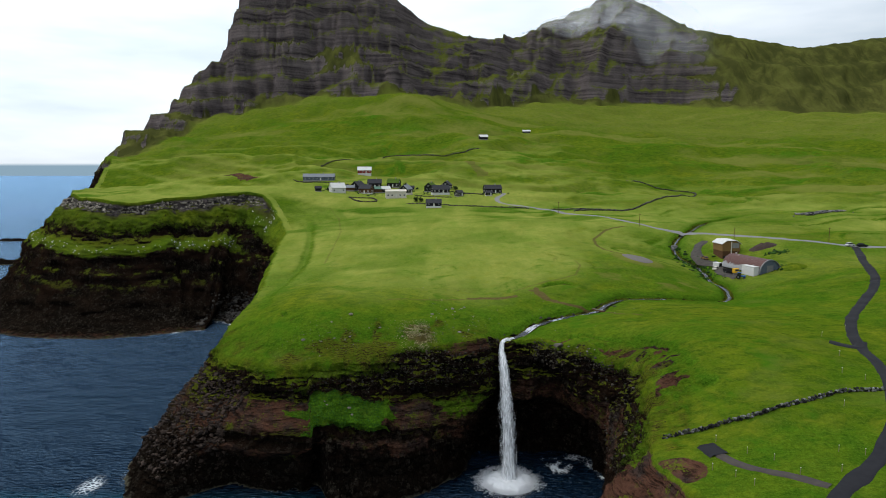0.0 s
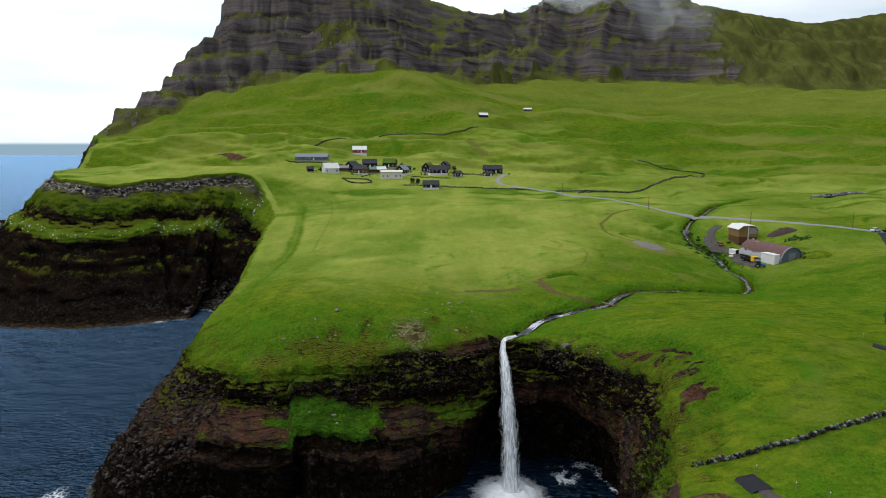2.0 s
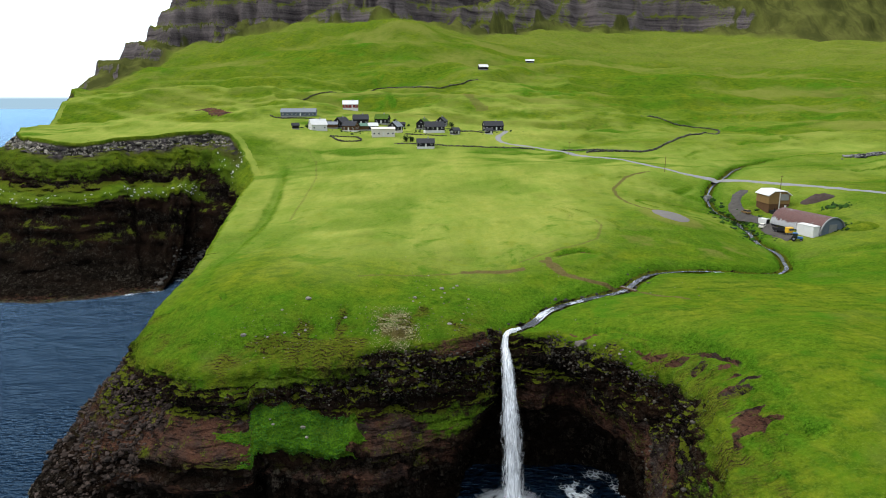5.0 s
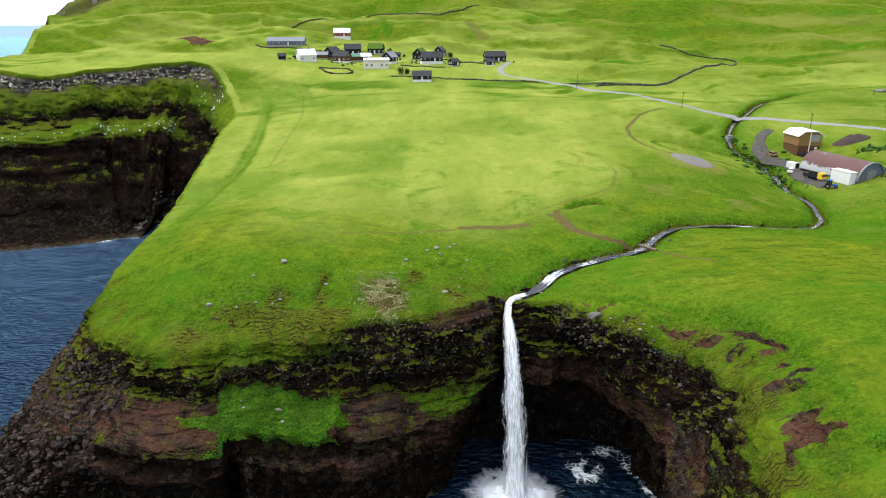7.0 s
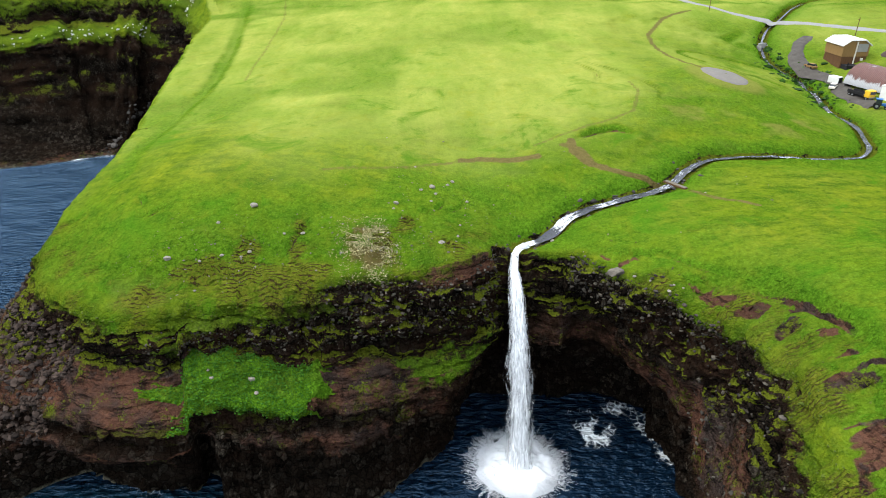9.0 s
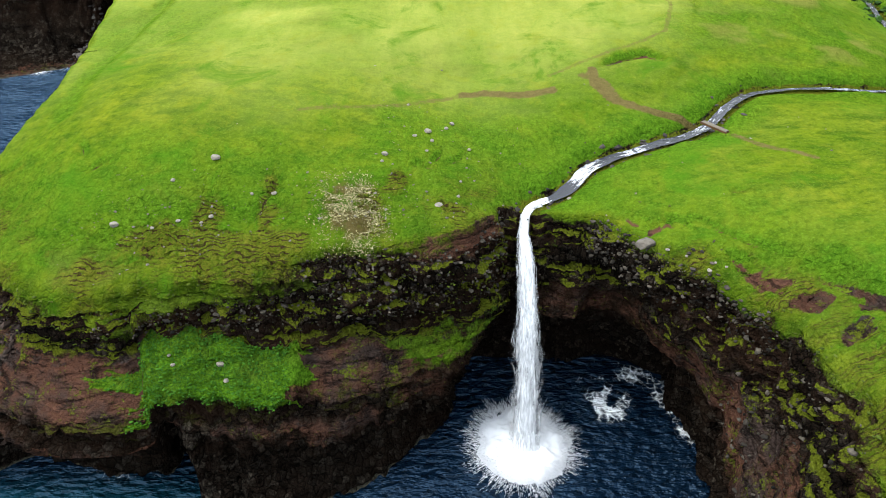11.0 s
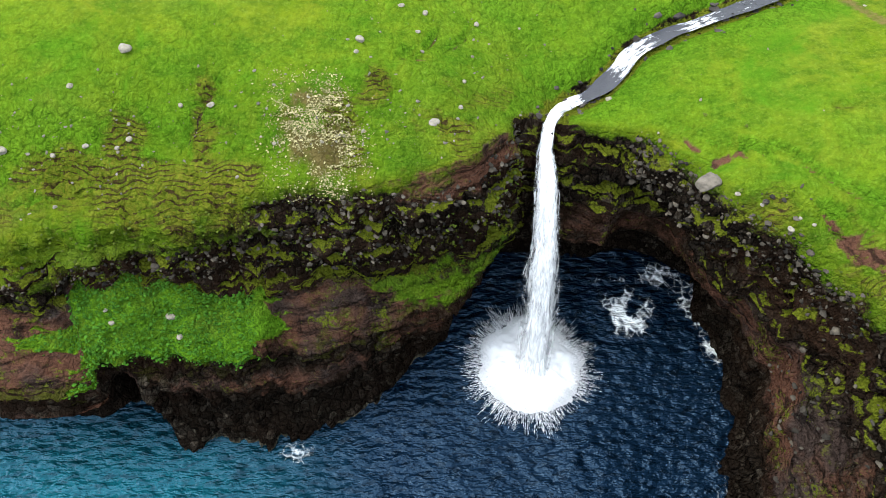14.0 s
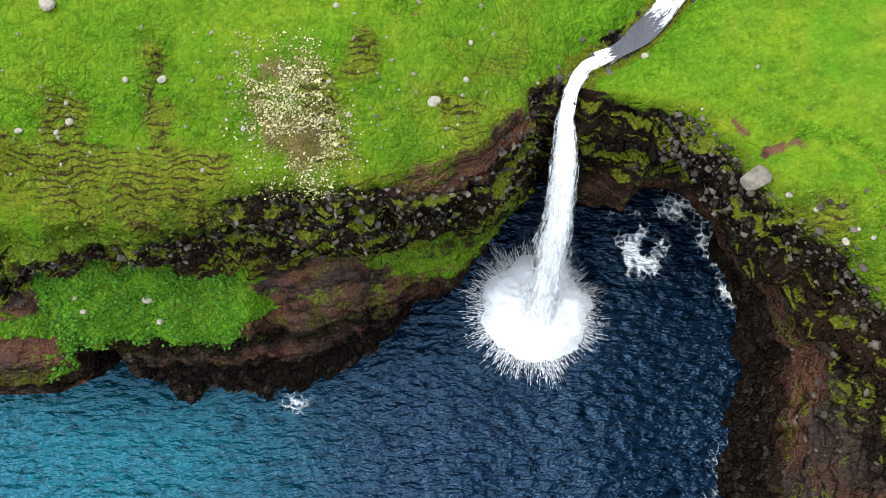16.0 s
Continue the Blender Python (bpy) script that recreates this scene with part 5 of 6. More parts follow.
def build_circle():
    cx, cy = 80.5, 265.0
    r, a = np.meshgrid(np.linspace(0.05, 1, 10), np.linspace(0, 2 * np.pi, 60, endpoint=False), indexing="ij")
    x, y = cx + 6.6 * r * np.cos(a) * (1 + 0.05 * np.sin(3 * a)), cy + 7.2 * r * np.sin(a)
    z = height(x, y) + 0.14 - 0.5 * (r > 0.99)
    me = make_mesh("gravel_circle", np.stack([x, y, z], -1).reshape(-1, 3), grid_faces(*r.shape, wrap=True), GRAVEL)
    tagged(new("gravel_circle", me), "round pale gravel turning place in the turf", "gravel", kind="structure")


build_circle()


# ---- the waterfall ----
def let_through(m, tint, alpha=None):
    """Broken water scatters light through to its far side."""
    t = m.node_tree
    far = t.nodes.new("ShaderNodeBsdfTranslucent")
    far.inputs["Color"].default_value = tint
    half = t.nodes.new("ShaderNodeMixShader")
    half.inputs[0].default_value = 0.45
    last = far.outputs[0]
    if alpha:
        clear, thin = t.nodes.new("ShaderNodeBsdfTransparent"), t.nodes.new("ShaderNodeMixShader")
        t.links.new(alpha, thin.inputs[0])
        t.links.new(clear.outputs[0], thin.inputs[1])
        t.links.new(far.outputs[0], thin.inputs[2])
        last = thin.outputs[0]
    t.links.new(t.nodes["Principled BSDF"].outputs[0], half.inputs[1])
    t.links.new(last, half.inputs[2])
    t.links.new(half.outputs[0], t.nodes["Material Output"].inputs["Surface"])
    return m


def fall_material(name, thin):
    n = Nodes(material(name, 0.7, spec=0.2))
    uv = n.t.nodes.new("ShaderNodeAttribute")
    uv.attribute_name = "flow"
    streak = n.noise(1.0, 7, 0.72, stretch=(3.2, 0.45, 1.0), at=uv.outputs["Vector"], distort=0.5)
    n.colour(n.mix(streak, (0.74, 0.75, 0.76), (0.94, 0.94, 0.94)))
    edge = n.attr("body")
    a = n.math("ADD", n.math("MULTIPLY", n.math("SUBTRACT", streak, 0.5), 3.2), n.math("SUBTRACT", n.math("MULTIPLY", edge, 2.2), thin), clamp=True)
    n.put(a, n.bsdf.inputs["Alpha"])
    return let_through(n.m, (0.90, 0.91, 0.92, 1), a)


def fall_path(t):
    """The water's way: a chute over the brink, then free fall."""
    way = [0, 0.05, 0.1, 0.15, 0.2]
    x = np.interp(t, way + [1], [21.4, 20.1, 18.9, 18.1, 17.8, 19.4])
    y = np.interp(t, way, [196.8, 196.1, 195.0, 193.6, 191.8])
    z = np.interp(t, way, [gz(21.4, 196.8) + 0.3, gz(20.1, 196.1) + 0.4, gz(18.9, 195.0) + 0.4, 38.4, 36.2])
    drop = np.clip((t - 0.2) / 0.8, 0, 1)
    z = np.where(t > 0.2, 36.2 * (1 - (0.18 * drop + 0.82 * drop ** 2)), z)
    y = np.where(t > 0.2, 191.8 - 12.2 * drop, y)
    return x, y, z


SPREAD_AT, SPREAD = [0, 0.1, 0.2, 0.3, 0.6, 1], [1.1, 1.0, 1.15, 1.6, 2.9, 4.3]


def sheet(wide, deep, rows, cols, seed):
    t = np.linspace(0, 1, rows)
    x, y, z = fall_path(t)
    a = np.linspace(0, 2 * np.pi, cols, endpoint=False)
    T, A = np.meshgrid(t, a, indexing="ij")
    spread = np.interp(t, SPREAD_AT, SPREAD)[:, None]
    rag = 1 + (0.24 + 0.5 * smooth(0.2, 0.05, T)) * fbm(np.sin(A) * 1.6 + 20, T * 12 + np.cos(A), 4, seed) + 0.10 * fbm(A * 9, T * 16, 3, seed + 5)
    X = x[:, None] + spread * wide * rag * np.cos(A) + 0.35 * fbm(T * 5, T * 0 + seed, 2, seed + 2)
    Y = y[:, None] + spread * deep * rag * np.sin(A)
    Z = z[:, None] + 0.4 * np.sin(A) * smooth(0.25, 0.1, T) + 0 * A
    return X, Y, Z, T, A


def build_waterfall():
    fall = thing("waterfall", 18.5, 190.0, 0.0, label="tall white waterfall plunging from turf brink into sea", category="waterfall")

    def add(name, label, X, Y, Z, T, A, mat, body=None):
        flow = np.stack([A.ravel() * 0.8, T.ravel() * 34, np.zeros(A.size)], 1)
        wrap = body is None
        body = (np.interp(T, [0, 0.03, 0.25, 0.7, 1], [-0.3, 0.8, 0.62, 0.38, 0.25]) if wrap else body).ravel()
        me = make_mesh(name, np.stack([X - 18.5, Y - 190, Z], -1).reshape(-1, 3), grid_faces(*X.shape, wrap=wrap), mat, {"body": body})
        me.attributes.new("flow", "FLOAT_VECTOR", "POINT").data.foreach_set("vector", flow.astype(np.float32).ravel())
        ob = new(name, me)
        ob.parent = fall
        tagged(ob, label)

    add("core", "dense white falling water", *sheet(0.48, 0.4, 240, 36, 101), fall_material("falling_water", 0.75))
    veil = fall_material("falling_veil", 0.80)
    for k, (wide, shift) in enumerate(((0.66, 0.5), (0.86, 0.2), (1.0, -0.1), (0.8, -0.45))):
        T, U = np.meshgrid(np.linspace(0.05, 1, 240), np.linspace(-1, 1, 26), indexing="ij")
        x, y, z = fall_path(T)
        spread = np.interp(T, SPREAD_AT, SPREAD) * wide * (1 + 0.22 * fbm(T * 9 + k, U * 0 + k, 3, 171 + k))
        X = x + spread * U + 0.4 * fbm(T * 5 + k, U * 1.5, 3, 175 + k)
        Y = y - 0.5 * spread * (1 - U ** 2) - shift * spread * 0.8 + 0.5 * fbm(T * 8, U * 2, 3, 181 + k)
        body = (1 - np.abs(U) ** 2.4) * np.interp(T, [0.05, 0.1, 0.25, 0.8, 1], [0.2, 0.75, 0.76, 0.64, 0.72]) - 0.05 * k
        add("veil", "thin torn curtain of falling water", X, Y, z, T, U * 2.2 + 3 * k, veil, body)
    X, Y, Z, T, A = sheet(0.5, 0.35, 160, 30, 151)
    keep = slice(int(160 * 0.16), int(160 * 0.75))
    add("side_trickle", "fine trickle beside the main fall", (X - 1.7 - 0.3 * T)[keep], (Y + 1.5)[keep], Z[keep], T[keep], A[keep], fall_material("fine_trickle", 2.2))

    spray_mat = plain("white_spray", (0.90, 0.91, 0.92), (0.96, 0.96, 0.97), 0.8, 0.9, spec=0.1)
    let_through(spray_mat, (0.95, 0.95, 0.96, 1))
    rng = np.random.RandomState(11)
    cx, cy = 19.2, 180.0
    r, a = np.meshgrid(np.linspace(0.02, 1, 26), np.linspace(0, 2 * np.pi, 90, endpoint=False), indexing="ij")
    edge = 8.0 * (1 + 0.16 * fbm(np.cos(a) * 2.5 + 7, np.sin(a) * 2.5, 4, 161))
    x, y = r * edge * np.cos(a), r * edge * np.sin(a)
    z = 2.6 * (1 - r ** 2.4) + 1.1 * (1 - r) * fbm(x / 1.2, y / 1.2, 4, 163) + 0.25 * fbm(x / 0.5, y / 0.5, 3, 165) - 0.1
    me = make_mesh("foam_mound", np.stack([x + cx - 18.5, y + cy - 190, z], -1).reshape(-1, 3), grid_faces(*r.shape, wrap=True), spray_mat)
    ob = new("foam_mound", me)
    ob.parent = fall
    n = 6000
    ang = rng.uniform(0, 2 * np.pi, n)
    rad = 6.6 + 4.4 * rng.beta(1.0, 2.6, n)
    rad *= 1 + 0.32 * fbm(np.cos(ang) * 4 + 9, np.sin(ang) * 4, 5, 167, 0.7)
    lift = np.clip(2.4 * (1 - (rad / 11.0) ** 2), 0.1, None) * rng.uniform(0.05, 1.0, n)
    length = rng.gamma(2.0, 0.24, n) + 0.06
    thick = rng.uniform(0.024, 0.058, n) * (1.5 - 0.08 * rad)
    rise = rng.uniform(-0.25, 0.9, n)
    d = np.stack([np.cos(ang), np.sin(ang), rise], 1)
    d /= np.linalg.norm(d, axis=1)[:, None]
    side = np.stack([-np.sin(ang), np.cos(ang), np.zeros(n)], 1)
    upv = np.cross(d, side)
    base = np.stack([rad * np.cos(ang) + cx - 18.5, rad * np.sin(ang) + cy - 190, lift], 1)
    tip = base + d * length[:, None]
    tail = base - d * length[:, None] * 0.3
    ring = [base + side * thick[:, None], base - side * thick[:, None] * 0.5 + upv * thick[:, None], base - side * thick[:, None] * 0.5 - upv * thick[:, None]]
    verts = np.stack([tail, *ring, tip], 1).reshape(-1, 3)
    f = np.array([(0, 2, 1), (0, 3, 2), (0, 1, 3), (4, 1, 2), (4, 2, 3), (4, 3, 1)])
    me = make_mesh("spray", verts, (f[None] + (np.arange(n) * 5)[:, None, None]).reshape(-1, 3), spray_mat)
    ob = new("spray", me)
    ob.parent = fall
    tagged(ob, "radiating jets of white spray", kind="stuff")


build_waterfall()


# ---- the village ----
def window(parent, x, y, z, w, h, turn, frame_mat=WHITE_PAINT):
    """A white-framed window on a wall; turn: the way it faces."""
    bm = bmesh.new()
    for a in (box(bm, -w / 2, -0.06, 0, w / 2, 0.02, 0.1), box(bm, -w / 2, -0.06, h - 0.1, w / 2, 0.02, h), box(bm, -w / 2, -0.06, 0.1, -w / 2 + 0.1, 0.02, h - 0.1), box(bm, w / 2 - 0.1, -0.06, 0.1, w / 2, 0.02, h - 0.1), box(bm, -0.04, -0.05, 0.1, 0.04, 0.02, h - 0.1)):
        pass
    ob = part("window", bm, frame_mat, parent, "white wooden window frame")
    ob.matrix_local = pose(x, y, z, 0, 0, turn)
    pane = part("pane", one_box(-w / 2 + 0.08, -0.03, 0.08, w / 2 - 0.08, 0.015, h - 0.08), DARK_GLASS, ob)
    return ob, pane


def house(x, y, turn, length, width, wall_h, roof_h, wall_mat, roof_mat, plinth_mat, label, chimney=True, windows=True, plinth_h=0.5, category="house", name="house", group="village houses"):
    z = min(gz(x + dx, y + dy) for dx in (-3, 0, 3) for dy in (-3, 0, 3)) + 0.35
    h = thing(name, x, y, z, turn, label, category, group)
    l, w = length / 2, width / 2
    part("plinth", one_box(-l, -w, -2.2, l, w, plinth_h), plinth_mat, h, "pale stone footing")
    bm = bmesh.new()
    rot = Matrix.Rotation(radians(90), 4, "Z")
    prism(bm, [(-w + 0.04, plinth_h), (w - 0.04, plinth_h), (w - 0.04, wall_h), (0, wall_h + roof_h - 0.12), (-w + 0.04, wall_h)], -l + 0.04, l - 0.04)
    bmesh.ops.transform(bm, matrix=rot, verts=bm.verts)
    part("wall", bm, wall_mat, h)
    o = 0.35
    k = roof_h / w
    bm = prism(bmesh.new(), [(-w - o, wall_h - k * o), (0, wall_h + roof_h), (w + o, wall_h - k * o), (w + o, wall_h - k * o + 0.2), (0, wall_h + roof_h + 0.22), (-w - o, wall_h - k * o + 0.2)], -l - o, l + o)
    bmesh.ops.transform(bm, matrix=rot, verts=bm.verts)
    part("roof", bm, roof_mat, h)
    if chimney:
        cx = l * 0.3
        part("chimney", box(one_box(cx - 0.35, -0.35, wall_h + roof_h - 0.5, cx + 0.35, 0.35, wall_h + roof_h + 0.9, bevel=0.04), cx - 0.42, -0.42, wall_h + roof_h + 0.9, cx + 0.42, 0.42, wall_h + roof_h + 1.02), CONCRETE, h)
    if windows:
        n = max(2, int(length / 2.8))
        for i in range(n):
            wx = -l + (i + 0.5) * length / n
            if i == n // 2:
                d = part("door", one_box(wx - 0.5, -w - 0.05, plinth_h - 0.1, wx + 0.5, -w + 0.06, plinth_h + 1.95, bevel=0.02), WHITE_PAINT, h, "white painted door")
            else:
                window(h, wx, -w + 0.03, plinth_h + 0.75, 1.1, 1.15, 0)
        for sx, face in ((-l, -90), (l, 90)):
            for wy in (-w * 0.4, w * 0.4):
                window(h, sx - 0.03 * np.sign(sx), wy, plinth_h + 0.75, 1.0, 1.15, face)
            if roof_h > 2.2:
                window(h, sx - 0.03 * np.sign(sx), 0, wall_h + 0.2, 0.9, 1.0, face)
    return h


B = "black tarred timber house with white windows in the village"
house(-101, 532, 3, 25, 7.5, 3.0, 2.4, BLUE_GREY, GREY_ROOF, CONCRETE, "long blue-grey house with grey sheet roof")
house(-68, 566, 6, 11.5, 8.0, 4.6, 2.8, RED_PAINT, WHITE_PAINT, WHITE_PAINT, "red boarded house with white roof and footing", plinth_h=2.0)
house(-66, 505, 62, 9.5, 7, 3.6, 3.0, BLACK_WOOD, SLATE, CONCRETE, B)
house(-72, 499, 0, 8.5, 5, 2.6, 1.6, BROWN_WOOD, GREY_ROOF, CONCRETE, "low brown boarded shed with grey roof", chimney=False, windows=False, category="shed", name="shed")
house(-54, 514, 10, 10.5, 7, 3.8, 3.0, BLACK_WOOD, SLATE, WHITE_PAINT, B)
house(-78.5, 483, 28, 10.5, 7.5, 3.8, 3.4, WHITE_PAINT, WHITE_PAINT, WHITE_PAINT, "white rendered house with pale roof at village edge")
house(-58, 491, -18, 9.5, 7, 3.6, 2.8, BROWN_WOOD, SLATE, WHITE_PAINT, "brown red boarded house with white windows")
house(-50, 497, 12, 8.5, 6, 2.8, 1.6, BROWN_WOOD, GREEN_ROOF, CONCRETE, "shed with faded green sheet roof", chimney=False, windows=False, category="shed", name="shed")
house(-44, 498, 20, 6.5, 5, 2.8, 1.8, BLACK_WOOD, WHITE_PAINT, CONCRETE, "small black shed with white roof", chimney=False, category="shed", name="shed")
house(-33, 454, 8, 14, 9, 4.4, 1.0, CREAM, CREAM, CREAM, "cream rendered building with low pale roof", chimney=False)
house(-39, 517, -12, 9.5, 7, 3.6, 3.0, BLACK_WOOD, TURF_ROOF, CONCRETE, "black timber house with green turf roof")
house(-27.5, 482, 65, 8, 7, 3.8, 3.0, BLACK_WOOD, GREY_ROOF, CREAM, "black timber house with cream footing", plinth_h=1.2)
house(-24.5, 511, 5, 3.6, 3, 2.2, 1.2, BLACK_WOOD, SLATE, CONCRETE, "little black shed behind houses", chimney=False, windows=False, category="shed", name="shed")
house(-9.5, 503, 68, 9, 7, 3.8, 3.0, BLACK_WOOD, TURF_ROOF, CONCRETE, "black timber house with green turf roof")
house(-2, 477, 12, 12.5, 7, 3.8, 3.0, BLACK_WOOD, SLATE, WHITE_PAINT, "black timber house on white footing", plinth_h=1.5)
house(3, 517, 74, 8.5, 6.5, 3.4, 2.8, BLACK_WOOD, SLATE, CONCRETE, B)
house(11.5, 469, 40, 5.5, 4, 2.6, 1.6, BLACK_WOOD, SLATE, CONCRETE, "small black shed with dark roof", chimney=False, category="shed", name="shed")
house(37.5, 494, 12, 13, 6.5, 3.4, 2.8, BLACK_WOOD, SLATE, CONCRETE, B)
house(33.5, 476, 8, 4.8, 3.6, 2.4, 1.4, BLACK_WOOD, SLATE, WHITE_PAINT, "small black shed with white trim", chimney=False, category="shed", name="shed")
house(-6, 416.5, 4, 9.5, 6, 2.8, 2.2, BLACK_WOOD, SLATE, WHITE_PAINT, "black cottage with white gable and footing", plinth_h=0.9)
house(-90, 469, 20, 4.2, 3.4, 2.4, 1.4, BLACK_WOOD, SLATE, CONCRETE, "dark little shed in the field", chimney=False, windows=False, category="shed", name="shed")
house(49, 798, 10, 10, 7, 3.2, 2.6, BLACK_WOOD, WHITE_PAINT, CONCRETE, "dark hut with white roof on the slope", chimney=False, windows=False, category="hut", name="hut", group="huts on the slope")
house(119, 938, -8, 11, 6, 2.4, 1.8, BLACK_WOOD, WHITE_PAINT, CONCRETE, "far hut with pale roof on the slope", chimney=False, windows=False, category="hut", name="hut", group="huts on the slope")


# ---- the farm by the brook ----
def corrugated_vault(r, y0, y1, thick, seg=26):
    """A half-round shell along y with ribs."""
    ys = np.arange(y0, y1 + 1e-6, 0.25)
    bm = bmesh.new()
    rows = []
    for k, y in enumerate(ys):
        rr = r + 0.05 * (k % 2)
        a = np.linspace(0, np.pi, seg)
        rows.append(([bm.verts.new((rr * math.cos(t), y, rr * math.sin(t) * 1.04)) for t in a], [bm.verts.new(((rr - thick) * math.cos(t), y, (rr - thick) * math.sin(t) * 1.04)) for t in a]))
    for (o0, i0), (o1, i1) in zip(rows, rows[1:]):
        for j in range(seg - 1):
            bm.faces.new((o0[j], o1[j], o1[j + 1], o0[j + 1]))
            bm.faces.new((i0[j + 1], i1[j + 1], i1[j], i0[j]))
    for (o, i), flip in ((rows[0], False), (rows[-1], True)):
        for j in range(seg - 1):
            f = (o[j], o[j + 1], i[j + 1], i[j])
            bm.faces.new(f[::-1] if flip else f)
    return bm


def half_disc(r, y0, y1, seg=26):
    return prism(bmesh.new(), [(r * math.cos(t), r * math.sin(t) * 1.04) for t in np.linspace(0, math.pi, seg)] + [(-r, -1.5), (r, -1.5)], y0, y1)


def build_barn():
    b = thing("barn", 130.6, 272.0, gz(130, 268) - 0.2, 17, "half-round corrugated barn with rusted crown", "barn")
    r = 5.3
    part("vault", corrugated_vault(r, -11, 11, 0.12), RUSTY, b, "corrugated sheet vault rusted along the crown")
    part("end_wall", half_disc(r - 0.15, -10.7, -10.5), BLUE_GREY, b, "grey boarded gable wall")
    part("end_wall", half_disc(r - 0.15, 10.5, 10.7), STEEL, b)
    part("rim", corrugated_vault(r + 0.14, -11.1, -10.6, 0.3), STEEL, b, "light metal edge trim")
    part("door", one_box(-1.6, -10.82, -1.0, 1.6, -10.68, 3.2, bevel=0.03), STEEL, b, "grey sliding door")
    part("annex", box(one_box(-7.6, -10.2, -1.0, -5.0, -3.4, 2.7, bevel=0.04), -7.75, -10.35, 2.7, -4.9, -3.3, 2.85), WHITE_PAINT, b, "white box annex against the side")


build_barn()


def build_store():
    """Tall brown farm store with a white bent roof."""
    x, y = 132.5, 300.5
    h = thing("farm_store", x, y, gz(130, 297) - 0.1, 4, "tall brown boarded farm store with white roof", "farm building")
    part("lower_wall", one_box(-4.0, -4.4, -2.0, 4.0, 4.4, 3.2), BROWN_WOOD, h, "dark brown lower storey")
    bm = prism(bmesh.new(), [(-4.2, 3.2), (4.2, 3.2), (4.2, 6.6), (2.2, 7.9), (-2.2, 7.9), (-4.2, 6.6)], -4.5, 4.5)
    part("upper_wall", bm, TAN_WOOD, h, "tan boarded upper storey")
    bm = prism(bmesh.new(), [(-4.7, 6.35), (-2.35, 7.95), (2.35, 7.95), (4.7, 6.35), (4.7, 6.6), (2.4, 8.2), (-2.4, 8.2), (-4.7, 6.6)], -4.9, 4.9)
    part("roof", bm, WHITE_PAINT, h, "bright white sheet roof")
    part("front_panel", one_box(0.3, -4.62, 4.6, 3.6, -4.52, 7.0, bevel=0.02), CONCRETE, h, "pale panel under the roof")
    part("corner_post", one_box(-0.2, -4.66, -1.5, 0.15, -4.46, 7.6, bevel=0.02), CREAM, h, "pale drainpipe board")
    part("sign", one_box(2.1, -4.6, 1.9, 2.9, -4.42, 2.7, bevel=0.02), WHITE_PAINT, h, "small white plate")
    part("ramp", one_box(-3.6, -7.4, -2.0, 2.6, -4.4, 1.0, bevel=0.05), BLACK_WOOD, h, "dark loading platform")
    for px in (-3.3, 2.3):
        part("post", one_box(px - 0.12, -7.3, 1.0, px + 0.12, -7.06, 2.0), BLACK_WOOD, h)


build_store()


def wheel(parent, x, y, r=0.5, w=0.32):
    ob = part("wheel", cylinder(bmesh.new(), r, -w / 2, w / 2, at=(0, 0), seg=16, axis="x"), RUBBER, parent, "black tyre")
    ob.matrix_local = pose(x, y, r)
    part("rim", cylinder(bmesh.new(), r * 0.5, -w / 2 - 0.03, w / 2 + 0.03, at=(0, 0), seg=12, axis="x"), STEEL, ob)


def build_truck(x, y, turn):
    t = thing("truck", x, y, gz(x, y), turn, "flatbed truck with yellow cab parked by the barn", "truck")
    part("chassis", one_box(-0.9, -3.4, 0.55, 0.9, 3.2, 0.85, bevel=0.03), RUBBER, t)
    cab = part("cab", one_box(-1.15, -3.9, 0.7, 1.15, -2.1, 2.7, bevel=0.18), YELLOW, t, "yellow painted cab")
    part("windscreen", one_box(-0.95, -3.94, 1.65, 0.95, -3.86, 2.4, bevel=0.03), DARK_GLASS, cab)
    part("bumper", one_box(-1.15, -4.02, 0.55, 1.15, -3.88, 0.95, bevel=0.04), STEEL, cab)
    bed = part("bed", box(box(one_box(-1.2, -1.9, 0.95, 1.2, 3.4, 1.15), -1.2, -1.9, 1.15, -1.12, 3.4, 1.75), 1.12, -1.9, 1.15, 1.2, 3.4, 1.75), BLACK_WOOD, t, "dark open load bed")
    for wx in (-0.95, 0.95):
        for wy in (-3.0, 1.6, 2.7):
            wheel(t, wx, wy)


def build_tractor(x, y, turn):
    t = thing("tractor", x, y, gz(x, y), turn, "small blue tractor beside the white annex", "tractor")
    part("bonnet", one_box(-0.45, -1.9, 0.8, 0.45, -0.2, 1.5, bevel=0.12), BLUE, t, "blue bonnet")
    part("cab", one_box(-0.75, -0.2, 0.9, 0.75, 1.2, 2.5, bevel=0.12), DARK_GLASS, t, "glazed cab")
    part("cab_roof", one_box(-0.85, -0.3, 2.5, 0.85, 1.3, 2.65, bevel=0.05), BLUE, t)
    for wx in (-0.8, 0.8):
        wheel(t, wx, 0.8, 0.75, 0.4)
        wheel(t, wx, -1.4, 0.45, 0.3)


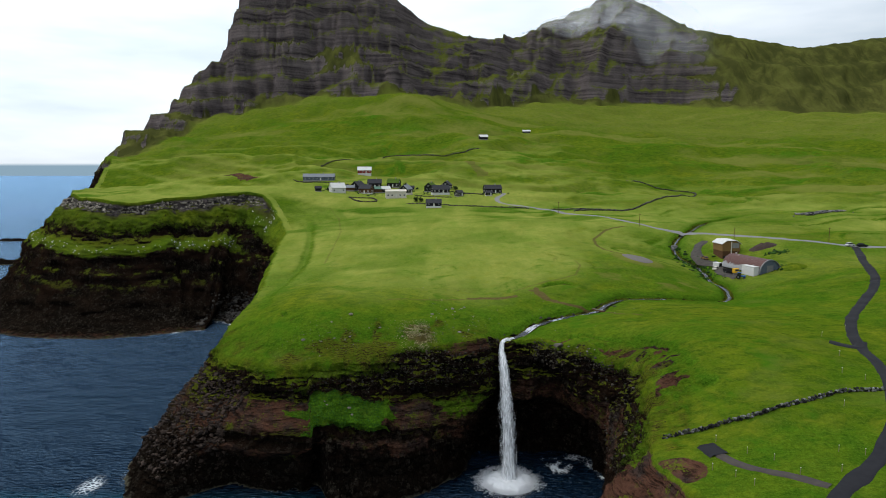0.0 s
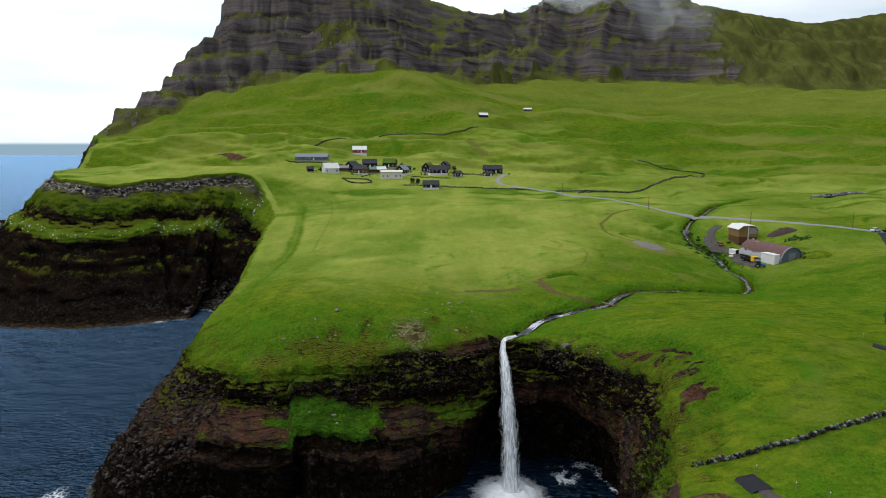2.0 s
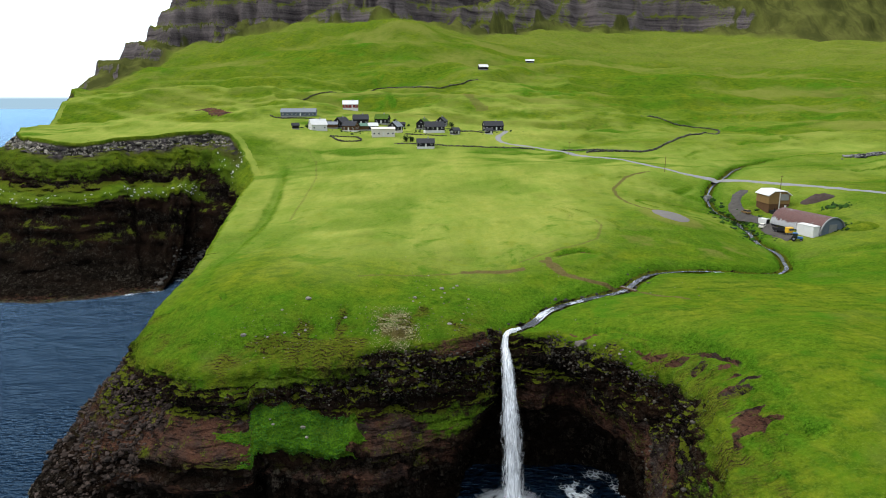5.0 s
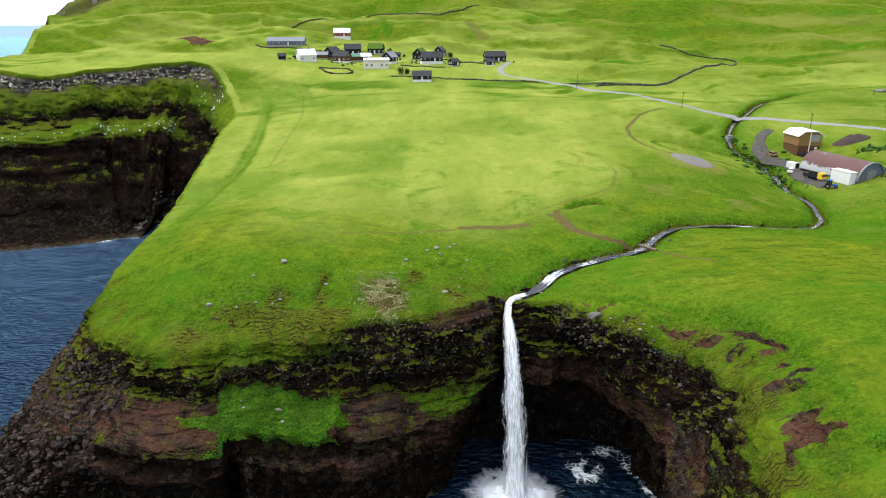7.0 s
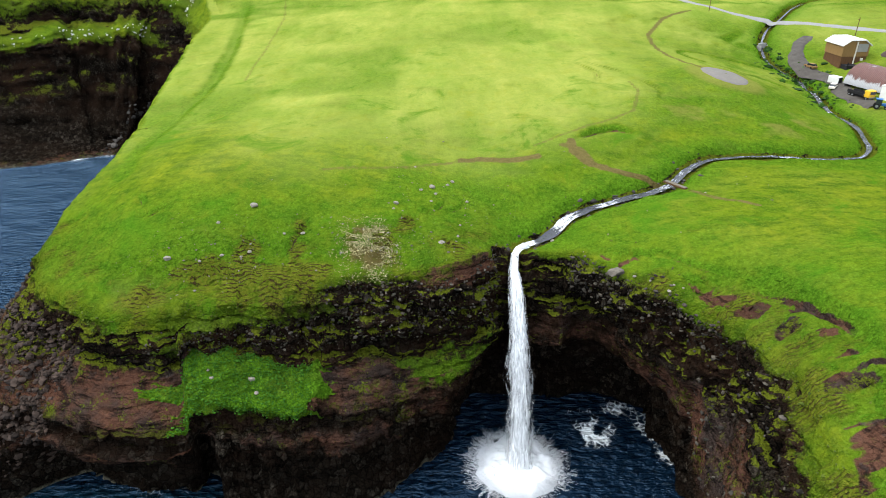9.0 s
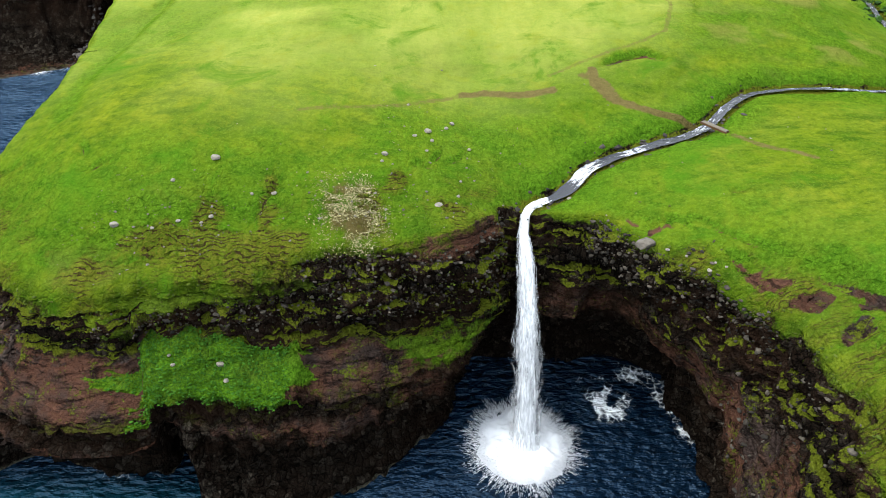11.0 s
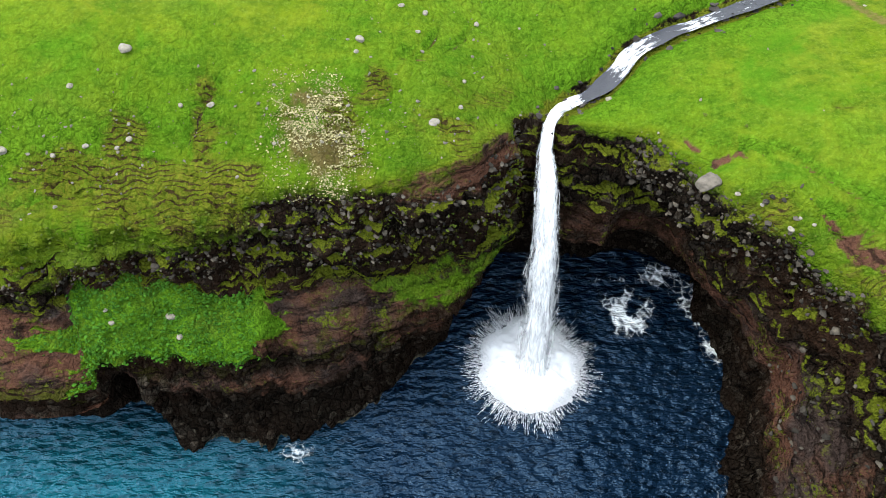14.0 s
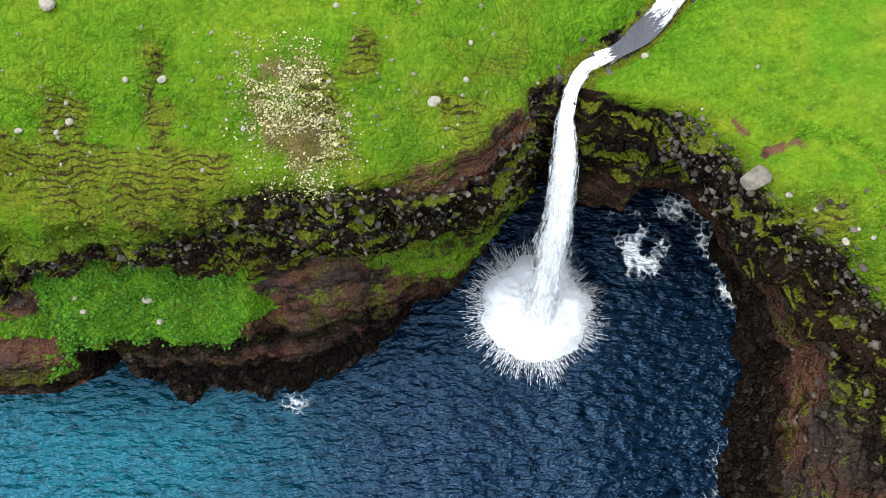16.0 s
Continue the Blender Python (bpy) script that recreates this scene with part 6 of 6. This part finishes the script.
def build_trailer(x, y, turn):
    t = thing("trailer", x, y, gz(x, y), turn, "white box trailer with an open dark back", "trailer")
    part("box", one_box(-1.1, -1.6, 0.6, 1.1, 1.6, 2.5, bevel=0.06), WHITE_PAINT, t)
    # A black slab stands for the shade inside the open back.
    part("opening_shade", one_box(-0.9, -1.66, 0.75, 0.9, -1.58, 2.3, bevel=0.02), BLACK_WOOD, t, "black slab for the shaded open back")
    part("drawbar", one_box(-0.08, 1.6, 0.5, 0.08, 2.8, 0.62), STEEL, t)
    for wx in (-1.1, 1.1):
        wheel(t, wx, 0.2, 0.38, 0.25)


def build_car(x, y, turn, paint, label):
    c = thing("car", x, y, gz(x, y) + 0.2, turn, label, "car", "parked cars")
    part("body", prism(bmesh.new(), [(-2.1, 0.3), (2.1, 0.3), (2.15, 0.75), (1.2, 0.95), (-1.9, 1.0), (-2.15, 0.8)], -0.85, 0.85), paint, c)
    part("cabin", prism(bmesh.new(), [(-1.85, 0.98), (1.0, 0.94), (0.4, 1.5), (-1.5, 1.52)], -0.74, 0.74), DARK_GLASS, c, "glazed cabin")
    part("car_roof", one_box(-1.45, -0.7, 1.5, 0.35, 0.7, 1.58, bevel=0.03), paint, c)
    for wx in (-1.3, 1.3):
        for wy in (-0.8, 0.8):
            ob = part("wheel", cylinder(bmesh.new(), 0.32, -0.11, 0.11, seg=14, axis="y"), RUBBER, c, "black tyre")
            ob.matrix_local = pose(wx, wy, 0.32)


build_truck(121.6, 270.5, 16)
build_tractor(121.3, 260.5, 60)
build_trailer(121.9, 284.5, 30)
build_car(184.5, 291.5, 20, WHITE_PAINT, "white car parked at the road junction")
build_car(188.8, 289.6, -15, BLACK_WOOD, "dark car parked at the road junction")
build_car(119.8, 281.0, 50, CREAM, "pale car parked in the farm yard")
build_car(122.8, 301.0, 100, TAN_WOOD, "tan car parked on the yard track")


def bumpy_heap(name, x, y, rx, ry, hz, mat, label, category, seed, kind=""):
    r, a = np.meshgrid(np.linspace(0.02, 1, 14), np.linspace(0, 2 * np.pi, 36, endpoint=False), indexing="ij")
    px, py = x + rx * r * np.cos(a), y + ry * r * np.sin(a)
    z = height(px, py) + hz * (1 - r ** 2) * (1 + 0.5 * fbm(px / 1.5, py / 1.5, 4, seed)) - 0.25 * (r > 0.98)
    me = make_mesh(name, np.stack([px, py, z], -1).reshape(-1, 3), grid_faces(*r.shape, wrap=True), mat)
    return tagged(new(name, me), label, category, kind=kind)


bumpy_heap("gravel_heap", 147, 295.5, 6.5, 3.2, 1.8, plain("dark_spoil", (0.028, 0.020, 0.017), (0.065, 0.045, 0.036), 1.2, 0.95), "heap of dark brown spoil behind the barn", "heap", 201)
bumpy_heap("earth_bank", 143, 262, 6, 4, 1.5, LAND, "low turf bank beside the barn", "bank", 203, kind="structure")


def build_culvert():
    c = thing("culvert", 115.8, 322, gz(115.8, 322), 20, "pale concrete culvert head over the brook", "culvert")
    part("headwall", one_box(-1.6, -0.3, -0.8, 1.6, 0.3, 1.9, bevel=0.05), CONCRETE, c)
    for sx in (-1, 1):
        part("wing_wall", one_box(sx * 1.75 - 0.15, -1.8, -0.8, sx * 1.75 + 0.15, 0.3, 1.3, bevel=0.05), CONCRETE, c)


build_culvert()


def build_footbridge():
    PLANK = plain("weathered_grey_plank", (0.075, 0.062, 0.045), (0.14, 0.118, 0.09), 2.0, 0.9)
    b = thing("footbridge", 51.8, 211.6, gz(51.8, 209.2) + 0.35, 35, "low plank footbridge over the brook", "bridge")
    for i in range(9):
        part("plank", one_box(-0.45, -2.4 + i * 0.54, 0, 0.45, -1.9 + i * 0.54, 0.08), PLANK, b)
    for sx in (-0.36, 0.36):
        part("beam", one_box(sx - 0.1, -2.6, -0.3, sx + 0.1, 2.6, -0.01), BROWN_WOOD, b)


build_footbridge()


def pole(x, y, h=7.5):
    p = thing("utility_pole", x, y, gz(x, y) - 0.3, 25, "thin grey wooden utility pole", "pole", "utility poles")
    part("shaft", cylinder(bmesh.new(), 0.13, 0, h, r1=0.09), BROWN_WOOD, p)
    part("crossarm", one_box(-0.8, -0.06, h - 0.7, 0.8, 0.06, h - 0.55), BROWN_WOOD, p)


for px, py in ((141, 312), (107, 352), (178, 297), (215, 288), (72, 404)):
    pole(px, py)


def fence_post(x, y):
    p = tagged(new("fence_post"), "thin pale yellow marker post in the turf", "post", "marker posts")
    p.matrix_world = pose(x, y, gz(x, y) - 0.2)
    part("stake", cylinder(bmesh.new(), 0.07, 0, 1.35, seg=8, r1=0.06), POST_WOOD, p)
    part("cap", cylinder(bmesh.new(), 0.085, 1.35, 1.45, seg=8), WHITE_PAINT, p)
    return p


first_post = fence_post(85.6, 134.4)
for px, py in ((88.4, 131), (68.2, 106.2), (56.8, 105.5), (58.2, 99.9), (49, 102.6), (50.4, 99), (50.9, 115.2), (54, 109.3), (64.6, 99.4), (71.6, 104.4), (92, 146), (110, 173), (78, 121), (46.5, 106), (99, 165)):
    copy_thing(first_post, pose(px, py, gz(px, py) - 0.2))


# ---- stones, walls and plants ----
def along(points, gap, jitter, seed):
    rng = np.random.RandomState(seed)
    line, _ = spline(points, gap)
    line = line + rng.normal(0, jitter, line.shape)
    return np.column_stack([line, height(line[:, 0], line[:, 1])])


def rubble_line(name, points, gap, size, label, seed, courses=2):
    rng = np.random.RandomState(seed)
    p = np.vstack([along(points, gap, size * 0.35, seed + k) + np.array([0, 0, size * (0.3 + 0.8 * k)]) for k in range(courses)])
    scatter(name, label, "stone wall", WALL_STONE if seed % 2 else DARK_STONE, p, rng.uniform(0.7, 1.2, len(p)) * size, seed)


for k, (pts, size) in enumerate((([(82, 406), (115, 416), (146, 452), (215, 553), (178, 580), (172, 610)], 0.55), ([(-123, 536), (-110, 524), (-90, 519), (-75, 516)], 0.5), ([(-24, 427), (-9, 424.5), (9, 420), (26, 419), (55, 416)], 0.45),
                                 ([(-121, 623), (-95, 655), (-62, 718), (-35, 735)], 0.6), ([(-52, 721), (10, 718), (43, 752)], 0.7), ([(-65, 450), (-56, 436), (-45, 438), (-51, 451), (-65, 450)], 0.5), ([(14, 480), (24, 486), (30, 483)], 0.5), ([(-20, 468), (-8, 462), (6, 460)], 0.4), ([(70, 415), (100, 412), (118, 418)], 0.5))):
    rubble_line("field_wall", pts, size * 1.3, size, "dark low dry-stone field wall", 301 + 2 * k + (k % 2))


def piece_stone():
    """Mostly dark stones, some white with lichen, told apart by object."""
    n = Nodes(material("lichened_stone", 0.95, spec=0.1))
    pick = n.t.nodes.new("ShaderNodeObjectInfo").outputs["Random"]
    c = n.ramp(pick, (0.0, (0.006, 0.006, 0.005)), (0.55, (0.030, 0.029, 0.026)), (0.75, (0.10, 0.098, 0.09)), (1.0, (0.24, 0.235, 0.22)))
    f = n.noise(2.0, 5, 0.7)
    n.bump(f, 0.7, 0.06)
    return n.colour(n.mix(n.ramp(f, (0.4, 0.0), (0.7, 0.6)), c, (0.008, 0.008, 0.007)))


def build_stone_wall():
    """The dry-stone wall across the near pasture: stones of their own."""
    rng = np.random.RandomState(5)
    w = tagged(new("stone_wall"), "lichened dry-stone wall across the pasture", "stone wall")
    w.matrix_world = pose(65, 121, 0)
    shapes = [rock_mesh("stone", piece_stone(), 400 + i, 1, 0.75) for i in range(6)]
    pts = [(42.5, 119.9), (48.7, 119.6), (56.5, 120.2), (62.2, 120.8), (70.9, 122.8), (79.2, 125.7), (89.3, 126.2), (100, 127)]
    line, _ = spline(pts, 0.42)
    line = line + 0.35 * np.stack([np.zeros(len(line)), fbm(np.arange(len(line)) / 9, np.zeros(len(line)), 3, 333)], 1)
    z = height(line[:, 0], line[:, 1])
    count = 0
    for course, (h, sz) in enumerate(((0.15, 0.42), (0.6, 0.36))):
        for i in range(course % 2, len(line), 1):
            if course and rng.rand() < 0.12:
                continue
            s = sz * rng.uniform(0.75, 1.25)
            ob = new("stone", shapes[rng.randint(6)])
            ob.parent = w
            ob.matrix_local = pose(line[i, 0] - 65 + rng.normal(0, 0.1), line[i, 1] - 121 + rng.normal(0, 0.14), z[i] + h, rng.uniform(-20, 20), rng.uniform(-20, 20), rng.uniform(0, 360)) @ Matrix.Diagonal((s, s * 0.8, s, 1))
            count += 1
    return count


build_stone_wall()

BOULDERS = [(-41.5, 187.1, .95), (-33.9, 192.7, .5), (-28.6, 197, 1.0), (-19.1, 191.3, .55), (-22.3, 191.3, .4), (-3.4, 199.1, .8), (-3.7, 197.6, .4), (3.1, 206.9, .9), (1, 204.8, .5), (3.8, 204.1, .5), (7, 210.1, .7), (6.1, 208.6, .5), (9.8, 204.3, .5),
            (3, 201.1, .4), (4.9, 189.7, .85), (8.2, 195.4, .4), (7.8, 191.8, .4), (-27.7, 188.2, .55), (-36, 186.8, .45), (-32.3, 187.4, .45), (-29.1, 187.4, .4), (25.3, 196.5, .55), (33.6, 183.2, 1.8), (40.6, 177.4, 0.75), (36.2, 181.6, .6), (41.6, 178.4, .6), (38.4, 180.2, .5), (42.8, 177.6, .5)]
SHAPES = [rock_mesh("boulder", PALE_STONE, 500 + i, 2, 0.75) for i in range(5)]
for k, (bx, by, size) in enumerate(BOULDERS):
    ob = tagged(new("boulder", SHAPES[k % 5]), "pale grey boulder half sunk in turf" if size < 1.5 else "large pale boulder on the brink", "boulder", "pale boulders")
    if size > 1.5:
        ob.data = rock_mesh("boulder", stony("lichened_brown_rock", (0.045, 0.038, 0.030), (0.15, 0.13, 0.105)), 533, 3, 0.6)
    size = size * (0.65 if bx > 34 else 1.0)
    ob.matrix_world = pose(bx, by, gz(bx, by) + size * 0.12, 0, 0, k * 67) @ Matrix.Diagonal((size * 0.85, size * 0.7, size * 0.7, 1))


def ledge_boulder(bx, by, size, k):
    """A pale boulder lying on the lush ledge."""
    c = CLIFFS["cliff_near"]
    d = np.where(c["lush"] > 0.5, np.hypot(c["x"] - bx, c["y"] - by), 99)
    i, j = np.unravel_index(np.argmin(d), d.shape)
    ob = tagged(new("boulder", SHAPES[k % 5]), "white boulder among herbs on the cliff ledge", "boulder", "pale boulders")
    ob.matrix_world = pose(bx, by, c["z"][i, j] + size * 0.2, 0, 0, k * 81) @ Matrix.Diagonal((size, size * 0.8, size * 0.8, 1))


for k, (bx, by, size) in enumerate(((-26.6, 175.8, 0.75), (-25.4, 173.8, 0.5), (-32.5, 174.2, 0.4), (-33.4, 175.6, 0.35))):
    ledge_boulder(bx, by, size, k)


def on_turf(cx, cy, rx, ry, n, seed):
    rng = np.random.RandomState(seed)
    p = rng.normal(0, 0.5, (n, 2)) * (rx, ry) + (cx, cy)
    p = p[inland(p[:, 0], p[:, 1]) > 0.3]
    return np.column_stack([p, height(p[:, 0], p[:, 1])])


def on_cliff(name, first, last, low, high, n, seed, test):
    """Random places on a cliff between two control indices and heights, where test(rock, soil, lush) holds."""
    c = CLIFFS[name]
    rng = np.random.RandomState(seed)
    ok = ((c["index"] > first) & (c["index"] < last))[:, None] & (c["z"] > low) & (c["z"] < high) & test(c["rock"], c["soil"], c["lush"])
    i, j = np.nonzero(ok)
    k = rng.randint(len(i), size=min(n, 4 * len(i)))
    p = np.stack([c["x"][i, j], c["y"][i, j], c["z"][i, j]], 1)[k]
    return p + rng.normal(0, 0.25, p.shape)


R = np.random.RandomState(77)


def sizes(n, a, b):
    return a + (b - a) * R.rand(n) ** 2.2


q = R.uniform((-15, 181.5), (0.5, 197), (30000, 2))
q = q[R.rand(30000) < np.exp(-((q[:, 0] + 7.6 + 0.10 * (q[:, 1] - 188)) / 4.6) ** 4 - ((q[:, 1] - 187.8) / 5.8) ** 4) * np.clip(0.40 + 1.3 * fbm(q[:, 0] / 2.4, q[:, 1] / 2.4, 4, 601), 0.05, 1)]
p = np.column_stack([q, height(q[:, 0], q[:, 1]) + 0.12])
scatter("scree", "pale small scree stones on worn turf", "scree", stony("pale_scree", (0.10, 0.09, 0.035), (0.36, 0.325, 0.165)), p, sizes(len(p), 0.03, 0.12), 605)
p = np.vstack([on_turf(-28, 187, 24, 8, 260, 607), on_turf(3, 203, 20, 12, 70, 609), on_turf(20, 205, 60, 20, 60, 611), on_turf(-4, 189, 16, 7, 160, 613)])
scatter("turf_stones", "scattered pale stones in the turf", "stones", PALE_STONE, p, sizes(len(p), 0.06, 0.26), 615)
p = on_cliff("cliff_near", 25.4, 28.9, 6, 30, 3200, 617, lambda r, s, l: r > 0.3)
scatter("talus", "loose brown grey boulders on the headland", "talus", stony("talus_stone", (0.012, 0.008, 0.006), (0.056, 0.037, 0.028)), p, sizes(len(p), 0.12, 0.8), 619)
p = np.vstack([on_cliff("cliff_near", 8.5, 13.5, 33, 45, 900, 621, lambda r, s, l: r > 0.3), on_cliff("cliff_near", 17, 24, 28, 41, 1500, 623, lambda r, s, l: r > 0.5), on_cliff("cliff_near", 5, 9, 20, 40, 600, 629, lambda r, s, l: r > 0.5), on_turf(39, 180, 4, 1.6, 22, 628)])
scatter("brink_rocks", "jagged dark rocks along the brink", "rocks", stony("brink_stone", (0.004, 0.0033, 0.0025), (0.085, 0.072, 0.055)), p, sizes(len(p), 0.07, 0.40), 625)
p = np.vstack([on_cliff("cliff_far", 34.5, 39.5, 1, 16, 1300, 627, lambda r, s, l: r > 0.3)])
scatter("beach_boulders", "dark wave-worn boulders under the cliff", "boulders", DARK_STONE, p, sizes(len(p), 0.3, 1.6), 631)
p = on_cliff("cliff_far", 37.5, 46, 25, 66, 420, 633, lambda r, s, l: r < 0.35)
scatter("ledge_stones", "white stones scattered on grassy ledges", "stones", stony("white_stone", (0.35, 0.34, 0.31), (0.55, 0.53, 0.48)), p, sizes(len(p), 0.2, 0.6), 635)
p = on_cliff("cliff_far", 37.4, 46, 62, 80, 1500, 637, lambda r, s, l: r > 0.6)
scatter("crown_rocks", "pale broken rock band under the turf", "rocks", stony("crown_stone", (0.012, 0.011, 0.010), (0.34, 0.30, 0.24)), p, sizes(len(p), 0.4, 1.4), 639)
bank = np.array([(20.6, 194.6), (18.2, 197.2), (22, 199.2), (24.5, 197.6), (27.5, 199.6), (26.5, 203), (31, 203), (34, 207.6), (17.2, 195.4), (16.8, 193.8), (21.8, 195.2)])
p = np.vstack([np.column_stack([bank + R.normal(0, 0.6, bank.shape) for _ in range(1)] + [height(bank[:, 0], bank[:, 1])])] * 1 + [along(STREAM[:14], 0.5, 1.35, 641)])
scatter("brook_stones", "dark wet stones along the brook", "stones", DARK_STONE, p, sizes(len(p), 0.18, 0.75), 643)
p = on_turf(222, 379, 11, 4, 260, 645)
scatter("ruin_stones", "dark tumbled stones of a ruin", "ruin", stony("ruin_stone", (0.012, 0.012, 0.012), (0.22, 0.21, 0.20)), p + np.array([0, 0, 0.5]), sizes(len(p), 0.4, 1.3), 647)

HERB = stony("lush_herbs", (0.022, 0.075, 0.004), (0.040, 0.118, 0.008), 1.0)
MOSS = stony("moss_cushions", (0.028, 0.045, 0.004), (0.070, 0.095, 0.010), 1.0)
p = on_cliff("cliff_near", 21.2, 24.6, 14, 32, 5000, 651, lambda r, s, l: l > 0.5)
scatter("ledge_herbs", "lush green herbs on the cliff ledge", "plants", HERB, p, sizes(len(p), 0.07, 0.24), 653, squash=0.6)
p = np.vstack([on_cliff("cliff_near", 17, 25.5, 28, 42, 1500, 655, lambda r, s, l: (r > 0.2) & (s < 0.3)), on_cliff("cliff_near", 5, 13, 30, 46, 700, 657, lambda r, s, l: (r < 0.6))])
scatter("moss", "bright moss cushions on rocky ledges", "moss", MOSS, p, sizes(len(p), 0.06, 0.26), 663, squash=0.5)
p = np.vstack([along(STREAM[22:28], 0.7, 2.6, 665), on_turf(118, 290, 9, 22, 160, 667), on_turf(139, 264, 5, 4, 60, 669), on_turf(148, 284, 5, 3, 60, 671)])
scatter("bank_shrubs", "dark green shrubs on the brook bank", "shrubs", stony("shrub_leaf", (0.008, 0.024, 0.003), (0.030, 0.075, 0.008), 1.0), p, sizes(len(p), 0.3, 1.1), 673, squash=0.8)


p = np.vstack([on_turf(-50, 500, 34, 26, 130, 675), on_turf(0, 492, 30, 24, 80, 677), on_turf(38, 488, 14, 8, 30, 679)])
scatter("village_hedges", "dark low hedges and garden plants between village houses", "hedge", stony("hedge_leaf", (0.008, 0.020, 0.004), (0.028, 0.060, 0.008), 1.0), p, sizes(len(p), 0.35, 1.3), 681, squash=0.8)


def shrub(x, y, size, seed):
    rng = np.random.RandomState(seed)
    s = thing("shrub", x, y, gz(x, y), 0, "dark wind-clipped shrub beside the village", "shrub", "village shrubs")
    bm = bmesh.new()
    for _ in range(5):
        a = rng.uniform(0, 6.28)
        bmesh.ops.create_cone(bm, cap_ends=True, segments=6, radius1=0.09, radius2=0.03, depth=size, matrix=Matrix.Translation((0.3 * math.cos(a), 0.3 * math.sin(a), size * 0.45)) @ Matrix.Rotation(0.4, 4, Vector((math.sin(a), -math.cos(a), 0))))
    part("stems", bm, BROWN_WOOD, s)
    n = 500
    c = rng.normal(0, 0.42, (n, 3)) * size + np.array([0, 0, size * 0.95])
    q = rng.normal(size=(n, 3, 3)) * 0.2
    verts = (c[:, None] + q).reshape(-1, 3)
    ob = new("crown", make_mesh("crown", verts, np.arange(n * 3).reshape(-1, 3), LEAF))
    ob.parent = s


for k, (sx, sy, size) in enumerate(((-18, 433, 2.2), (-14.5, 432, 1.6), (10, 514, 1.8), (-30, 518, 1.6), (-86, 488, 1.2))):
    shrub(sx, sy, size, 700 + k)


# ---- skerries in the sea and mist on the peak ----
def skerry(x, y, rx, ry, hz, turn, seed):
    r, a = np.meshgrid(np.linspace(0.01, 1, 30), np.linspace(0, 2 * np.pi, 80, endpoint=False), indexing="ij")
    rag = 1 + 0.35 * fbm(np.cos(a) * 2 + 9, np.sin(a) * 2 + seed, 4, seed)
    px, py = rx * r * rag * np.cos(a), ry * r * rag * np.sin(a)
    z = hz * np.clip(1 - r ** 2.5, 0, 1) * (1 + 0.9 * fbm(px / 7, py / 7, 5, seed)) - 0.8 * r
    k = radians(turn)
    gx, gy = x + px * math.cos(k) - py * math.sin(k), y + px * math.sin(k) + py * math.cos(k)
    one = np.ones(r.size)
    me = make_mesh("skerry", np.stack([gx, gy, z], -1).reshape(-1, 3), grid_faces(*r.shape, wrap=True), LAND, {"rock": one, "soil": one * 0, "dry": one * 0, "track": one * 0, "lush": one * 0, "worn": one * 0, "hay_haze": one * 0, "pale": one * 0})
    tagged(new("skerry", me), "low dark wave-washed skerry in the sea", "rock", "skerries")


for k, (sx, sy, rx, ry, hz, turn) in enumerate(((-296, 428, 30, 14, 6, 20), (-258, 372, 30, 9, 3, 8), (-400, 600, 60, 7, 4, 10), (-470, 800, 30, 8, 4, 5), (-520, 780, 22, 6, 3, 0), (-500, 930, 25, 9, 5, 15), (-330, 470, 22, 12, 6, 40))):
    skerry(sx, sy, rx, ry, hz, turn, 801 + k)


def mist_material():
    n = Nodes(material("mountain_mist", 1.0, spec=0.0))
    puff = n.noise(0.006, 5, 0.55, distort=0.4)
    a = n.math("MULTIPLY", n.attr("veil"), n.ramp(puff, (0.30, 0.0), (0.80, 1.0)))
    n.put(a, n.bsdf.inputs["Alpha"])
    return n.colour((0.80, 0.81, 0.82))


def build_mist():
    """Cloud clinging to the right-hand summit, draped over the slope."""
    az, r = np.meshgrid(np.radians(np.linspace(4.5, 22.5, 120)), np.linspace(1640, 2010, 70), indexing="ij")
    x, y = r * np.sin(az), r * np.cos(az)
    u, v = (np.degrees(az) - 13.2) / 7.5, (r - 1880) / 170
    veil = np.clip(1 - u ** 2, 0, 1) * np.clip(1 - v ** 2, 0, 1) ** 0.6
    for k in range(3):
        z = bare_height(x, y)
        for _ in range(6):
            z[1:-1, 1:-1] = (z[:-2, 1:-1] + z[2:, 1:-1] + z[1:-1, :-2] + z[1:-1, 2:]) / 4
        z = z + (8 + 11 * k) * (0.6 + fbm(x / 80, y / 80, 3, 901 + k)) + 4
        me = make_mesh("mist", np.stack([x + 37 * k, y, z], -1).reshape(-1, 3), grid_faces(*x.shape), MIST, {"veil": (veil * (0.36 - 0.06 * k)).ravel()})
        tagged(new("mist", me), "thin white cloud clinging to the summit", "mist", kind="stuff")


MIST = mist_material()
build_mist()
